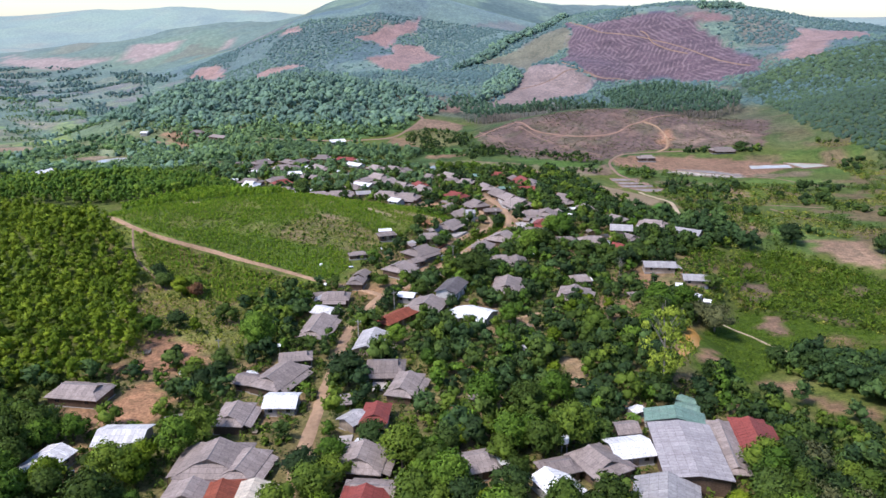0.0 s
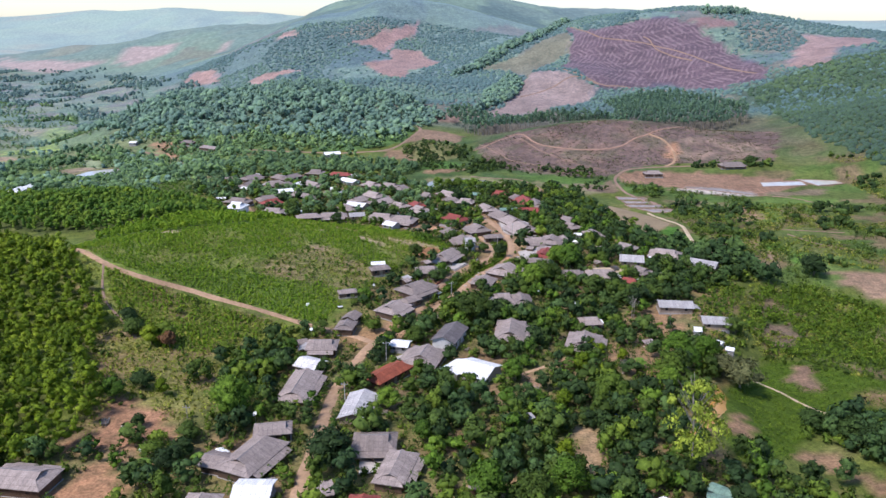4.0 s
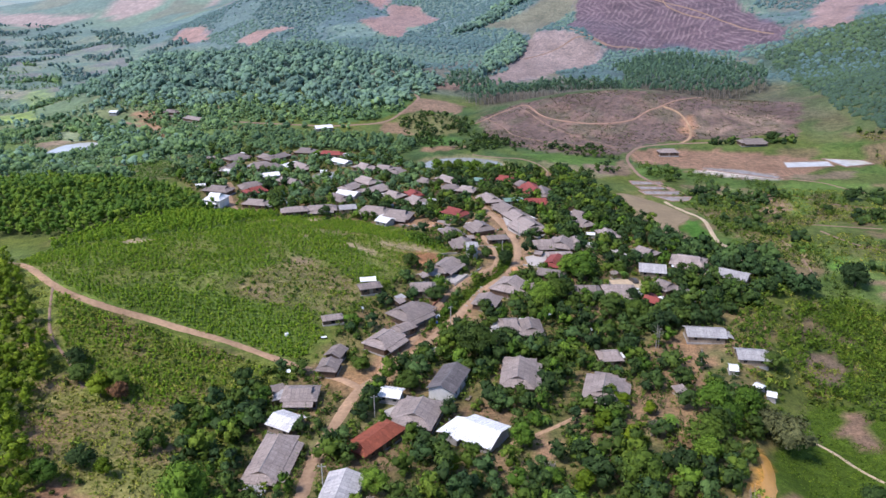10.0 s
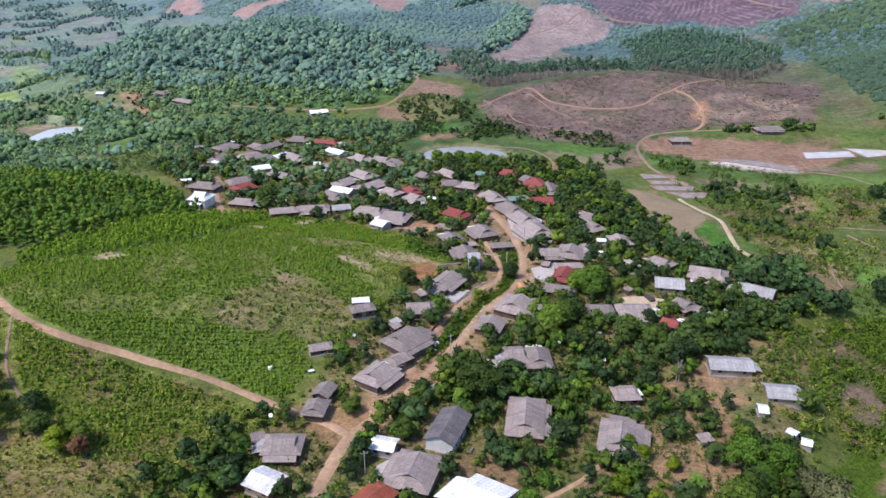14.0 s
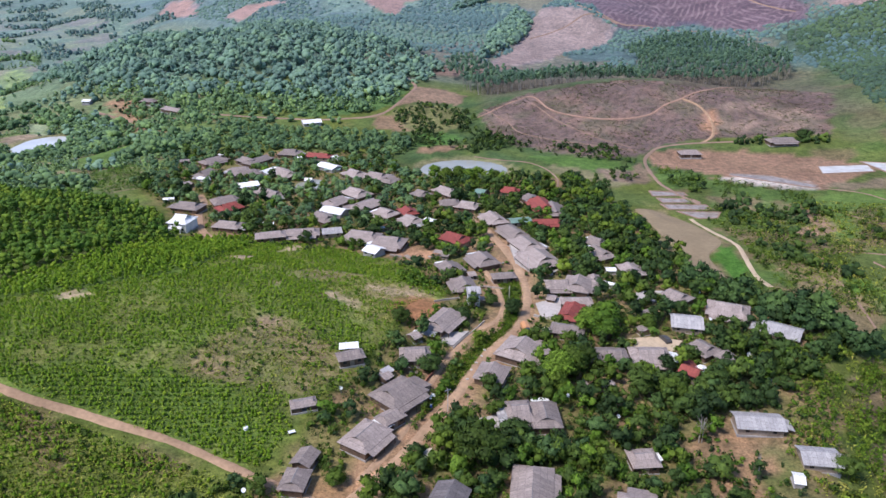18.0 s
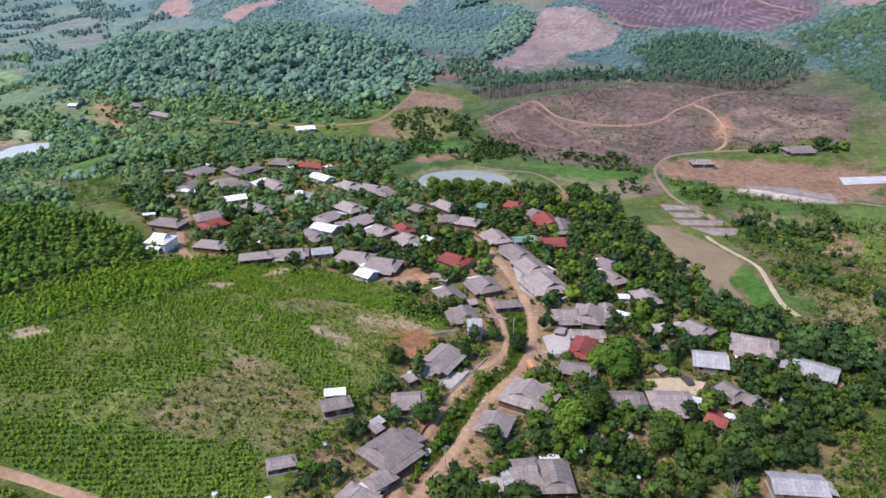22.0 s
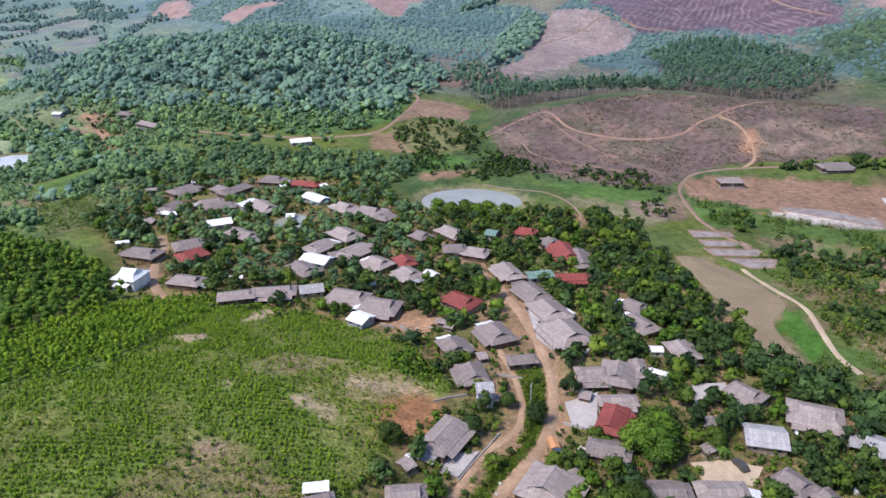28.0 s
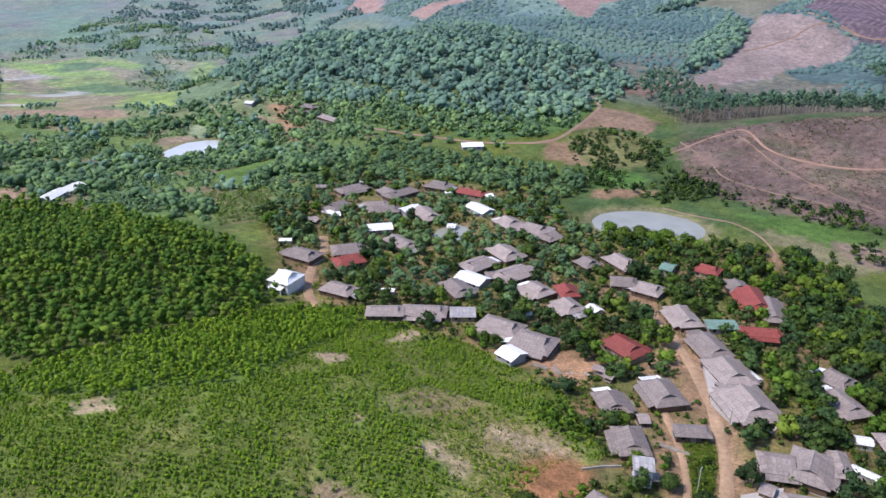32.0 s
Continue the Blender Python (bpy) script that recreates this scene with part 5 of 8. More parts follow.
house("g", -30.4, 242.6, 61, 10.7, 8.3)
house("g", -25.6, 250.1, 46, 6.7, 5)
house("g", -24.8, 259.2, 51, 12, 10)
house("s", -29.1, 265.9, 52, 3, 4)
house("g", -22.3, 276.4, 9, 8.6, 7.5)
house("g", -16.2, 297.4, 64, 13.9, 7.5)
house("g", -16.8, 341.4, 119, 10.3, 7.5)
house("g", -10.9, 326.7, 108, 10.9, 7.5)
house("g", -4.9, 350.5, 118, 12.2, 9)
house("g", 2.4, 335.6, 13, 8.7, 5)
house("g", 11.4, 367.1, 118, 14.3, 10)
house("g", 15.8, 352.1, 116, 16.1, 12)
house("g", 6.8, 380.3, 120, 14.2, 8)
house("g", -0.8, 396.7, 115, 14.1, 8)
house("g", 20.7, 329.1, 6, 9.1, 7.5)
house("g", 27.1, 330.3, 76, 12.5, 9.1)
house("s", 17.8, 320.4, 163, 3.1, 4)
house("r", 22.9, 309.2, 70, 12.4, 6.6)
house("g", 25.4, 317.6, 4, 10.3, 5)
house("g", 20.5, 297.4, 164, 10.3, 6.6)
house("g", 6.5, 284.5, 64, 12, 11.6)
house("g", -1.5, 271.9, 73, 8.8, 8.3)
house("g", 38.5, 372.2, 140, 8.9, 8)
house("g", 38.2, 360.5, 121, 12.5, 8)
house("g", 47.2, 344.8, 105, 10.6, 7.5)
house("g", 58.1, 324, 135, 9.7, 8.3)
house("g", 72.8, 316.8, 161, 13.2, 10.8)
house("z", 57.2, 306.1, 172, 9.6, 9)
house("z", 84.6, 303.6, 150, 11.5, 9)
house("g", 30.4, 284.2, 3, 11.5, 7.5)
house("g", 42.3, 285, 2, 11.3, 9.1)
house("g", 57.9, 290, 127, 8, 7.5)
house("g", 63.6, 284.8, 113, 7.9, 5.8)
house("r", 51.5, 277.5, 144, 5.4, 5)
house("s", 43.6, 300.5, 111, 3.3, 4)
house("r", -16.3, 371.8, 143, 12.6, 9)
house("g", -23.1, 435.9, 135, 14.3, 9)
house("r", 6.6, 437.9, 162, 8.9, 8)
house("r", 20.5, 417, 106, 17.7, 9)
house("g", 15.8, 426.2, 113, 8.5, 8)
house("g", 25.5, 411.5, 96, 17.5, 7)
house("r", 20.8, 393.6, 7, 12.6, 6)
house("t", 10, 394.5, 16, 9.3, 6)
house("t", -7, 436, 164, 4.9, 7)
house("g", -20.9, 417.9, 8, 9.2, 8)
house("g", -12.4, 414.9, 163, 9.7, 9)
house("r", -38.2, 404, 120, 10, 7)
house("g", -35.7, 393.1, 135, 10.2, 8)
house("w", -27.8, 395.3, 138, 5.1, 4)
house("g", -47.8, 402.3, 142, 10.9, 9)
house("g", -58.4, 413.1, 53, 15.9, 10)
house("w", -70.7, 404.7, 159, 11.3, 8)
house("g", -73.5, 394.6, 136, 13.3, 8)
house("g", -72.4, 417.6, 59, 13.5, 9)
house("g", -65.8, 431.5, 139, 14.6, 10)
house("g", -72.4, 464.9, 140, 12, 10)
house("g", -60.5, 460.5, 156, 13.5, 10)
house("g", -52.7, 454.3, 59, 8, 9)
house("r", -98.3, 496.9, 169, 15.1, 7)
house("w", -89.6, 496, 53, 4.4, 8)
house("w", -88.4, 477.7, 144, 13, 8)
house("g", -115.9, 502.7, 172, 12.4, 10)
house("g", -129.7, 486.8, 60, 17.7, 8)
house("g", -134.7, 485.6, 143, 14.6, 8)
house("g", -128.4, 463.6, 22, 13.8, 8)
house("g", -154.7, 486, 52, 14.5, 9)
house("g", -149.3, 460.6, 75, 12.7, 8)
house("w", -146.3, 452.4, 33, 3.9, 6)
house("w", -121.5, 442.3, 30, 10.5, 8)
house("g", -108.9, 463.8, 135, 17.5, 9)
house("w", -118.2, 468.2, 61, 9.8, 7)
house("g", -106.7, 428.5, 147, 16, 8)
house("r", -117.3, 403.7, 46, 11.2, 9)
house("g", -122.8, 413.8, 33, 12.1, 10)
house("g", -134.4, 400.9, 168, 13.4, 9)
house("v", -126.6, 375.6, 170, 9, 9.6)
house("g", -109, 378.7, 171, 12.1, 8)
house("g", -88.9, 369.3, 18, 12.1, 7)
house("g", -77.9, 374.5, 13, 14.7, 8)
house("z", -66.4, 378.2, 18, 8.2, 7)
house("g", -52.7, 372.6, 166, 13.9, 9)
house("g", -41.3, 365.7, 169, 12.8, 11)
house("w", -45.9, 357, 150, 6.6, 7)
house("s", -152.2, 442.1, 61, 4.1, 6)
house("w", -94.3, 455, 7, 3.8, 5)
house("w", -120.5, 574.8, 26, 12.6, 9)
house("w", -316.4, 656.9, 177, 7, 7)
house("g", -265.2, 653, 169, 12.8, 8)
house("g", -234.6, 624.8, 150, 21.5, 8)
house("g", 111.1, 522.1, 6, 12.6, 8)
house("g", 170.2, 544.1, 7, 18.2, 9)
house("w", -278.7, 430, 100, 14.4, 8)
house("w", -281.9, 444.7, 92, 11.5, 8)
house("g", -34.9, 430.7, 139, 8.3, 8)
house("s", -8.8, 338.3, 20, 3, 4)
house("g", -38.8, 270.8, 23, 7.4, 5)
house("s", -23.5, 286.5, 45, 3, 4)
house("g", 5.2, 255.4, 10, 6.5, 9.1)
house("g", 11.2, 255, 96, 10.9, 7.5)
house("w", 35.4, 244.4, 27, 2.5, 4)
house("g", 33.4, 333.5, 96, 9.6, 4.6)
house("w", 38.6, 333.4, 152, 6.2, 2.4)
house("w", 40.4, 345.9, 2, 3.8, 3.6)
house("w", 17.4, 368.6, 126, 6.0, 2.6)
house("s", 28.8, 271.2, 30, 3.4, 2.8)
house("s", 22.2, 270.4, 40, 2.4, 2.0)
house("w", 55.6, 279.3, 100, 4.4, 2.4)
house("r", 52.8, 280.8, 98, 5.4, 3.0)
house("s", 46.2, 310.4, 70, 4.6, 3.0)
house("g", -170.6, 486.5, 20, 5.4, 4.0)
house("w", -154.3, 500.7, 30, 4.8, 3.2)
house("w", -148, 453.5, 150, 6.4, 4.0)
house("g", -134.6, 468.5, 25, 11.4, 7.0)
house("w", -108.9, 497, 10, 4.3, 3.4)
house("t", -86.2, 474.6, 12, 8.4, 4.4)
house("s", -54.2, 464.3, 160, 4.1, 3.4)
house("w", -149.4, 414.8, 20, 5.2, 3.2)
house("s", -151.2, 441.7, 165, 6.0, 4.4)
house("g", -64.1, 410.9, 25, 7.6, 5.0)
house("g", -22.3, 418.5, 20, 5.9, 4.6)
house("w", -94.6, 385.8, 10, 4.6, 2.6)
house("w", -47, 384.1, 30, 2.6, 2.2)
house("g", -53.7, 451.6, 150, 7.4, 5.0)


# ---- trees ----
ICO = bmesh.new()
bmesh.ops.create_icosphere(ICO, subdivisions=1, radius=1)
ICO_V = np.array([v.co[:] for v in ICO.verts])
ICO_F = np.array([[v.index for v in f.verts] for f in ICO.faces])
ICO.free()
rng = np.random.default_rng(7)


def tuft(points, normals, size, spread=0.7, slim=0.55, turn_up=0.0):
    """A pointed sprig of leaves at each point, roughly facing outwards."""
    n = len(points)
    face = normals + spread * rng.normal(size=(n, 3))
    face /= np.linalg.norm(face, axis=1, keepdims=True)
    side = np.cross(face, rng.normal(size=(n, 3)) * (1 - turn_up) + np.array((0, 0, turn_up)))
    side /= np.linalg.norm(side, axis=1, keepdims=True) + 1e-9
    up = np.cross(face, side)
    s = size * rng.uniform(0.6, 1.5, (n, 1))
    v = np.stack([points - side * s * slim - up * s * 0.4, points + side * s * slim - up * s * 0.4, points + up * s * 1.1 + face * s * 0.3], 1)
    f = np.arange(3 * n).reshape(-1, 3)
    soft = normals / (np.linalg.norm(normals, axis=1, keepdims=True) + 1e-9) + 0.5 * face
    return v.reshape(-1, 3), f, np.repeat(soft / np.linalg.norm(soft, axis=1, keepdims=True), 3, 0)


def crown(radius, tall, base, lobes, sprigs, leaf_size, lean=0.35, top_heavy=0.0, core=0.74, lobe=1.0):
    """A crown of uneven lobes with sprigs of leaves over them; gaps show between the lobes."""
    vs, fs, k = [], [], 0
    pts, nrm, ns = [], [], []
    for i in range(lobes):
        ang, lift = rng.uniform(0, 6.283), (i + 0.5) / lobes
        lift = lift ** (1 - 0.4 * top_heavy)
        reach = radius * (0.2 + lean) * math.sqrt(max(0.05, 1 - (2 * lift - 0.9) ** 2)) * rng.uniform(0.55, 1.35)
        r = lobe * radius * rng.uniform(0.30, 0.56) * (1.12 - 0.5 * abs(lift - 0.45))
        centre = np.array([math.cos(ang) * reach, math.sin(ang) * reach, base + tall * (0.14 + 0.72 * lift)])
        if core:
            shape = ICO_V * (1 + 0.25 * rng.normal(size=(len(ICO_V), 1))) * np.array([r, r, r * rng.uniform(0.62, 0.9)])
            vs.append(shape * core + centre)
            fs.append(ICO_F + k), ns.append(ICO_V + (0, 0, 0.2))
            k += len(ICO_V)
        d = rng.normal(size=(max(3, sprigs // lobes), 3))
        d[:, 2] = np.abs(d[:, 2]) * 1.0 - 0.3
        d /= np.linalg.norm(d, axis=1, keepdims=True)
        pts.append(d * np.array([r, r, r * 0.8]) * rng.uniform(0.7, 1.2, (len(d), 1)) + centre)
        nrm.append(d + (0, 0, 0.25))
    tv, tf, tn = tuft(np.concatenate(pts), np.concatenate(nrm), leaf_size, 0.55)
    # the light rounds off over the whole crown, not lobe by lobe alone
    v, n = np.concatenate(vs + [tv]), np.concatenate(ns + [tn])
    whole = (v - (0, 0, base + tall * 0.35)) / (radius, radius, tall * 0.6)
    n = n + 0.5 * whole
    return v, np.concatenate(fs + [tf + k]), n / np.linalg.norm(n, axis=1, keepdims=True)


def leaves(shape, mat):
    return tri_mesh("crown", shape[0], shape[1], mat, None, True, shape[2])


def trunk(tall, thick, limbs, reach, sides=6):
    """A tapered, slightly bent trunk that forks into limbs."""
    vs, fs = [], []

    def tube(pts, radii):
        base = len(vs)
        for p, r in zip(pts, radii):
            for i in range(sides):
                t = 6.283 * i / sides
                vs.append((p[0] + r * math.cos(t), p[1] + r * math.sin(t), p[2]))
        for j in range(len(pts) - 1):
            for i in range(sides):
                a1, b1 = base + j * sides + i, base + j * sides + (i + 1) % sides
                fs.append((a1, b1, b1 + sides)), fs.append((a1, b1 + sides, a1 + sides))

    bend = rng.normal(size=2) * 0.05 * tall
    line = [(bend[0] * k * k, bend[1] * k * k, tall * k - 0.3 * (k == 0)) for k in (0, 0.25, 0.55, 0.8, 1.0)]
    tube(line, [thick * 1.35, thick, thick * 0.8, thick * 0.55, thick * 0.25])
    for _ in range(limbs):
        k = rng.uniform(0.4, 0.75)
        p0 = np.array((bend[0] * k * k, bend[1] * k * k, tall * k))
        ang = rng.uniform(0, 6.283)
        p2 = p0 + np.array((math.cos(ang) * reach, math.sin(ang) * reach, tall * 0.3))
        tube([p0, p0 * 0.45 + p2 * 0.55 + (0, 0, 0.2), p2], [thick * 0.5, thick * 0.32, thick * 0.12])
    return np.array(vs), np.array(fs)


def stand(name, spots, shapes, mat, label, category, sizes=(0.8, 1.25), lift=0.0, tone=None):
    """Many plants in one mesh: each spot takes one of the shapes, turned and scaled."""
    vs, fs, ts, ns, k = [], [], [], [], 0
    for x, y in spots:
        v, f, *n = shapes[rng.integers(len(shapes))]
        s, t = rng.uniform(*sizes), rng.uniform(0, 6.283)
        spin = np.array([[math.cos(t), math.sin(t), 0], [-math.sin(t), math.cos(t), 0], [0, 0, 1]])
        q = (v * s * np.array([rng.uniform(0.88, 1.12), rng.uniform(0.88, 1.12), rng.uniform(0.85, 1.2)])) @ spin
        vs.append(q + (x, y, 0)), fs.append(f + k), ts.append(np.full(len(v), rng.uniform(0, 0.98) if tone is None else 0.72 * float(tone(x, y)) + rng.uniform(0, 0.26)))
        ns += [m @ spin for m in n]
        k += len(v)
    z = height(np.array([s[0] for s in spots]), np.array([s[1] for s in spots]))
    for q, h in zip(vs, z):
        q[:, 2] += h + lift
    me = tri_mesh(name, np.concatenate(vs), np.concatenate(fs), mat, np.concatenate(ts), True, np.concatenate(ns) if ns else None)
    return tagged(new(name, me), label, category, "", "stuff")


HOUSE_ARRAY = np.array(FOOT)


def free(x, y, gap=1.0, road_gap=1.0, front=0.0):
    """Whether nothing is built at these places, nor close behind them on the sunny side."""
    ok = np.ones(x.shape, bool)
    for hx, hy, c, s, hl, hw in HOUSE_ARRAY:
        u, v = (x - hx) * c + (y - hy) * s, (y - hy) * c - (x - hx) * s
        ok &= ~((np.abs(u) < hl + gap) & (np.abs(v) < hw + gap))
        if front:
            u, v = u + front * s, v + front * c
            ok &= ~((np.abs(u) < hl * 0.8) & (np.abs(v) < hw))
    for line, w in TRACKS:
        ok &= off_line(x, y, line) > w / 2 + road_gap
    for cx, cy, rx, ry, level in PONDS:
        ok &= np.hypot((x - cx) / rx, (y - cy) / ry) > 1.1
    for poly in NO_TREES:
        ok &= ~inside(x, y, poly)
    return ok


def scatter(poly, spacing, gap=1.0, road_gap=1.0, keep=1.0, clear=(), front=0.0):
    """Jittered places inside an outline, off the houses and roads."""
    px, py = [p[0] for p in poly], [p[1] for p in poly]
    x, y = np.meshgrid(np.arange(min(px), max(px), spacing), np.arange(min(py), max(py), spacing))
    x = (x + rng.uniform(-0.48, 0.48, x.shape) * spacing).ravel()
    y = (y + rng.uniform(-0.48, 0.48, y.shape) * spacing).ravel()
    ok = inside(x, y, poly) & (rng.uniform(size=x.shape) < keep) & free(x, y, gap, road_gap, front)
    for hole in clear:
        ok &= ~inside(x, y, hole)
    return np.stack([x[ok], y[ok]], 1)


CUT_BANK = [(-31, 296), (-25, 298), (-18, 308), (-13, 316), (-15, 320), (-22, 317), (-28, 308)]
JUNCTION = [(-43, 221), (-37, 214), (-27, 224), (-21, 236), (-26, 241), (-38, 231)]
NO_TREES = [RUBBLE_YARD, YARD_K, BARE_PATCH, BARE_GULLY, JUNCTION, CUT_BANK, YARD_LEFT, YARD_A, YARD_B, YARD_C, YARD_D, YARD_E, YARD_F, YARD_G, YARD_H, YARD_I, YARD_J, FIELD_BROWN, FIELD_GREEN, TERRACE_A, TERRACE_B, TERRACE_C, TERRACE_D, ORANGE, EARTH_R, EARTH_SPOT, TILLED, [(43, 166), (46, 158), (56, 164), (64, 176), (66, 192), (62, 202), (52, 190)]]
GROVE = [(-30, 80), (70, 88), (72, 150), (52, 165), (58, 196), (66, 214), (56, 236), (40, 250), (18, 242), (-4, 258), (-14, 250), (-26, 228), (-33, 210), (-36, 190), (-35, 170), (-34, 150), (-33, 120)]
LEFT_GROVE = [(-120, 84), (-32, 84), (-38, 140), (-40, 190), (-38, 210), (-36, 218), (-44, 226), (-58, 230), (-66, 210), (-62, 196), (-60, 172), (-66, 158), (-90, 150), (-112, 148)]
MID_GROVE = [(-6, 222), (30, 240), (64, 262), (92, 288), (106, 300), (92, 318), (66, 338), (50, 344), (34, 352), (16, 318), (8, 292), (-4, 262), (-12, 246)]
FAR_VILLAGE = [(-6, 380), (40, 345), (60, 350), (52, 420), (40, 470), (-40, 470), (-60, 500), (-175, 505), (-180, 440), (-118, 378), (-40, 358)]
HOUSE_STRIP = [(-44, 228), (-28, 232), (-12, 262), (-2, 300), (-8, 330), (-20, 352), (-30, 345), (-18, 322), (-27, 300), (-35, 275), (-46, 255)]
ROW_GROVES = ([(22, 330), (46, 344), (42, 352), (26, 374), (10, 394), (4, 386), (16, 372), (23, 352)], [(-14, 350), (3, 374), (-6, 386), (-38, 374), (-28, 364)], [(14, 320), (22, 330), (24, 345), (20, 350), (14, 335)])
VERGE = [(-20, 252), (-15, 262), (-9, 280), (-1, 296), (5, 310), (7, 330), (3, 326), (3, 308), (-4, 293), (-11, 276), (-17, 258)]
EDGE_BELT = [(44, 345), (62, 335), (74, 336), (70, 360), (62, 410), (50, 465), (30, 472), (38, 420)]
DARK_ROW = [(64, 346), (76, 337), (88, 326), (97, 317), (107, 308), (112, 301), (106, 298), (98, 306), (88, 313), (80, 325), (70, 333), (62, 340)]
NORTH_BELT = [(-186, 470), (-170, 500), (-110, 512), (-62, 500), (-46, 522), (-60, 545), (-120, 562), (-172, 560), (-178, 520)]
ACACIA = [(-235, 306), (-172, 284), (-150, 262), (-126, 234), (-117, 226), (-109, 212), (-98, 184), (-88, 170), (-85, 162), (-85, 151), (-97, 143), (-115, 138), (-140, 128), (-190, 225)]
HILLWOOD = [(-60, 640), (-82, 630), (-112, 626), (-150, 630), (-185, 640), (-240, 652), (-300, 676), (-350, 700), (-440, 780), (-480, 900), (-330, 890), (-190, 850), (-90, 800), (-40, 720), (-58, 672)]
TALLWOOD_A = [(-40, 700), (-10, 645), (20, 640), (63, 648), (100, 664), (126, 690), (122, 718), (70, 705), (20, 690), (-10, 720), (-30, 745)]
TALLWOOD_B = [(122, 704), (150, 690), (190, 688), (236, 712), (250, 770), (242, 830), (215, 865), (174, 892), (122, 830)]

big = [crown(rng.uniform(3.3, 4.6), rng.uniform(4.6, 6.4), rng.uniform(1.2, 2.0), 22, 1900, 0.33, 0.4, 0.0, 0.66) for _ in range(6)]
mid = [crown(rng.uniform(2.5, 3.6), rng.uniform(3.8, 5.6), rng.uniform(0.6, 1.4), 8, 184, 0.46, 0.38, 0.0, 0.8) for _ in range(8)]
low = [crown(rng.uniform(1.0, 1.7), rng.uniform(1.4, 2.3), 0.1, 2, 36, 0.4, 0.35, 0.0, 0.6) for _ in range(6)]
slim = [crown(rng.uniform(1.9, 2.4), rng.uniform(5.2, 6.6), 0.9, 5, 150, 0.34, 0.2, 0.4, 0.78) for _ in range(6)]
cheap = [crown(rng.uniform(2.6, 3.8), rng.uniform(3.8, 5.8), 0.0, 2, 12, 0.6, 0.3, 0.0, 1.0, 1.2) for _ in range(7)]
slim_far = [crown(rng.uniform(2.3, 2.9), rng.uniform(5.4, 6.8), 0.6, 4, 70, 0.38, 0.2, 0.5, 0.92) for _ in range(5)]
wild = [crown(rng.uniform(3.6, 5.4), rng.uniform(5.5, 9.0), 0.0, 7, 112, 0.5, 0.48, 0.0, 0.86) for _ in range(8)]
blob = [crown(rng.uniform(2.5, 3.2), rng.uniform(3.6, 4.6), 0.0, 1, 4, 0.7, 0.0, 0.0, 1.0, 1.9) for _ in range(8)]
bush = [crown(rng.uniform(0.6, 0.9), rng.uniform(1.3, 1.8), 0.0, 2, 34, 0.26, 0.25, 0.3, 0.85, 1.25) for _ in range(8)]
sapling = [crown(rng.uniform(0.8, 1.15), rng.uniform(2.2, 3.0), 0.0, 3, 54, 0.27, 0.3, 0.3, 0.8, 1.1) for _ in range(6)]
sparse = [crown(rng.uniform(2.6, 4.0), rng.uniform(4.5, 6.5), 0.0, 5, 40, 0.5, 0.42, 0.0, 0.97) for _ in range(6)]
pole = [crown(rng.uniform(2.5, 3.2), rng.uniform(6.0, 7.5), 8.8, 5, 60, 0.55, 0.22, 0.2, 0.9) for _ in range(6)]


def sprigs(n, wide, tall, size, lean):
    p = np.stack([rng.normal(0, wide, n), rng.normal(0, wide, n), rng.uniform(0.05, tall, n)], 1)
    return tuft(p, np.stack([rng.normal(0, lean, n), rng.normal(0, lean, n), np.ones(n)], 1), size, 0.6, 0.4, 0.6)


tiny = [sprigs(26, 0.32, 1.5, 0.29, 0.8) for _ in range(10)]
grass = [sprigs(14, 0.55, 0.35, 0.30, 1.0) for _ in range(8)]
plume = [crown(4.2, 9.0, 0.8, 34, 2600, 0.36, 0.45, 1.0, 0.5, 0.8) for _ in range(2)]
airy = [crown(4.6, 12.5, 1.5, 46, 2700, 0.30, 0.75, 0.0, 0, 0.5)]

tree_kinds = []
for shape, mat, label in zip(big, (L_VILLAGE, L_DARK, L_VILLAGE, L_DARK, L_VILLAGE, L_DARK), ("broad green fruit tree", "dense dark green fruit tree", "spreading mid-green shade tree", "rounded dark green tree", "leafy green village tree", "thick dark green mango tree")):
    tree_kinds.append((leaves(shape, mat), tri_mesh("trunk", *trunk(4.8, 0.22, 4, 1.6), M_BARK), label))
for shape, mat in zip(plume, (L_FRESH, L_VILLAGE)):
    tree_kinds.append((leaves(shape, mat), tri_mesh("trunk", *trunk(7.0, 0.2, 6, 2.0), M_BARK), "tall feathery green bamboo clump"))
tree_kinds.append((leaves(airy[0], L_LIGHT), tri_mesh("trunk", *trunk(12.5, 0.18, 18, 3.2), M_PALEBARK), "tall yellow-green tree with a grey trunk"))
tree_kinds.append((leaves(slim[0], L_DARK), tri_mesh("trunk", *trunk(7.5, 0.14, 3, 0.9), M_PALEBARK), "slender dark tree on a thin trunk"))
tree_kinds.append((leaves(big[2], L_GREYGREEN), tri_mesh("trunk", *trunk(4.6, 0.24, 5, 1.8), M_PALEBARK), "broad grey-green tree"))
tree_kinds.append((leaves(crown(2.6, 4.6, 1.0, 10, 800, 0.32), L_RUST), tri_mesh("trunk", *trunk(4.2, 0.14, 4, 1.2), M_BARK), "withered red-brown tree"))
tree_kinds.append((leaves(crown(3.0, 6.0, 0.8, 16, 1500, 0.30), L_ACACIA), tri_mesh("trunk", *trunk(4.4, 0.16, 4, 1.3), M_BARK), "bright yellow-green young tree"))
tree_kinds.append((leaves(big[4], L_FRESH), tri_mesh("trunk", *trunk(4.6, 0.2, 4, 1.5), M_BARK), "fresh light green tree"))


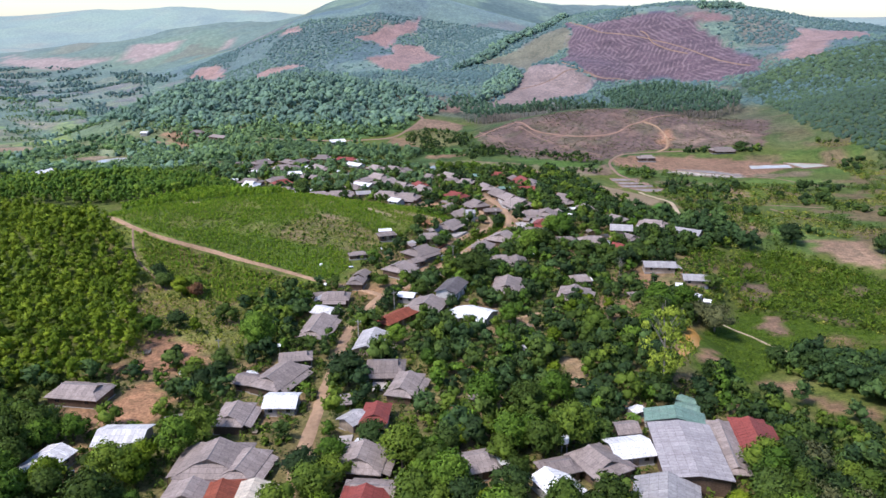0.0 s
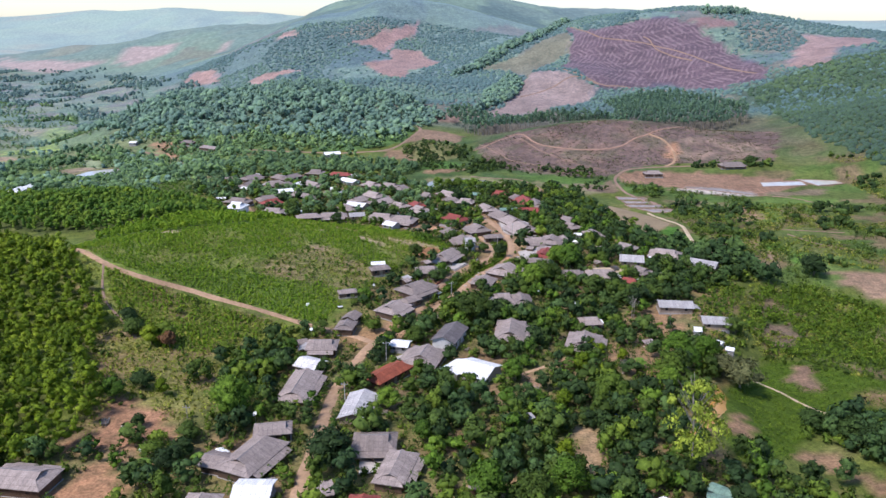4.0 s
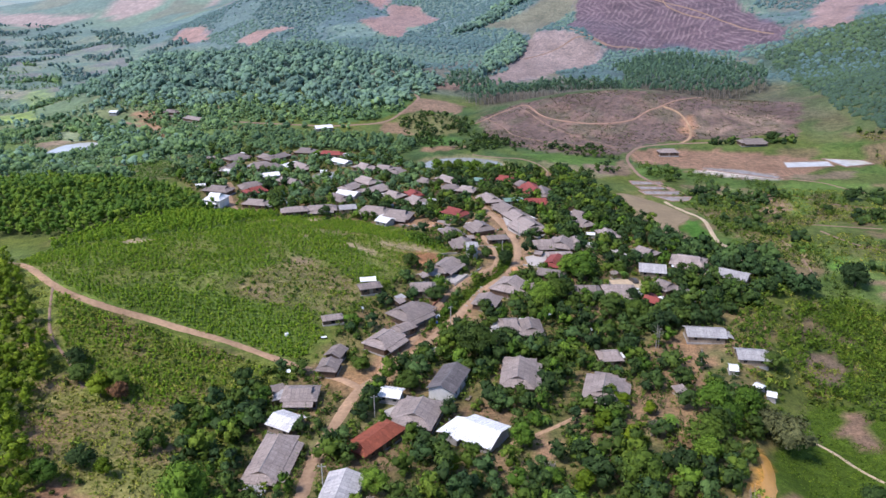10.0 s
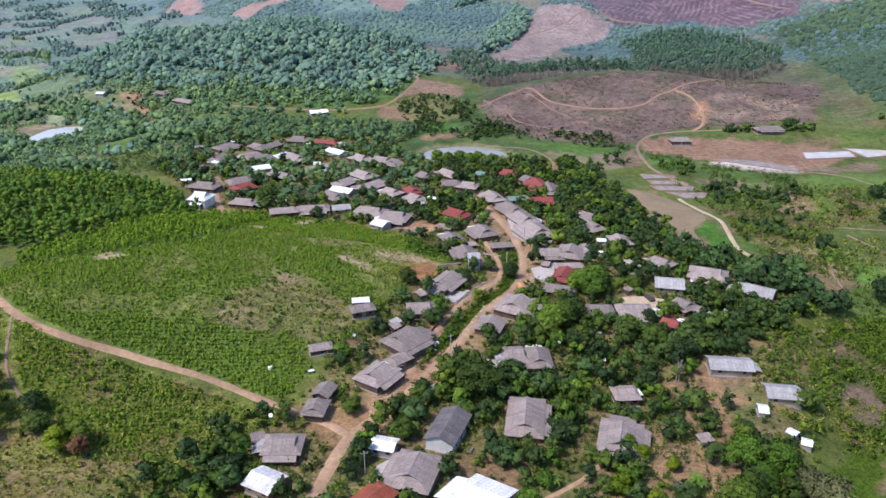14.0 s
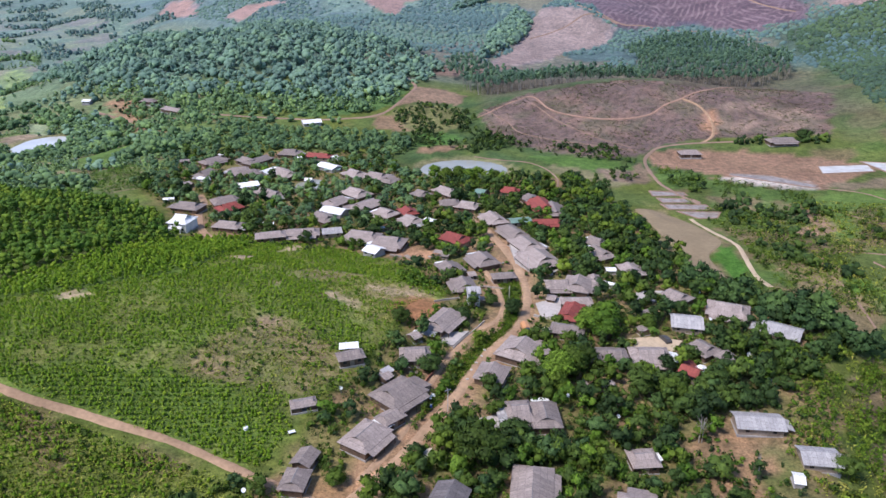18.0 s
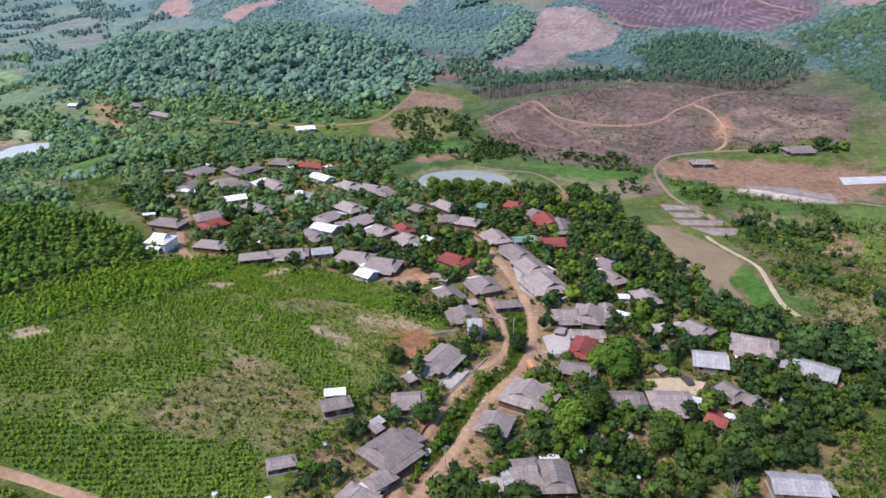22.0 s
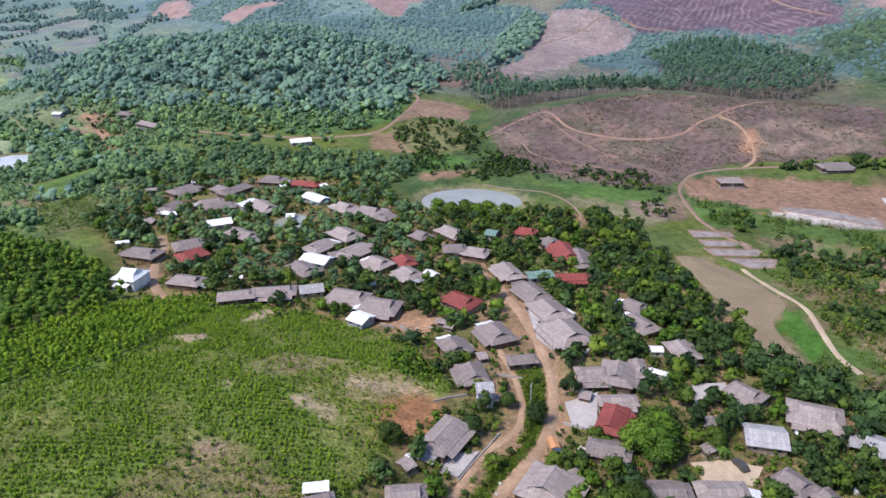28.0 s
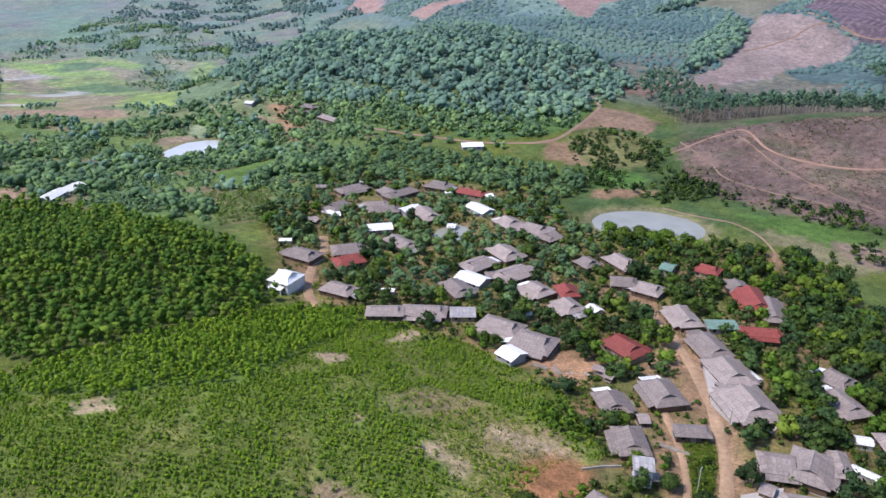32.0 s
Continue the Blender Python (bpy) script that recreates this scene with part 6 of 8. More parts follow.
def tree(x, y, size, k, place="standing among the village houses"):
    leaves, stem, label = tree_kinds[k]
    ob = thing("tree", pose(x, y, float(height(x, y)), 0, 0, (x * 37 + y * 91) % 360), f"{label} {place}", "tree", "village trees")
    ob.scale = (size, size, size * (0.9 + 0.25 * ((x * 13 + y * 7) % 1)))
    part("trunk", stem, ob), part("crown", leaves, ob)
    return ob


# trees that stand out
LANDMARKS = [(-3.9, 238, 1.35, 0), (4, 248, 0.8, 3), (-20.6, 219, 0.72, 4), (-34.3, 228.5, 0.55, 2), (4.6, 309, 0.8, 1), (27, 300, 1.0, 6), (31, 305, 0.85, 7), (45, 303, 0.7, 4), (-31, 151, 1.25, 5), (-32, 113, 0.9, 5), (-29, 106, 1.0, 4), (-33, 99, 1.0, 0), (-27, 112, 0.8, 2)]
LANDMARKS += [(57, 239, 1.0, 9), (78, 243.5, 0.75, 3), (53, 214, 1.0, 6), (68.5, 207, 1.2, 10), (64, 210, 0.9, 10), (47, 199, 1.0, 7), (60, 213, 0.95, 6), (-57.4, 168, 1.15, 13), (-82, 177, 0.72, 5), (-76.4, 175, 0.6, 12), (-86, 171, 0.7, 13), (-75.8, 161.2, 0.4, 5), (-93, 205, 1.0, 12), (-90, 208, 0.8, 4), (-87.5, 204, 0.95, 11), (-105, 216, 0.9, 1), (-101, 210, 0.8, 5), (-63.5, 158, 0.6, 3), (-64, 148, 0.7, 3), (-68, 151, 0.6, 2), (-62, 152, 0.65, 5)]
LANDMARKS += [(-10.4, 302.5, 0.75, 1), (-18, 273, 0.75, 3), (-2, 315, 0.6, 5), (-28, 294, 0.7, 4), (19, 277, 1.0, 2), (23, 281, 0.95, 0), (45, 268, 0.9, 4), (-31, 464, 0.95, 6), (-19, 463, 1.0, 7), (-9, 463, 0.95, 6), (-25, 461, 0.9, 7), (-14, 460, 0.9, 6), (0, 464, 0.7, 7), (31, 297, 1.2, 13), (33, 304, 1.1, 13), (16, 273, 1.1, 6), (20, 277, 1.0, 7)]
LANDMARKS += [(131, 311, 1.4, 5), (182, 427, 1.0, 3), (160, 402, 0.6, 5), (177, 391, 0.95, 1), (165, 302, 1.3, 5), (80.5, 189, 0.8, 5), (84, 187, 0.8, 1), (88, 185, 0.85, 5), (90, 180, 0.8, 3), (92, 175, 0.9, 5), (95, 170, 0.9, 1), (99, 167, 0.95, 3), (103, 165, 1.0, 5), (86, 190, 0.7, 3), (93, 183, 0.85, 1), (97, 177, 0.9, 5), (101, 172, 0.9, 3), (106, 169, 1.0, 1), (110, 164, 1.0, 5), (105, 176, 0.8, 3), (186, 552, 1.1, 3), (0.7, 140, 1.0, 6), (9, 138, 0.95, 7), (15, 144, 0.9, 6)]
LANDMARKS += [(-8.3, 185.1, 0.6, 12), (29.6, 218.8, 0.7, 12), (18.3, 181.2, 0.75, 12), (-1.9, 152.6, 0.6, 12), (16.4, 155.8, 0.7, 12), (-13.6, 162.2, 0.6, 13), (-22.9, 177, 0.7, 13), (6.9, 196, 0.7, 13), (25.6, 203.5, 0.85, 12), (31.1, 198.7, 0.8, 12), (32, 216, 0.65, 12), (17.4, 179, 0.55, 12), (30.2, 183, 1.0, 4), (37.6, 212.4, 0.55, 12), (46, 193, 0.8, 6), (50.5, 203, 0.75, 7), (54, 207, 0.8, 6), (50, 264, 0.9, 5), (57, 274, 0.8, 3), (45.7, 281, 0.8, 1), (37.3, 269.7, 0.9, 5)]
tall_tree = tree(40.8, 153, 1.25, 8, "standing above the green-roofed buildings")
tall_tree.scale = (1.12, 1.2, 1.62)
for x, y, size, k in LANDMARKS:
    tree(x, y, size, k, "standing beside the fields" if x > 80 else "standing in the village")
NEAR_GROVE = [(-14, 100), (70, 96), (72, 150), (52, 165), (50, 186), (30, 196), (4, 190), (-14, 182), (-18, 160), (-14, 130)]
BELT = [(-76, 188), (-79, 200), (-70, 206), (-60, 216), (-55, 220), (-55, 203), (-51, 173), (-62, 164), (-69, 175)]
CORNER = [(44, 112), (51, 127), (60, 150), (69, 164), (77, 164), (82, 158), (90, 155), (102, 158), (114, 160), (122, 120), (72, 80), (46, 92)]
singles = np.concatenate([scatter(LEFT_GROVE, 5.8, 1.4, 0.8, 0.95, (), 4.0), scatter(NEAR_GROVE, 4.7, 1.2, 0.8, 0.92, (), 4.0), scatter(GROVE, 5.6, 1.0, 0.8, 0.9, (BARE_R, BARE_R2, BARE_WEDGE, NEAR_GROVE), 3.5), scatter(CORNER, 5.4, 1.6, 1.0, 0.97, (), 3.0), scatter(BELT, 6.5, 1.5, 1.4, 0.8), scatter(HOUSE_STRIP, 6.0, 1.5, 1.6, 0.8), scatter(VERGE, 4.5, 0.8, 0.9, 0.6), scatter(MID_GROVE, 5.3, 0.6, 1.1, 0.92)])
near_mark = np.min(np.hypot(singles[:, :1] - np.array([[m[0] for m in LANDMARKS]]), singles[:, 1:] - np.array([[m[1] for m in LANDMARKS]])), 1) > 3.6
singles = singles[near_mark]
singles = singles[np.argsort(singles[:, 1])]
lone = 245
for x, y in singles[:lone]:
    slot = (y > 240 and x < 8) or (x < -45 and y > 160)
    mixture = [0, 2, 4, 12, 13, 3, 2, 4] if x < -45 and y > 160 else [0, 1, 2, 3, 4, 5, 1, 3, 5, 2, 5, 3, 1, 4, 12, 13]
    mixture = [0, 2, 4, 6, 7, 12, 13, 6, 5, 0, 2, 12, 3, 13] if y < 150 else mixture
    mixture = [1, 3, 5, 10, 4, 1] if x > 56 and y < 175 else mixture
    tree(x, y, rng.uniform(0.4, 0.65) if slot else rng.uniform(0.55, 1.1), int(rng.choice(mixture)))
crowd = np.concatenate([singles[lone:], scatter(FAR_VILLAGE, 5.2, 0.8, 1.0, 0.85, (), 3.5), scatter(EDGE_BELT, 4.6, 1.5, 1.5)] + [scatter(p, 4.6, 1.0, 1.2, 0.95) for p in ROW_GROVES])
remote = (crowd[:, 1] > 385) & (crowd[:, 0] < -30) & (rng.uniform(size=len(crowd)) < 0.82)
stand("remote_village_trees", crowd[remote], mid, L_MID, "trees between the farthest houses", "trees", (0.5, 0.95))
crowd = crowd[~remote]
mingle = rng.permutation(len(crowd))
for share, name, mat, label, sizes in ((slice(0, 24), "village_trees", L_VILLAGE, "mixed green trees between the far houses", (0.6, 1.15)), (slice(24, 54), "shade_trees", L_DARK, "dark green shade trees between the far houses", (0.6, 1.15)),
                                       (slice(54, 77), "fruit_trees", L_BLUEGREEN, "deep blue-green fruit trees between the houses", (0.6, 1.1)), (slice(77, 100), "bamboo_and_bananas", L_FRESH, "fresh bright green bamboo and bananas between the houses", (0.5, 1.05))):
    stand(name, crowd[np.isin(mingle % 100, np.arange(100)[share])], mid, mat, label, "trees", sizes)
stand("far_belt", scatter(NORTH_BELT, 5.4, 2, 2), mid, L_MID, "belt of trees beyond the far houses", "trees", (0.65, 1.15))
stand("edge_trees", np.concatenate([scatter(FAR_VILLAGE, 10, 1.5, 1.5, 0.5, (), 4.0), scatter(DARK_ROW, 5, 0.8, 0.6), scatter([(40, 262), (66, 260), (84, 288), (72, 302), (56, 290), (40, 275)], 4.2, 1.0, 1.0, 0.85), scatter(MID_GROVE, 8, 1.2, 1.5, 0.7), scatter(GROVE, 8, 1.2, 1.5, 0.6)]), mid, L_DARK, "dark green belt of trees at the village edge", "trees", (0.65, 1.15))
stand("meadow_hedge", scatter([(83, 196), (89, 198), (106, 190), (130, 180), (128, 150), (102, 156), (94, 166), (85, 178)], 3.9, 0.5, 0.5, 0.92), mid, L_BLUEGREEN, "thick dark hedge of small trees across the meadow", "trees", (0.75, 1.2))
stand("dark_hedge", scatter(DARK_ROW, 3.7, 0.8, 0.6), mid, L_BLUEGREEN, "row of tall dark trees at the field edge", "trees", (1.1, 1.6))
under = np.concatenate([scatter(BELT, 3.2, 0.8, 0.8, 0.6), scatter(CORNER, 3.0, 0.8, 0.8, 0.8), scatter(GROVE, 3.1, 0.6, 1.0, 0.6, (BARE_R2,)), scatter(LEFT_GROVE, 2.8, 0.6, 0.5, 0.8), scatter(MID_GROVE, 3.2, 0.6, 0.9, 0.7), scatter(FAR_VILLAGE, 4.0, 0.6, 0.8, 0.5), scatter(HOUSE_STRIP, 3.0, 0.6, 0.8, 0.7), scatter(VERGE, 2.2, 0.6, 0.7, 0.75)])
weeds = np.concatenate([scatter(GROVE, 1.9, 0.2, 0.5, 0.55), scatter(LEFT_GROVE, 1.9, 0.2, 0.4, 0.55), scatter(MID_GROVE, 2.0, 0.2, 0.5, 0.5), scatter(HOUSE_STRIP, 1.7, 0.2, 0.3, 0.55), scatter(VERGE, 1.4, 0.2, 0.2, 0.7), scatter([(-40, 150), (-32, 150), (-30, 215), (-14, 250), (-20, 255), (-38, 222), (-42, 190)], 1.5, 0.2, 0.0, 0.5)])
yards = scatter(VILLAGE, 2.9, 0.35, 0.5, 0.6)
yards = yards[(yards[:, 1] > 225) & (wave(yards[:, 0], yards[:, 1], 8, 3.7) > -0.35)]
half = rng.uniform(size=len(yards)) < 0.5
stand("yard_shrubs", yards[half], low, L_FRESH, "fresh green shrubs and bananas round the house yards", "shrubs", (0.4, 1.05))
stand("yard_bushes", yards[~half], low, L_DARK, "dark small bushes round the house yards", "bushes", (0.4, 1.1))
weeds = np.concatenate([weeds, scatter(FAR_VILLAGE, 2.3, 0.2, 0.4, 0.6)])
stand("weeds", weeds, tiny, L_VILLAGE, "weeds and low bushes on the village ground", "weeds", (0.6, 1.5))
stand("undergrowth", under, low, L_VILLAGE, "low green shrubs and banana clumps under the trees", "shrubs", (0.5, 1.2))
stand("acacia_wood", scatter(ACACIA, 3.2, 2, 1.0), slim, L_ACACIA, "dense young acacia plantation on the near hill", "trees", (0.75, 1.1))
stand("hill_plantation_wood", scatter(DARKWOOD, 3.0, 2, 1), slim_far, L_DARKWOOD, "dark green plantation wood beside the white villa", "trees", (0.6, 0.95))
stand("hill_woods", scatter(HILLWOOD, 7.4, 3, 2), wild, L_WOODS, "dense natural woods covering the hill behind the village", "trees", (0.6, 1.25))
FOOT_WOOD = [(-72, 622), (-100, 610), (-140, 604), (-190, 612), (-250, 638), (-320, 672), (-320, 700), (-240, 668), (-170, 652), (-110, 645), (-70, 648)]
stand("vine_thicket", scatter(FOOT_WOOD, 5.2, 2, 1.5, 0.8), wild, L_VINE, "light green vine-covered thicket at the foot of the woods", "trees", (0.3, 0.75))
for poly, spacing in ((TALLWOOD_A, 4.3), (TALLWOOD_B, 4.6)):
    spots = scatter(poly, spacing, 2, 0)
    stand("tall_plantation", spots, pole, L_TALL, "tall straight plantation trees along the cleared hill", "trees", (0.7, 0.92))
    stems = [trunk(12.5, 0.2, 0, 0, 4)]
    stand("plantation_trunks", spots[spots[:, 1] < np.quantile(spots[:, 1], 0.45)], stems, M_PALEBARK, "pale straight plantation trunks", "trunks", (0.72, 0.88))


# the planted hill: bushes in rows
def rows_of(poly, along, across, turn, keep, clear=()):
    px, py = [p[0] for p in poly], [p[1] for p in poly]
    cx, cy, r = (min(px) + max(px)) / 2, (min(py) + max(py)) / 2, max(max(px) - min(px), max(py) - min(py)) * 0.75
    u, v = np.meshgrid(np.arange(-r, r, along), np.arange(-r, r, across))
    u, v = (u + rng.uniform(-0.35, 0.35, u.shape) * along).ravel(), (v + rng.uniform(-0.16, 0.16, v.shape) * across).ravel()
    c, s = math.cos(radians(turn)), math.sin(radians(turn))
    x, y = cx + c * u - s * v, cy + s * u + c * v
    ok = inside(x, y, poly) & (rng.uniform(size=x.shape) < keep(x, y)) & free(x, y, 0.6, 0.1)
    for hole in clear:
        ok &= ~inside(x, y, hole)
    return np.stack([x[ok], y[ok]], 1)


def hill_keep(x, y):
    return np.clip(0.97 - 0.95 * step(-0.2, 0.95, 0.8 * wave(x, y, 9, 2.2) + 0.3 * wave(x, y, 19, 3.3) + 0.6 * wave(x, y, 3.4, 0.9)), 0.34, 1) * (1 - 0.5 * inside(x, y, STRAW)) * np.prod([1 - 0.75 * inside(x, y, p) for p in HILL_BARE], 0) * np.prod([1 - 0.7 * inside(x, y, p) for p in HILL_THIN], 0)


SLOPE_TOP = [(-126, 245), (-109, 238), (-75, 233), (-56, 225), (-63, 217), (-72, 208), (-82, 203), (-92, 205), (-102, 214), (-114, 226)]
stand("hill_bushes", rows_of(PLANTED, 1.0, 1.35, 8, hill_keep, (THIN, CURVE, BRIGHT_LOW)), bush, L_PLANT, "rows of young bright green plantation bushes", "bushes", (0.38, 0.82))
stand("young_trees", np.concatenate([rows_of(BRIGHT_LOW, 1.0, 1.3, 15, lambda x, y: 0.95 + 0 * x), rows_of(SLOPE_TOP, 1.15, 1.4, 20, hill_keep)]), bush, L_PLANT, "dense belt of young plantation trees", "bushes", (0.38, 0.85))
stand("young_grove", rows_of(CURVE, 1.7, 1.9, 60, lambda x, y: 0.97 + 0 * x), sapling, L_PLANT, "dense grove of taller young plantation trees", "bushes", (0.8, 1.35))
stand("thin_bushes", scatter(THIN, 2.2, 1, 1, 0.6), low, L_FRESH, "scattered green bushes on the thin brown patch", "bushes", (0.3, 0.8))
stand("hill_thicket", scatter(HILL_THICKET, 2.6, 1, 1, 0.95), low, L_FRESH, "thick green bushes at the edge of the planted hill", "bushes", (0.9, 1.6))
stand("slope_bushes", scatter(SLOPE, 3.2, 1, 1, 0.42), low, L_VILLAGE, "scattered bushes on the bare slope", "bushes", (0.35, 1.0))
SLOPE_WOOD = [(-70, 206), (-62, 212), (-57, 218), (-58, 205), (-62, 196), (-72, 198)]
stand("slope_trees", scatter(SLOPE_WOOD, 4.6, 1, 1, 0.75), mid, L_VILLAGE, "small trees on the slope above the houses", "trees", (0.4, 0.8))
stand("crop_shrubs", np.concatenate([scatter(CROP_R, 3.4, 1, 1, 0.14), scatter([(66, 246), (78, 250), (100, 296), (86, 290), (70, 262)], 2.6, 1, 1, 0.6), scatter([(84, 232), (104, 222), (126, 212), (132, 222), (104, 236), (90, 244)], 2.6, 1, 1, 0.6)]), low, L_VILLAGE, "dark leafy shrubs standing in the crop", "shrubs", (0.5, 1.15))
stand("field_crop", np.concatenate([rows_of(CROP_R, 1.25, 1.7, 35, lambda x, y: 0.85 - 0.6 * step(0.2, 0.9, wave(x, y, 7, 1.1) + 0.4 * wave(x, y, 17, 0.3)), ([(89, 248), (96, 262), (104, 266), (102, 252), (96, 240)],)), scatter([(66, 246), (78, 250), (96, 285), (86, 290), (72, 262)], 1.9, 1, 1, 0.8)]), tiny, L_GRASS, "leafy green crop in rough rows beside the village", "crop", (0.8, 1.9))
stand("hill_grass", np.concatenate([scatter(PLANTED, 1.15, 0.4, 0.2, 0.85, (CURVE,) + HILL_BARE + HILL_THIN), scatter(SLOPE_TOP, 1.2, 0.4, 0.2, 0.8)]), grass, L_HILLGRASS, "rough grass and weeds between the young plants", "grass", (0.5, 1.2))
stand("slope_grass", np.concatenate([scatter(SLOPE, 1.5, 0.5, 0.3, 0.75, (BARE_FOOT,)), scatter(THIN, 2.0, 0.5, 0.3, 0.5)]), grass, L_BRUSH, "tall rough grass and brush on the open slope", "grass", (0.7, 1.8))
stand("meadow_grass", scatter(LUSH, 0.95, 1, 1, 0.7, (ORANGE, EARTH_R)), grass, L_GRASS, "tall lush grass on the low meadow", "grass", (0.3, 0.9))
scrub = np.concatenate([scatter([(58, 196), (66, 214), (84, 236), (80, 250), (66, 232), (52, 206)], 3.0, 1, 1, 0.8), scatter([(100, 128), (130, 140), (150, 190), (138, 200), (104, 164), (94, 152)], 3.0, 1, 1, 0.9), scatter([(78, 190), (90, 184), (106, 168), (102, 164), (84, 178), (76, 184)], 2.6, 0, 0, 0.9), scatter(CROP_R, 5, 1, 1, 0.3), scatter([(100, 400), (110, 440), (150, 440), (200, 440), (170, 380), (120, 380)], 7, 1, 1, 0.5), scatter([(80, 262), (100, 296), (92, 300), (76, 280)], 3.4, 1, 1, 0.5)])
stand("field_scrub", scrub, low, L_VILLAGE, "rough green scrub along the field edges", "shrubs", (0.7, 1.6))

# the green strip between the two lanes
MEDIAN = [(-21, 250), (-13, 262), (-5.5, 278), (0, 290), (6, 305), (7.5, 320), (8.4, 333), (3, 339), (-1.7, 336.6), (2.6, 321), (2, 300), (-6, 289), (-12.5, 275), (-18, 258)]
mx, my = rng.uniform(-22, 9, 20000), rng.uniform(248, 341, 20000)
on_strip = inside(mx, my, MEDIAN) & (off_line(mx, my, ROAD_MAIN) > 1.6) & (off_line(mx, my, ROAD_SIDE) > 1.1)
strip_spots = np.stack([mx[on_strip], my[on_strip]], 1)
stand("lane_grass", strip_spots[60:], grass, L_GRASS, "green grass on the strip between the two lanes", "grass", (0.35, 0.9))
stand("lane_shrubs", strip_spots[:60], low, L_VILLAGE, "small shrubs on the strip between the two lanes", "shrubs", (0.3, 0.7))
FIELD_BANK = [(90, 436), (98, 440), (108, 428), (112, 400), (116, 370), (112, 348), (100, 346), (99, 372), (99, 392), (95, 412)]
stand("bank_grass", np.concatenate([scatter(FIELD_BANK, 1.5, 0.5, 0.4, 0.75), rows_of([(85, 374), (91, 384), (93.5, 377), (91.5, 365), (89.5, 355), (85.5, 348.5), (84, 358)], 0.8, 0.8, 20, lambda x, y: 0.9 + 0 * x)]), grass, L_GRASS, "lush green grass along the sandy field track", "grass", (0.4, 1.2))
stand("bank_shrubs", scatter(FIELD_BANK, 3.2, 0.6, 1.0, 0.6), low, L_VILLAGE, "green shrubs on the bank beside the sandy track", "shrubs", (0.5, 1.1))
stand("straw_grass", np.concatenate([scatter(p, 1.4, 0.3, 0.3, 0.6) for p in (STRAW,) + HILL_THIN]), grass, L_BRUSH, "dry yellow grass among the young plantation", "grass", (0.4, 0.9))

def clumped(poly, spacing, size, seed, low_cut, clear=()):
    """Places gathered in clumps and hedges rather than spread evenly."""
    p = scatter(poly, spacing, 1.5, 1.5, 1.0, clear)
    return p[wave(p[:, 0], p[:, 1], size, seed) + 0.5 * wave(p[:, 0], p[:, 1], size * 0.4, seed + 2) > low_cut]


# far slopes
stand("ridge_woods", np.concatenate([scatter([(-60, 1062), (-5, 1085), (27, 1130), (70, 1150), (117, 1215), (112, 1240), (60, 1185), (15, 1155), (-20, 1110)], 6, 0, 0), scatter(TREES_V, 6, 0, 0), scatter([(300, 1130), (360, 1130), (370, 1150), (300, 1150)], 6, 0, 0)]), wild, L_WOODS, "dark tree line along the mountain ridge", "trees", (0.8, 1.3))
VALLEY_TREES = [(-700, 560), (-330, 420), (-230, 420), (-200, 470), (-215, 560), (-200, 600), (-240, 640), (-420, 760), (-620, 1100), (-1000, 1300)]
WEST = [(-420, 430), (-180, 425), (-170, 520), (-195, 600), (-330, 640), (-420, 600)]
stand("valley_grove", np.concatenate([clumped(WEST, 6.2, 25, 3.1, 0.2, (RICE_B, GRASS_L, MUD_L, SOIL_L, GARDEN_L) + OPEN_WEST), scatter([(-225, 560), (-100, 575), (-78, 605), (-110, 640), (-200, 655), (-290, 660)], 7, 2, 2, 0.6)]), sparse, L_MID, "trees round the small fields beyond the far houses", "trees", (0.55, 1.3))
VALLEY_FAR = [(-430, 770), (-480, 905), (-345, 900), (-420, 1000), (-430, 1150), (-560, 1320), (-800, 1600), (-1200, 1650), (-1000, 1300), (-620, 1100)]
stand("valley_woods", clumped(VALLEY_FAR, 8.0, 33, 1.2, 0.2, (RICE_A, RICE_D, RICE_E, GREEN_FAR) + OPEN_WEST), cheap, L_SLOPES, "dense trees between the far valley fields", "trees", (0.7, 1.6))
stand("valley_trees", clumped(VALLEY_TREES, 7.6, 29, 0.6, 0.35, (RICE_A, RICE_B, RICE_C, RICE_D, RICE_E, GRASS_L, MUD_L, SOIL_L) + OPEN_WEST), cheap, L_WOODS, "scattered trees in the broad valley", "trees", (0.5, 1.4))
foot = [(-220, 596), (-100, 600), (-78, 612), (-110, 640), (-230, 645), (-330, 690), (-330, 650)]
orchard_spots = np.concatenate([scatter(ORCHARD, 6, 1, 1, 0.7), scatter([(-60, 505), (-40, 520), (15, 520), (25, 505), (40, 520), (0, 545), (-55, 540)], 6, 1, 1, 0.6), scatter(foot, 8, 1, 1, 0.5)])
BANK_TREES = [(12, 514), (84, 506), (88, 522), (60, 532), (20, 536), (-8, 560), (-16, 600), (-34, 612), (-22, 560), (-10, 525)]
stand("bank_trees", np.concatenate([clumped(BANK_TREES, 3.8, 15, 0.7, -0.15), clumped([(-55, 512), (20, 508), (10, 545), (-20, 560), (-10, 600), (-40, 625), (-72, 610), (-60, 560)], 4.0, 13, 2.1, 0.15), scatter([(60, 474), (74, 474), (76, 494), (58, 492)], 4, 1, 1, 0.5), scatter([(30, 480), (55, 470), (62, 452), (50, 470), (34, 476)], 4.5, 1, 1, 0.8)]), low, L_DARK, "dark shrubs along the green bank below the brown hill", "shrubs", (0.9, 2.3))
stand("orchard_trees", orchard_spots, low, L_DARK, "dotted dark orchard trees beyond the pond", "trees", (0.9, 1.8))
SIDE_VALLEY = [(100, 330), (260, 300), (330, 480), (240, 560), (230, 440), (160, 450), (110, 440)]
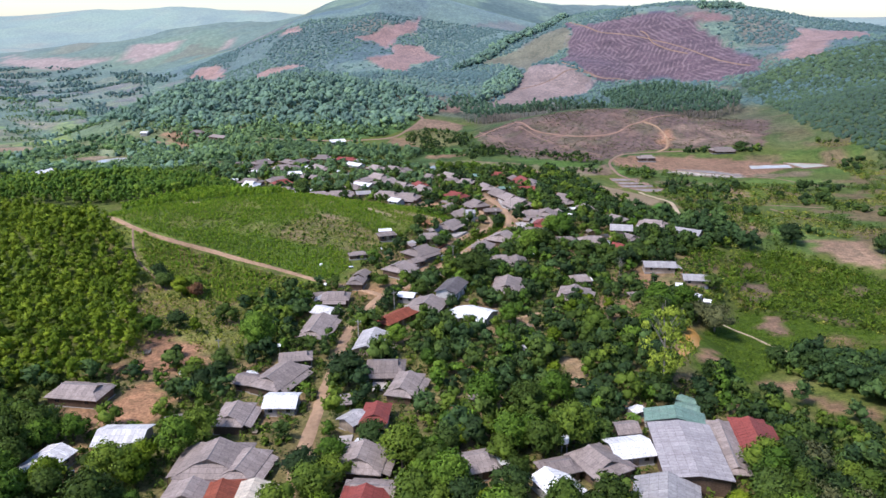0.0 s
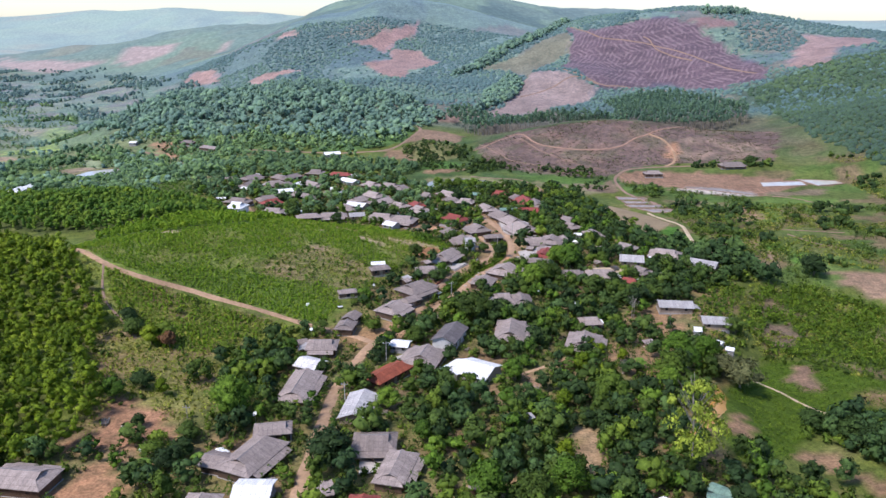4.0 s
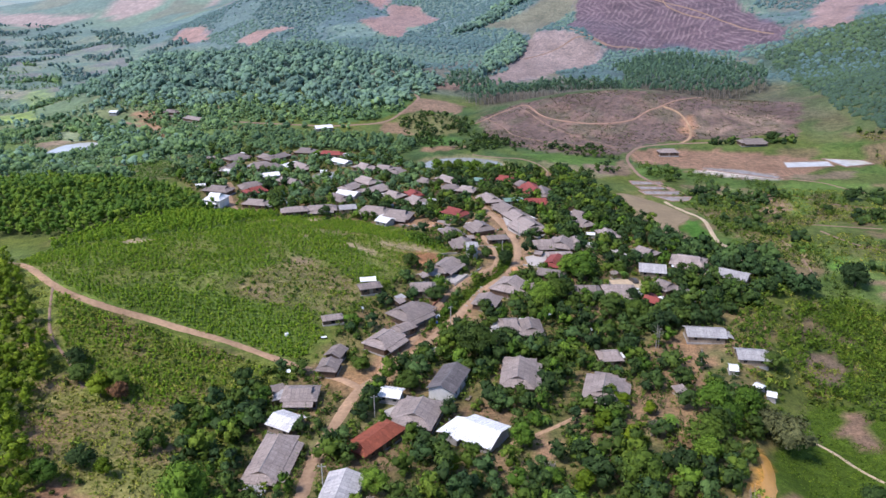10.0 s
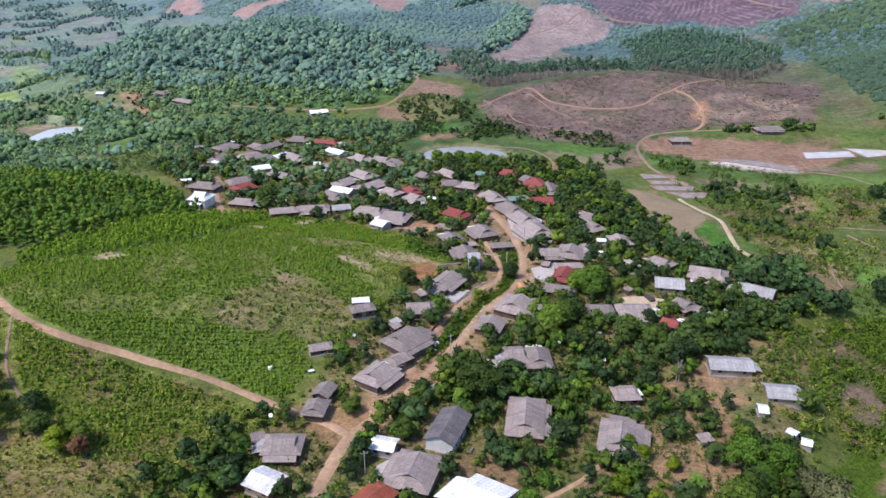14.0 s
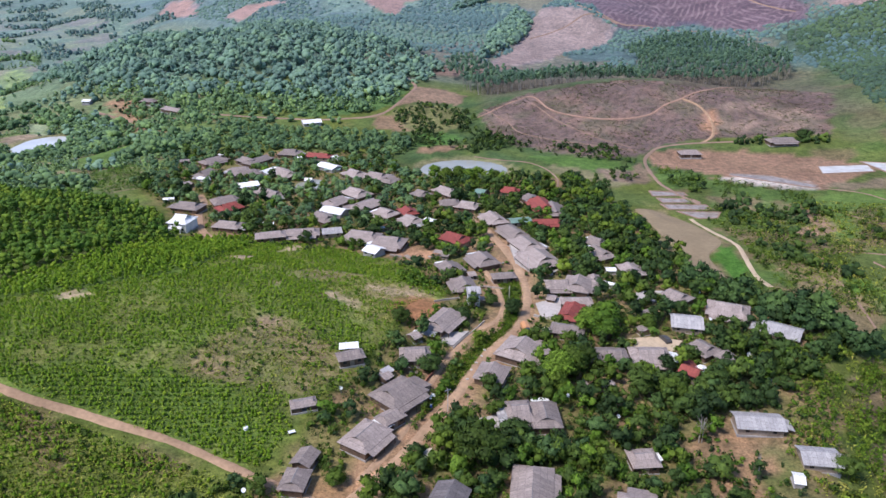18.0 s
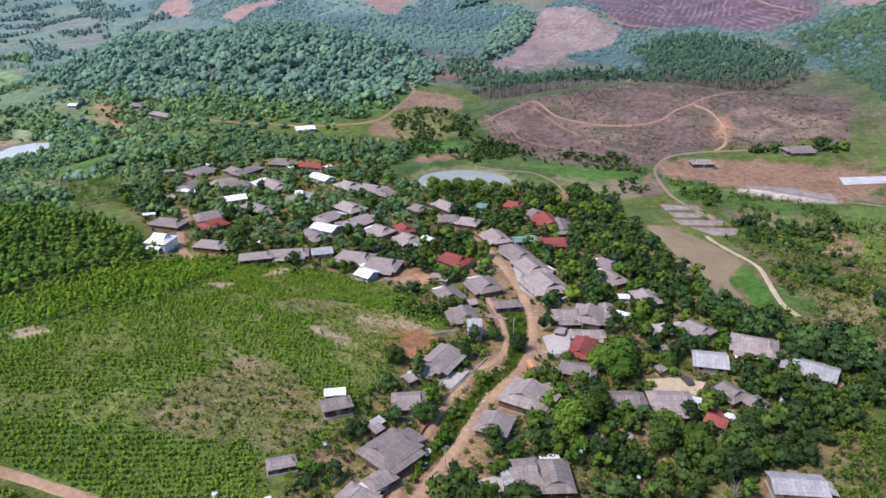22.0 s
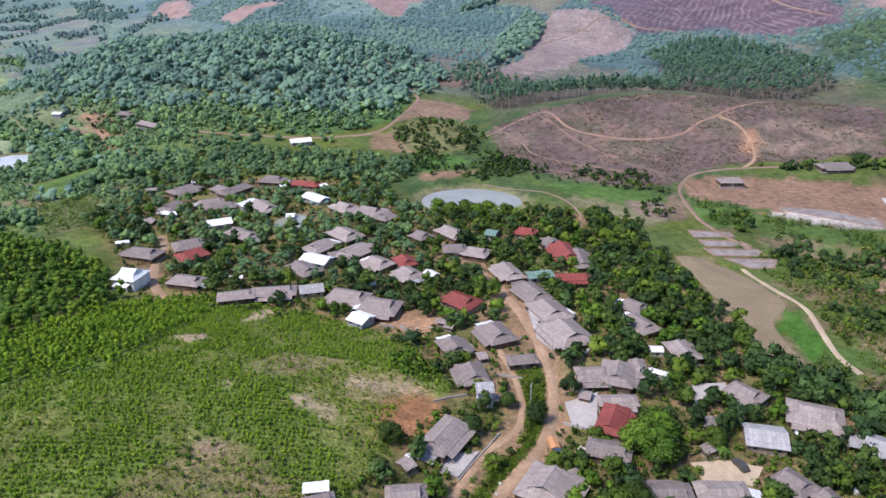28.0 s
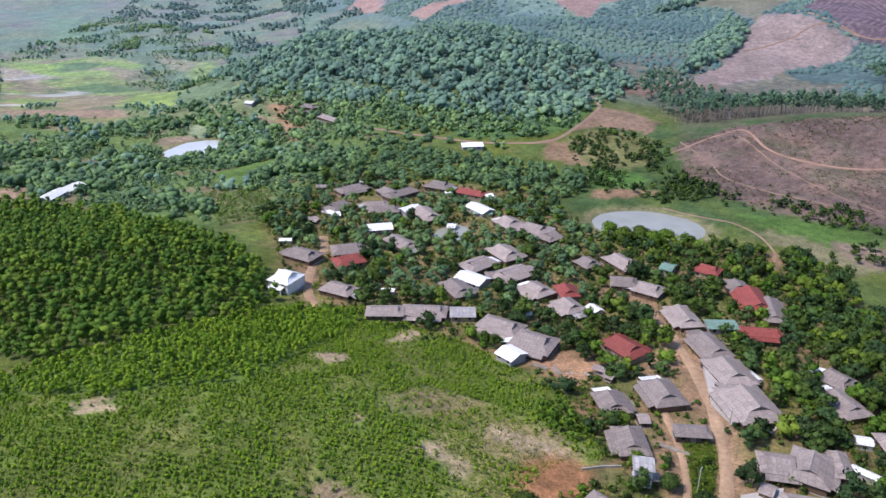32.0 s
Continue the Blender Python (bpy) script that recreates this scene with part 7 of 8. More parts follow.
hut_hedge = [(120, 546), (150, 550), (200, 556), (200, 546), (150, 540)]
stand("valley_clumps", np.concatenate([clumped(WEST, 5.0, 27, 0.8, 0.45, (RICE_B, GRASS_L, MUD_L, SOIL_L, GARDEN_L) + OPEN_WEST), clumped(VALLEY_TREES, 7.0, 41, 2.3, 0.75, (RICE_A, RICE_B, RICE_C, RICE_D, RICE_E, GRASS_L, MUD_L) + OPEN_WEST)]), sparse, L_MID, "dense clumps of trees in the broad valley", "trees", (0.7, 1.25))
stand("west_scrub", np.concatenate([clumped(WEST, 3.4, 17, 2.2, 0.1, (GRASS_L, MUD_L, SOIL_L, GARDEN_L) + OPEN_WEST), clumped(VALLEY_TREES, 6, 23, 1.1, 0.3, OPEN_WEST + (RICE_A, RICE_B, RICE_D, GRASS_L, MUD_L, GARDEN_L))]), low, L_VINE, "light green scrub and young bamboo round the far fields", "shrubs", (0.8, 1.9))
stand("garden_rows", rows_of(GARDEN_L, 1.6, 3.2, 62, lambda x, y: 0.85 + 0 * x), tiny, L_FRESH, "rows of staked climbing plants in a garden", "crop", (1.0, 1.7))
stand("hill_stubble", rows_of(BROWN_HILL, 2.0, 3.3, 100, lambda x, y: 0.25 + 0.45 * step(-0.4, 0.6, wave(x, y, 17, 1.3))), grass, L_STUBBLE, "stumps and weeds in rows on the cleared brown hill", "weeds", (0.7, 1.9))
stand("hill_foot_scrub", np.concatenate([scatter([(-286, 640), (-251, 676), (-195, 664), (-137, 660), (-72, 655), (-66, 622), (-110, 612), (-170, 600), (-230, 600)], 3.6, 1, 1, 0.75)]), low, L_MID, "green scrub on the lower slope of the wooded hill", "shrubs", (0.8, 1.9))
stand("field_trees", np.concatenate([clumped(SIDE_VALLEY, 5, 17, 1.7, 0.62), scatter(hut_hedge, 4.2, 1, 1), scatter([(90, 480), (106, 486), (112, 470), (98, 455)], 5, 1, 1, 0.6), clumped([(102, 417), (107, 439), (122, 448), (131, 425), (133, 384), (119, 400)], 4.2, 9, 0.4, -0.2)]), sparse, L_DARK, "dark trees and hedges between the small fields", "trees", (0.4, 0.95))
stand("slope_plantation", scatter([(262, 520), (300, 470), (420, 480), (560, 800), (437, 893), (334, 882), (280, 860), (266, 700), (250, 610)], 3.9, 1, 1, 0.97), blob, L_SIDE, "young plantation woods on the side slope", "trees", (0.75, 1.05), -1.5, lambda x, y: plots(x, y, 60))

# plantations in plots of different age on the mountain slopes
fx, fy = np.meshgrid(np.arange(-640, 660, 5.0), np.arange(735, 1360, 5.4))
fx, fy = (fx + rng.uniform(-3, 3, fx.shape)).ravel(), (fy + rng.uniform(-3, 3, fy.shape)).ravel()
age = plots(fx, fy, 110)
on_slope = (height(fx, fy) > 3) & free(fx, fy, 2, 1) & (rng.uniform(size=fx.shape) < np.where(age > 0.8, 0.12, np.where(age > 0.6, 0.8, 0.97))) & ~((fx > -30) & (fx < 262) & (fy < 760))
for poly in (PURPLE, PURPLE_TOP, CLEARED, PALE_SLOPE, PINK_A, PINK_B, PINK_C, PINK_F, PINK_G, PINK_H, CLEARED_LOW, HILLWOOD, TALLWOOD_B, RICE_A, RICE_C, RICE_D, RICE_E):
    on_slope &= ~inside(fx + 5 * wave(fx, fy, 21, 2.7), fy + 5 * wave(fx, fy, 23, 5.1), poly)
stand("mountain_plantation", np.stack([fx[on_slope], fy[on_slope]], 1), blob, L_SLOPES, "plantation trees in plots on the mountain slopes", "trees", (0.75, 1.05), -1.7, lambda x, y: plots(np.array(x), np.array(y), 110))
stand("field_weeds", np.concatenate([clumped(SIDE_VALLEY, 2.7, 23, 2.9, -0.1), clumped([(84, 232), (104, 222), (126, 212), (150, 268), (128, 300), (109, 302), (86, 262)], 1.9, 11, 1.4, 0.0), clumped([(62, 236), (78, 236), (92, 262), (104, 300), (90, 292), (76, 262)], 1.9, 9, 0.5, -0.2)]), grass, L_BRUSH, "dry weeds and rough grass on the small fields", "grass", (0.8, 2.2))
stand("field_bushes", np.concatenate([clumped(SIDE_VALLEY, 3, 13, 4.1, 0.3), clumped([(76, 330), (100, 310), (130, 300), (140, 340), (120, 440), (100, 470), (90, 440), (100, 400)], 2.6, 9, 2.6, 0.1), clumped(BANK_GREEN, 2.4, 8, 0.9, 0.0)]), tiny, L_VILLAGE, "weeds and bushes on the field banks", "bushes", (0.9, 2.0))


# ---- yards, wet paddies and small things ----
def yard(poly, label, mat=M_CONCRETE):
    top = max(float(height(*p)) for p in poly) + 0.12
    area = sum(ax * by - bx * ay for (ax, ay), (bx, by) in zip(poly, poly[1:] + poly[:1]))
    outline = [(px, py, top) for px, py in (poly if area > 0 else poly[::-1])]
    return tagged(new("yard", mesh_from("yard", *slab(outline, 1.6), mat)), label, "yard", "", "structure")


yard(YARD_D, "pale beaten earth yard between the long roofs", M_SAND)
for poly in (YARD_I, YARD_A, YARD_B, YARD_C, YARD_E, YARD_F, YARD_G, YARD_J, YARD_K):
    yard(poly, "pale concrete drying yard beside a house")

M_SHALLOW, nt, b0 = nodes_of("shallow_muddy_water", 0.12, 0.5)
wc = noise_node(nt, 6, 5, "World")
nt.links.new(ramp(nt, wc.outputs["Fac"], [(0.35, (0.50, 0.44, 0.37)), (0.65, (0.66, 0.62, 0.56))]), b0.inputs["Base Color"])


M_TERRACE, nt, b0 = nodes_of("wet_terrace_mud", 0.25, 0.4)
wc = noise_node(nt, 3, 5, "World")
nt.links.new(ramp(nt, wc.outputs["Fac"], [(0.35, (0.24, 0.18, 0.135)), (0.65, (0.37, 0.31, 0.26))]), b0.inputs["Base Color"])


def paddy(poly, label, mat=M_SHALLOW):
    """A flooded plot with an earth bund round it."""
    area = sum(ax * by - bx * ay for (ax, ay), (bx, by) in zip(poly, poly[1:] + poly[:1]))
    poly = poly if area > 0 else poly[::-1]
    cx, cy = sum(p[0] for p in poly) / len(poly), sum(p[1] for p in poly) / len(poly)
    level = max(float(height(*p)) for p in poly + [(cx, cy)]) + 0.06
    ob = thing("paddy", pose(cx, cy, level), label, "paddy", "flooded paddies")
    local = [(px - cx, py - cy, 0.0) for px, py in poly]
    part("water", mesh_from("water", *slab(local, 0.9), mat), ob)
    for (ax, ay, _), (bx, by, _) in zip(local, local[1:] + local[:1]):
        d = Vector((bx - ax, by - ay))
        n = Vector((-d.y, d.x)).normalized() * 0.6
        v = [(ax - n.x, ay - n.y, -1.0), (bx - n.x, by - n.y, -1.0), (bx + n.x, by + n.y, -1.0), (ax + n.x, ay + n.y, -1.0),
             (ax - n.x * 0.5, ay - n.y * 0.5, 0.22), (bx - n.x * 0.5, by - n.y * 0.5, 0.22), (bx + n.x * 0.5, by + n.y * 0.5, 0.25), (ax + n.x * 0.5, ay + n.y * 0.5, 0.25)]
        part("bund", mesh_from("bund", v, [(4, 5, 6, 7), (0, 1, 5, 4), (1, 2, 6, 5), (2, 3, 7, 6), (3, 0, 4, 7)], M_TRAIL), ob)


for poly in (TERRACE_A, TERRACE_B, TERRACE_C, TERRACE_D):
    paddy(poly, "grey flooded terrace with earth bunds", M_TERRACE)
paddy(WET_E, "half-drained muddy paddy with earth bunds", M_TERRACE)
for poly in (WET_C, WET_D):
    paddy(poly, "bright flooded paddy with earth bunds")


# ---- small things ----
def ground_at(x, y):
    return float(height(x, y))


def tube(p0, p1, r, n=8):
    """A round bar between two points."""
    p0, p1 = Vector(p0), Vector(p1)
    d = (p1 - p0).normalized()
    a = d.orthogonal().normalized()
    b = d.cross(a)
    ring = [a * math.cos(6.2832 * i / n) * r + b * math.sin(6.2832 * i / n) * r for i in range(n)]
    v = [p0 + q for q in ring] + [p1 + q for q in ring]
    return v, [(i, (i + 1) % n, n + (i + 1) % n, n + i) for i in range(n)] + [tuple(range(n - 1, -1, -1)), tuple(range(n, 2 * n))]


def wheels(ob, spots, r, w):
    tyre, rim = mesh_from("tyre", *tube((-w / 2, 0, 0), (w / 2, 0, 0), r, 16), M_TYRE), mesh_from("rim", *tube((-w / 2 - 0.01, 0, 0), (w / 2 + 0.01, 0, 0), r * 0.55, 12), M_STEEL)
    for u, v in spots:
        wheel = part("wheel", tyre, ob)
        wheel.location = (u, v, r)
        part("rim", rim, wheel, "steel rim")


def truck(x, y, turn):
    """A small lorry: its nose points along -y before turning."""
    ob = thing("truck", pose(x, y, ground_at(x, y) + 0.2, 0, 0, turn), "small lorry with tan load cover and dark blue cab", "truck")
    part("chassis", mesh_from("chassis", *box(-0.8, -2.7, 0.45, 0.8, 2.8, 0.7), M_TYRE), ob)
    cab = [(-0.95, -2.75, 0.55), (0.95, -2.75, 0.55), (0.95, -1.15, 0.55), (-0.95, -1.15, 0.55), (-0.95, -2.75, 1.35), (0.95, -2.75, 1.35), (0.88, -2.3, 2.2), (-0.88, -2.3, 2.2), (0.88, -1.2, 2.25), (-0.88, -1.2, 2.25)]
    part("cab", mesh_from("cab", cab, [(3, 2, 1, 0), (0, 1, 5, 4), (4, 5, 6, 7), (7, 6, 8, 9), (1, 2, 8, 6, 5), (3, 0, 4, 7, 9), (2, 3, 9, 8)], M_NAVY), ob, "dark blue cab")
    screen = [(-0.78, -2.70, 1.46), (0.78, -2.70, 1.46), (0.74, -2.36, 2.1), (-0.74, -2.36, 2.1)]
    part("windscreen", mesh_from("windscreen", *slab([(a, b - 0.03, c + 0.02) for a, b, c in screen], 0.03), M_GLASS), ob, "dark windscreen")
    part("bumper", mesh_from("bumper", *box(-0.98, -2.88, 0.45, 0.98, -2.76, 0.75), M_STEEL), ob)
    for u in (-0.68, 0.68):
        part("headlight", mesh_from("headlight", *tube((u, -2.82, 0.98), (u, -2.74, 0.98), 0.13), M_TANK), ob)
    part("bed_floor", mesh_from("bed_floor", *box(-1.05, -1.0, 0.7, 1.05, 2.9, 0.85), M_WOOD), ob)
    load = [(-1.05, -1.0, 0.85), (1.05, -1.0, 0.85), (1.05, 2.9, 0.85), (-1.05, 2.9, 0.85), (-1.0, -0.98, 2.1), (1.0, -0.98, 2.1), (1.0, 2.88, 2.1), (-1.0, 2.88, 2.1), (0, -0.9, 2.5), (0, 2.8, 2.5)]
    part("load_cover", mesh_from("load_cover", load, [(0, 1, 5, 8, 4), (1, 2, 6, 5), (2, 3, 7, 9, 6), (3, 0, 4, 7), (4, 8, 9, 7), (8, 5, 6, 9)], M_TRUCK), ob, "tan orange load cover")
    wheels(ob, [(-0.85, -2.0), (0.85, -2.0), (-0.85, 1.6), (0.85, 1.6)], 0.42, 0.28)


def car(x, y, turn):
    ob = thing("car", pose(x, y, ground_at(x, y) + 0.12, 0, 0, turn), "dark grey car parked on the concrete yard", "car")
    w = 0.85
    side = [(-2.1, 0.35), (2.1, 0.35), (2.15, 0.85), (1.1, 1.0), (0.55, 1.5), (-1.3, 1.52), (-2.05, 1.0), (-2.15, 0.8)]
    n = len(side)
    v = [(k * w * (0.86 if z > 1.2 else 1), yy, z) for k in (-1, 1) for yy, z in side]
    part("body", mesh_from("body", v, [tuple(range(n)), tuple(range(2 * n - 1, n - 1, -1))] + [(i, i + n, (i + 1) % n + n, (i + 1) % n) for i in range(n)], M_CAR), ob)
    part("windscreen", mesh_from("windscreen", *slab([(-0.66, 1.06, 1.06), (0.66, 1.06, 1.06), (0.6, 0.62, 1.48), (-0.6, 0.62, 1.48)], 0.03), M_GLASS), ob)
    wheels(ob, [(-0.8, -1.3), (0.8, -1.3), (-0.8, 1.3), (0.8, 1.3)], 0.32, 0.2)


def tank(x, y, r=0.65, h=1.3, lift=0.0):
    ob = thing("water_tank", pose(x, y, ground_at(x, y) + lift), "white plastic water tank beside a house", "tank", "water tanks")
    n = 14
    prof = ((0.96, 0.0), (1.0, 0.1), (1.0, 0.8), (0.82, 0.94), (0.3, 1.0))
    v = [(r * k * math.cos(6.2832 * i / n), r * k * math.sin(6.2832 * i / n), h * z) for k, z in prof for i in range(n)]
    f = [(j * n + i, j * n + (i + 1) % n, (j + 1) * n + (i + 1) % n, (j + 1) * n + i) for j in range(len(prof) - 1) for i in range(n)] + [tuple(range((len(prof) - 1) * n, len(prof) * n)), tuple(range(n - 1, -1, -1))]
    part("tank_body", mesh_from("tank_body", v, f, M_TANK, False), ob)
    part("lid", mesh_from("lid", *tube((0, 0, h), (0, 0, h + 0.08), r * 0.28, 10), M_STEEL), ob)
    if lift:
        for a, b in ((-0.5, -0.5), (0.5, -0.5), (0.5, 0.5), (-0.5, 0.5)):
            part("leg", mesh_from("leg", *tube((a, b, -lift - 0.3), (a * 0.9, b * 0.9, 0), 0.07, 6), M_STEEL), ob)
        part("platform", mesh_from("platform", *box(-0.75, -0.75, -0.12, 0.75, 0.75, -0.004), M_WOOD), ob)


def dish(x, y, up, turn):
    """A satellite dish on its mast."""
    ob = thing("satellite_dish", pose(x, y, ground_at(x, y), 0, 0, turn), "pale satellite dish on a thin mast", "satellite dish", "satellite dishes")
    part("mast", mesh_from("mast", *tube((0, 0, -0.2), (0, 0, up), 0.05, 6), M_STEEL), ob)
    n = 14
    v = [(0, 0, 0)] + [(r * math.cos(6.2832 * i / n), r * math.sin(6.2832 * i / n), z) for r, z in ((0.3, 0.05), (0.52, 0.15)) for i in range(n)]
    f = [(0, 1 + i, 1 + (i + 1) % n) for i in range(n)] + [(1 + i, 1 + n + i, 1 + n + (i + 1) % n, 1 + (i + 1) % n) for i in range(n)]
    v2 = [(a, b, c - 0.03) for a, b, c in v]
    bowl = part("bowl", mesh_from("bowl", v + v2, f + [tuple(i + len(v) for i in q[::-1]) for q in f], M_TANK), ob)
    bowl.location, bowl.rotation_euler = (0, 0, up), (radians(42), 0, 0)
    part("feed_arm", mesh_from("feed_arm", *tube((0, -0.5, 0.14), (0, 0, 0.5), 0.02, 5), M_STEEL), bowl)


def board(x, y, turn, length, width, mat, label, name="sheet_panel"):
    z = max(ground_at(x + u, y + v) for u in (-0.8, 0.8) for v in (-0.8, 0.8)) + 0.35
    ob = thing(name, pose(x, y, z, 0, 3, turn), label, "panel")
    part("panel", mesh_from("panel", *box(-length / 2, -width / 2, 0, length / 2, width / 2, 0.06), mat), ob)
    for u in (-length / 2 + 0.15, length / 2 - 0.15):
        part("bearer", mesh_from("bearer", *box(u - 0.06, -width / 2, -0.75, u + 0.06, width / 2, -0.004), M_WOOD), ob)


def shelter(x, y, turn, length, width, high, mat, label):
    """A small open roof on four posts with a plank floor."""
    low = min(ground_at(x + u, y + v) for u in (-1.5, 1.5) for v in (-1.5, 1.5))
    base = ground_at(x, y)
    ob = thing("shelter", pose(x, y, base, 0, 0, turn), label, "shelter", "open shelters")
    l, w = length / 2, width / 2
    poly = [(-l, -w, high), (l, -w, high), (l, w, high + 0.45), (-l, w, high + 0.45)]
    slope = part("roof", mesh_from("roof", *slab(poly, 0.06), mat), ob)
    sheets(slope, poly, 0, 0.9, mat, x)
    for u in (-l + 0.3, l - 0.3):
        for v in (-w + 0.25, w - 0.25):
            part("post", mesh_from("post", *tube((u, v, low - base - 0.3), (u, v, high + 0.4 * (v > 0)), 0.07, 6), M_WOOD), ob)
    part("floor_deck", mesh_from("floor_deck", *box(-l + 0.3, -w + 0.3, 0.25, l - 0.3, w - 0.3, 0.37), M_WOODPALE), ob)
    FOOT.append((x, y, math.cos(radians(turn)), math.sin(radians(turn)), l, w))


def hut(x, y, turn):
    """The narrow white two-storey hut beside the road."""
    base = ground_at(x, y)
    ob = thing("hut", pose(x, y, base, 0, 0, turn), "narrow white plastered two-storey hut with a grey sheet roof", "hut")
    l, w, h, t = 1.9, 1.5, 4.6, 0.15
    part("wall", mesh_from("wall", *joined([box(-l, -w, -0.8, -0.45, -w + t, h), box(0.45, -w, -0.8, l, -w + t, h), box(-0.45, -w, 2.1, 0.45, -w + t, h), box(-l, w - t, -0.8, l, w, h), box(-l, -w + t, -0.8, -l + t, w - t, h), box(l - t, -w + t, -0.8, l, w - t, h)]), M_PLASTER), ob)
    part("door", mesh_from("door", *box(-0.45, -w + 0.04, 0, 0.45, -w + 0.1, 2.1), M_WOODPALE), ob)
    part("window", mesh_from("window", *box(-0.5, -w - 0.03, 2.9, 0.5, -w + 0.06, 3.8), M_GLASS), ob)
    poly = [(-l - 0.4, -w - 0.5, h + 0.15), (l + 0.4, -w - 0.5, h + 0.15), (l + 0.4, w + 0.4, h + 0.85), (-l - 0.4, w + 0.4, h + 0.85)]
    slope = part("roof", mesh_from("roof", *slab(poly, 0.1), M_ZINC), ob)
    sheets(slope, poly, 0, 0.9, M_ZINC, 3)
    part("annex_roof", mesh_from("annex_roof", *slab([(l, -w, 2.2), (l + 1.8, -w, 1.9), (l + 1.8, w, 1.9), (l, w, 2.2)], 0.07), M_GREY), ob)
    for v in (-w + 0.2, w - 0.2):
        part("annex_post", mesh_from("annex_post", *tube((l + 1.6, v, -0.8), (l + 1.6, v, 1.88), 0.06, 6), M_WOOD), ob)


def lumber(x, y, turn, length, count, label):
    ob = thing("lumber_pile", pose(x, y, ground_at(x, y), 0, 0, turn), label, "lumber", "lumber piles")
    for i in range(count):
        row, col = divmod(i, 5)
        u = (col - 2) * 0.3 + 0.08 * math.sin(i * 5.1)
        z = 0.12 + 0.22 * row
        k = 0.3 * math.sin(i * 3.7)
        part("plank", mesh_from("plank", *tube((u, -length / 2 + k, z), (u + 0.12 * math.sin(i * 2.3), length / 2 + k, z + 0.02), 0.11, 6), (M_WOODPALE, M_DEADWOOD)[i % 2]), ob)


def low_wall(pts, high, mat, label):
    """A retaining or yard wall of separate lengths."""
    ob = thing("yard_wall", pose(*pts[0], ground_at(*pts[0])), label, "wall", "yard walls")
    z0 = ground_at(*pts[0])
    for (ax, ay), (bx, by) in zip(pts, pts[1:]):
        d = Vector((bx - ax, by - ay))
        n = max(1, round(d.length / 2.4))
        side = Vector((-d.y, d.x)).normalized() * 0.11
        for i in range(n):
            p, q = Vector((ax, ay)) + d * (i / n), Vector((ax, ay)) + d * ((i + 0.985) / n)
            za, zb = ground_at(*p) - z0, ground_at(*q) - z0
            v = [(r.x + k * side.x - pts[0][0], r.y + k * side.y - pts[0][1], z) for z_low in (True, False) for r, z, k in ((p, za - 0.8 if z_low else za + high, 1), (p, za - 0.8 if z_low else za + high, -1), (q, zb - 0.8 if z_low else zb + high, -1), (q, zb - 0.8 if z_low else zb + high, 1))]
            part("wall_length", mesh_from("wall_length", v, [(0, 1, 2, 3)[::-1], (4, 5, 6, 7), (0, 1, 5, 4), (1, 2, 6, 5), (2, 3, 7, 6), (3, 0, 4, 7)], mat), ob)


def power_pole(x, y, high, turn):
    ob = thing("utility_pole", pose(x, y, ground_at(x, y), 0, 0, turn), "thin pale concrete utility pole beside the road", "pole", "utility poles")
    part("shaft", mesh_from("shaft", *tube((0, 0, -0.5), (0, 0, high), 0.11, 8), M_STONE), ob)
    part("crossarm", mesh_from("crossarm", *box(-0.8, -0.05, high - 0.6, 0.8, 0.05, high - 0.48), M_STEEL), ob)
    for u in (-0.7, 0.0, 0.7):
        part("insulator", mesh_from("insulator", *tube((u, 0, high - 0.48), (u, 0, high - 0.3), 0.05, 6), M_TANK), ob)


def banana(x, y, size):
    """A banana clump: thick stems and long arching leaves."""
    ob = thing("banana_clump", pose(x, y, ground_at(x, y), 0, 0, x * 31 % 360), "banana clump with long arching torn leaves", "banana plant", "banana clumps")
    ob.scale = (size * 0.72, size * 0.72, size * 0.72)
    for s in range(3):
        sx, sy = 0.7 * math.cos(s * 2.2), 0.7 * math.sin(s * 2.2)
        h = 2.0 + 0.5 * s
        part("stem", mesh_from("stem", *tube((sx, sy, -0.3), (sx * 1.1, sy * 1.1, h), 0.14, 7), M_BANANA), ob)
        for i in range(8):
            t = i * 0.785 + s
            c, n = Vector((math.cos(t), math.sin(t), 0)), Vector((-math.sin(t), math.cos(t), 0))
            v, f = [], []
            for k in range(6):
                u = k / 5
                p = Vector((sx * 1.1, sy * 1.1, h)) + c * (2.3 * u) + Vector((0, 0, 1.5 * u - 2.1 * u * u))
                w = 0.34 * math.sin(3.1416 * min(1, 0.12 + 0.88 * u)) + 0.03
                v += [p - n * w - Vector((0, 0, 0.1)), p, p + n * w - Vector((0, 0, 0.1))]
                if k:
                    b0 = 3 * k
                    f += [(b0 - 3, b0 - 2, b0 + 1, b0), (b0 - 2, b0 - 1, b0 + 2, b0 + 1)]
            part("leaf", mesh_from("leaf", v, f, M_BANANA, True), ob)


def dead_tree(x, y, tall):
    ob = thing("bare_tree", pose(x, y, ground_at(x, y)), "bare pale grey tree with thin branching limbs", "tree")
    chunks = []
    for _ in range(3):
        v, f = trunk(tall * rng.uniform(0.8, 1.0), 0.12, 7, tall * 0.22, 5)
        v[:, :2] += rng.normal(size=2) * 0.5
        chunks.append((v.tolist(), f.tolist()))
    part("bare_crown", mesh_from("bare_crown", *joined(chunks), M_DEADWOOD), ob)


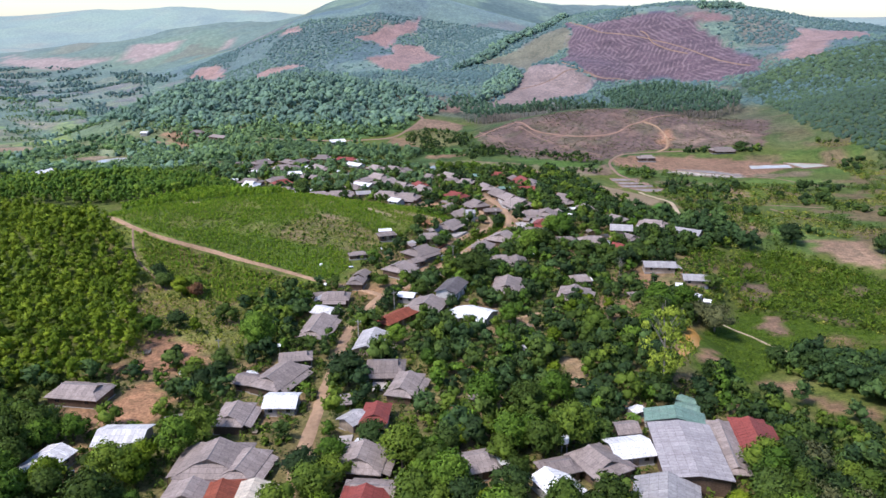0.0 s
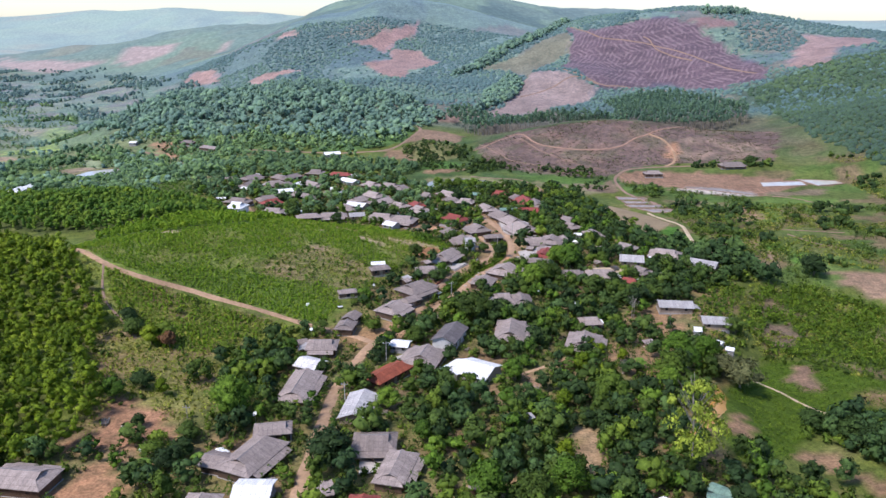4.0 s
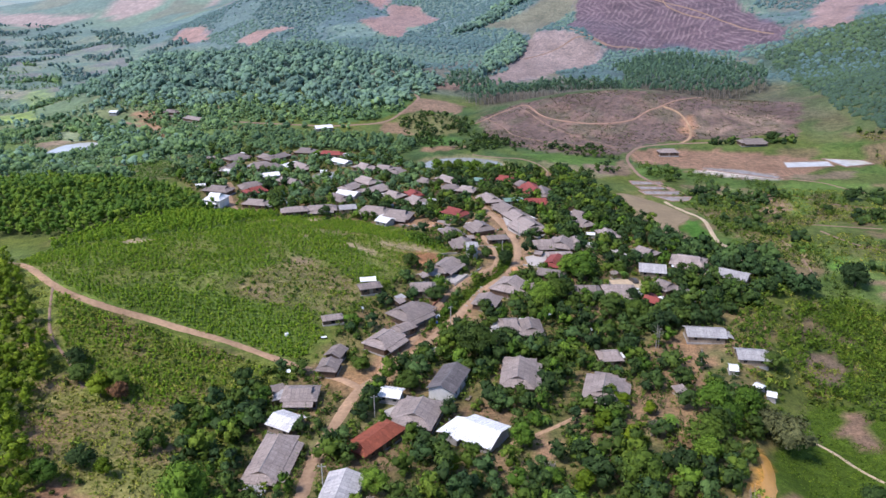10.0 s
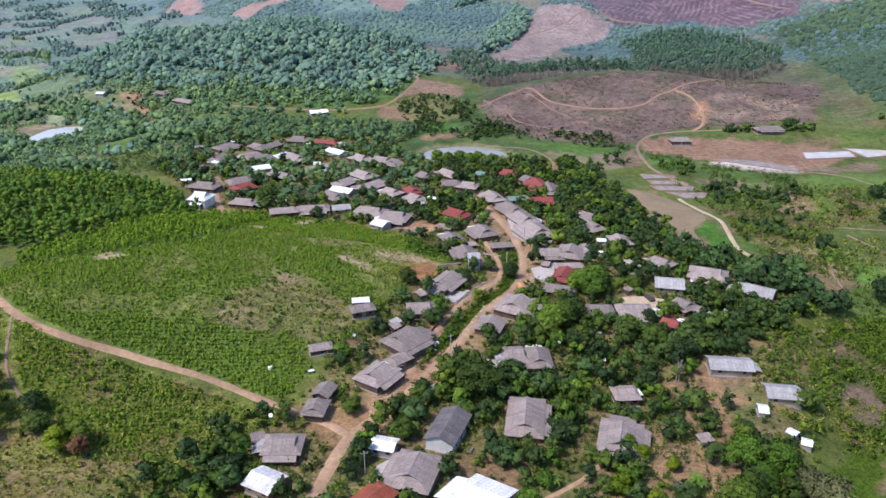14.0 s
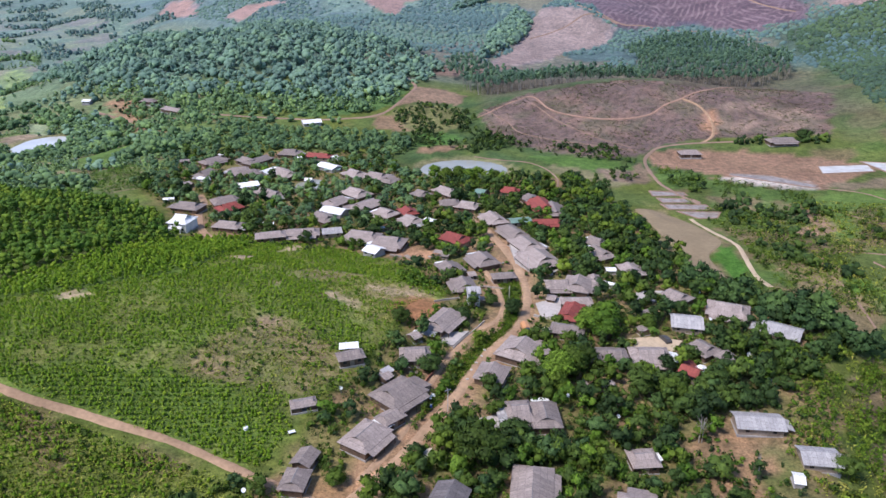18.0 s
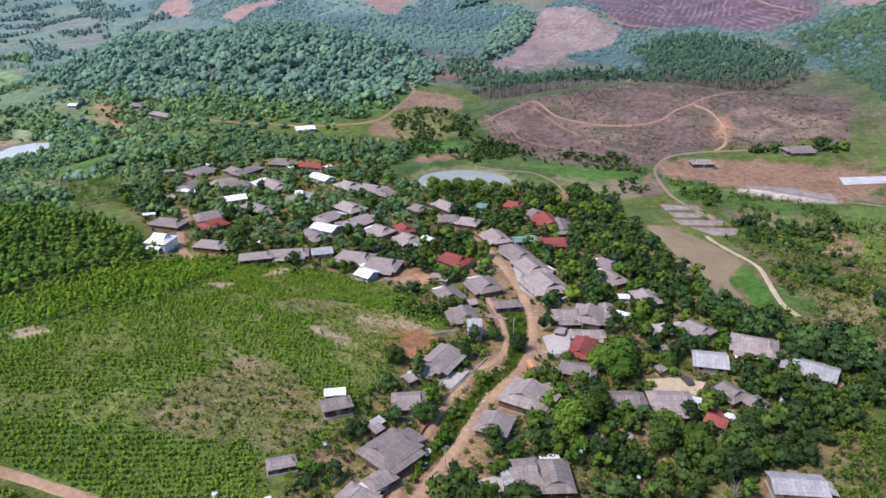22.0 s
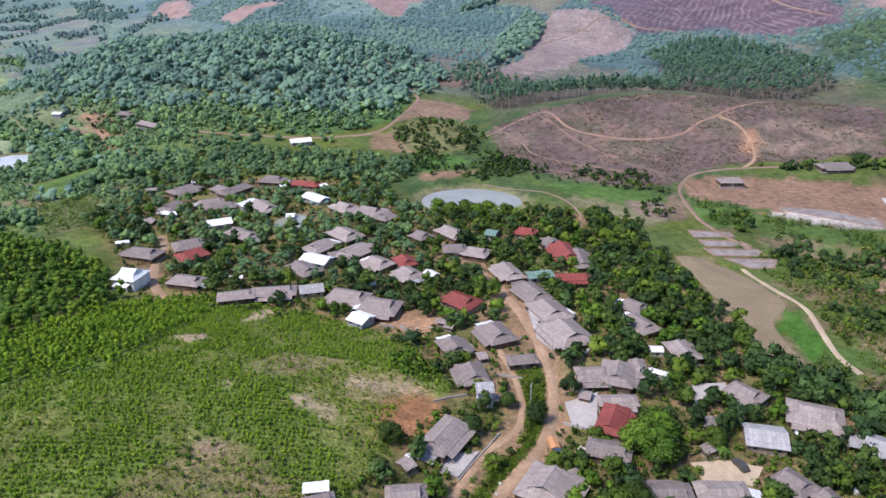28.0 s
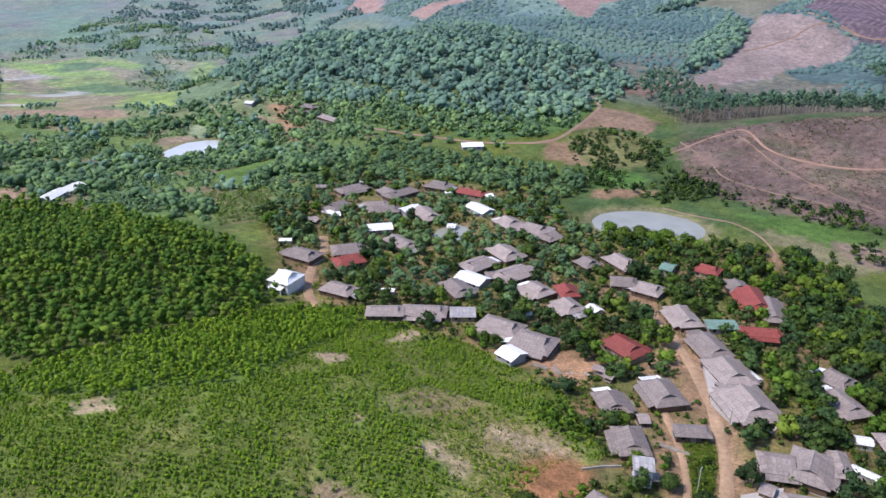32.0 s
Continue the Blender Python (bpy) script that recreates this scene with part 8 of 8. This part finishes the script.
truck(8.5, 297.6, 12)
car(49.1, 296.5, 20)
hut(-7.5, 314.6, 8)
for x, y, r, h, lift in ((-23.4, 289.7, 0.9, 1.2, 0), (24.4, 286.2, 0.6, 1.2, 0), (71.4, 290.7, 0.7, 1.2, 0), (-58.5, 243.3, 0.6, 0.9, 0), (-27.5, 189.5, 0.8, 1.7, 0), (-26.6, 166, 0.75, 1.3, 0), (15.4, 121.5, 0.8, 1.5, 3.2), (-71.7, 153.1, 0.5, 0.8, 0), (-55.3, 121, 0.5, 1.1, 0), (-45, 173, 0.5, 1.0, 0)):
    tank(x, y, r, h, lift)
for x, y, up, turn in ((17.5, 263.1, 2.6, 20), (-39.2, 258.7, 1.6, 60), (66.4, 327.5, 3.0, 0), (64.5, 307.2, 3.0, 30), (-52.5, 222.8, 2.2, 10), (-51.5, 166, 2.4, -20), (29.4, 257.7, 1.8, 40)):
    dish(x, y, up, turn)
board(-16.6, 261.4, 62, 2.6, 1.3, M_TANK, "white flat panel lying beside the dirt lane")
board(22.4, 270.1, -32, 2.6, 1.4, M_TANK, "white flat panel lying under the trees")
board(73.1, 277.5, 15, 1.8, 1.0, M_TANK, "white flat panel at the scrub edge")
board(-47.8, 243.5, 30, 1.6, 1.0, M_TANK, "small pale panel at the foot of the hill")
board(-73.5, 115.8, 20, 2.2, 1.5, M_TANK, "white flat panel between the shrubs")
board(-62.9, 115.6, 80, 2.0, 1.2, M_CONCRETE, "pale panel between the shrubs")
board(-78.7, 160.4, 10, 1.6, 1.6, M_CONCRETE, "pale slab on the bare earth")
board(30.5, 177.5, 35, 1.0, 1.8, M_TARP, "blue tarpaulin spread over a low frame")
for x, y, turn, l, w, h, mat, label in ((-15.6, 238.3, 25, 2.6, 2.2, 1.8, M_CREAM, "small shelter with a cream metal roof by the crossroads"), (47.2, 223, 20, 3.4, 2.8, 1.7, M_GREY, "small grey-roofed shelter on the slope"), (-39.9, 274.6, 12, 5.2, 2.6, 1.8, M_WHITE, "shelter with a pale metal roof on the hill foot"),
                                        (-28.7, 267.6, 50, 3.2, 2.4, 1.8, M_ZINC, "small zinc-roofed shelter behind the house"), (14.5, 296.3, 55, 2.6, 2.2, 2.0, M_CREAM, "small cream-roofed shelter beside the road"), (28.4, 270.1, -15, 3.6, 2.6, 1.9, M_GREY, "grey-roofed shelter among the trees"),
                                        (-21.6, 357.7, -20, 3.8, 2.0, 1.7, M_GREY, "low grey-roofed shelter beside the lumber"), (-19, 354.6, -20, 3.0, 1.8, 1.5, M_GREY, "low grey-roofed shelter beside the lumber"), (9.5, 171.5, 30, 2.6, 2.2, 1.6, M_ZINC, "little pale-roofed shelter hidden in the grove")):
    shelter(x, y, turn, l, w, h, mat, label)
lumber(-37.6, 355.9, 75, 4.5, 12, "pile of pale sawn timber on the red earth yard")
lumber(-32.7, 355.1, 40, 4.0, 10, "loose heap of poles on the red earth yard")
lumber(-1.5, 330, 78, 8.0, 8, "row of long logs beside the road")
lumber(-83.8, 161.6, 20, 2.5, 10, "dark heap of old timber on the bare slope")
low_wall([(11.4, 309.2), (14.5, 308.2), (18, 307.2), (21.5, 309)], 0.8, M_STONE, "low stone wall round the concrete yard")
low_wall([(-12.5, 285.6), (-9.5, 292), (-6.5, 297.5), (-3.8, 303)], 0.5, M_CONCRETE, "low concrete kerb wall along the lane")
low_wall([(-20, 262), (-18.4, 268), (-16, 275)], 0.9, plain("red_brick_wall", (0.36, 0.14, 0.09), size=0.4, spread=0.25), "low red brick wall in front of the house")
low_wall([(-12, 318.5), (-16, 316.5), (-20, 313.5)], 0.6, M_STONE, "pale retaining wall above the red earth cut")
for x, y, h, turn in ((-27.6, 206.1, 6.0, 20), (3.8, 315.4, 7.0, 70), (-67.3, 166.5, 3.2, 0), (-33.2, 176, 7.0, 0), (-12.3, 256.5, 7.0, 30), (10.8, 341, 7.0, 85)):
    power_pole(x, y, h, turn)
for x, y, size in ((-22.1, 220.4, 1.3), (-19.5, 221.5, 1.1), (41.4, 207, 1.2), (-68, 146.5, 1.2), (24.5, 146, 1.3), (27.5, 144, 1.2), (31, 136, 1.0), (-58, 150, 1.0), (46, 300, 1.1), (66, 296, 1.2), (12, 205, 1.0)):
    banana(x, y, size)
dead_tree(47.7, 252.3, 7.5)
dead_tree(36.5, 203.5, 4.5)
dead_tree(12, 184, 4.5)
rock = mesh_from("stone", (ICO_V * (0.55, 0.42, 0.2)).tolist(), ICO_F.tolist(), M_STONE)
for i, (x, y) in enumerate(((-5.8, 279.3), (-7, 275.4), (-5.2, 274.5), (-3.6, 286.3), (-8, 270.7), (-4.4, 283), (-29.7, 354.6), (-28.6, 355.4), (-25.2, 356.7), (-24.4, 356), (-30.8, 178), (-31.6, 171.5))):
    ob = tagged(new("stone", rock), "flat pale stone lying on the dirt", "stone", "loose stones")
    ob.location, ob.rotation_euler = (x, y, ground_at(x, y) + 0.27), (0, 0, i * 1.7)


def barrel(x, y, mat, label):
    ob = thing("barrel", pose(x, y, ground_at(x, y)), label, "barrel", "barrels")
    part("drum", mesh_from("drum", *joined([tube((0, 0, -0.1), (0, 0, 0.88), 0.29, 12), tube((0, 0, 0.28), (0, 0, 0.33), 0.31, 12), tube((0, 0, 0.56), (0, 0, 0.61), 0.31, 12)]), mat), ob)
    part("lid", mesh_from("lid", *tube((0, 0, 0.884), (0, 0, 0.92), 0.25, 12), M_STEEL), ob)


# firewood, barrels and lean sheets beside the houses
yard_rng = random.Random(12)
for i, (hx, hy, c, s, hl, hw) in enumerate(list(FOOT)[:110]):
    if hl < 3 or i % 2:
        continue
    u, v = yard_rng.uniform(-hl * 0.7, hl * 0.7), -(hw + yard_rng.uniform(1.9, 2.6))
    x, y = hx + c * u - s * v, hy + s * u + c * v
    if not free(np.array([x]), np.array([y]), 0.7, 0.8)[0]:
        continue
    kind = i % 6
    if kind == 0:
        lumber(x, y, math.degrees(math.atan2(s, c)) + 90, 2.2, 10, "stack of firewood beside a house wall")
    elif kind == 2:
        barrel(x, y, (M_TARP, M_STEEL)[i % 4 == 0], "drum for rainwater beside a house wall")
    else:
        board(x, y, math.degrees(math.atan2(s, c)), 2.2, 1.1, (M_ZINC, M_WOODPALE, M_TANK)[i % 3], "loose roofing sheet laid on bearers beside a house")
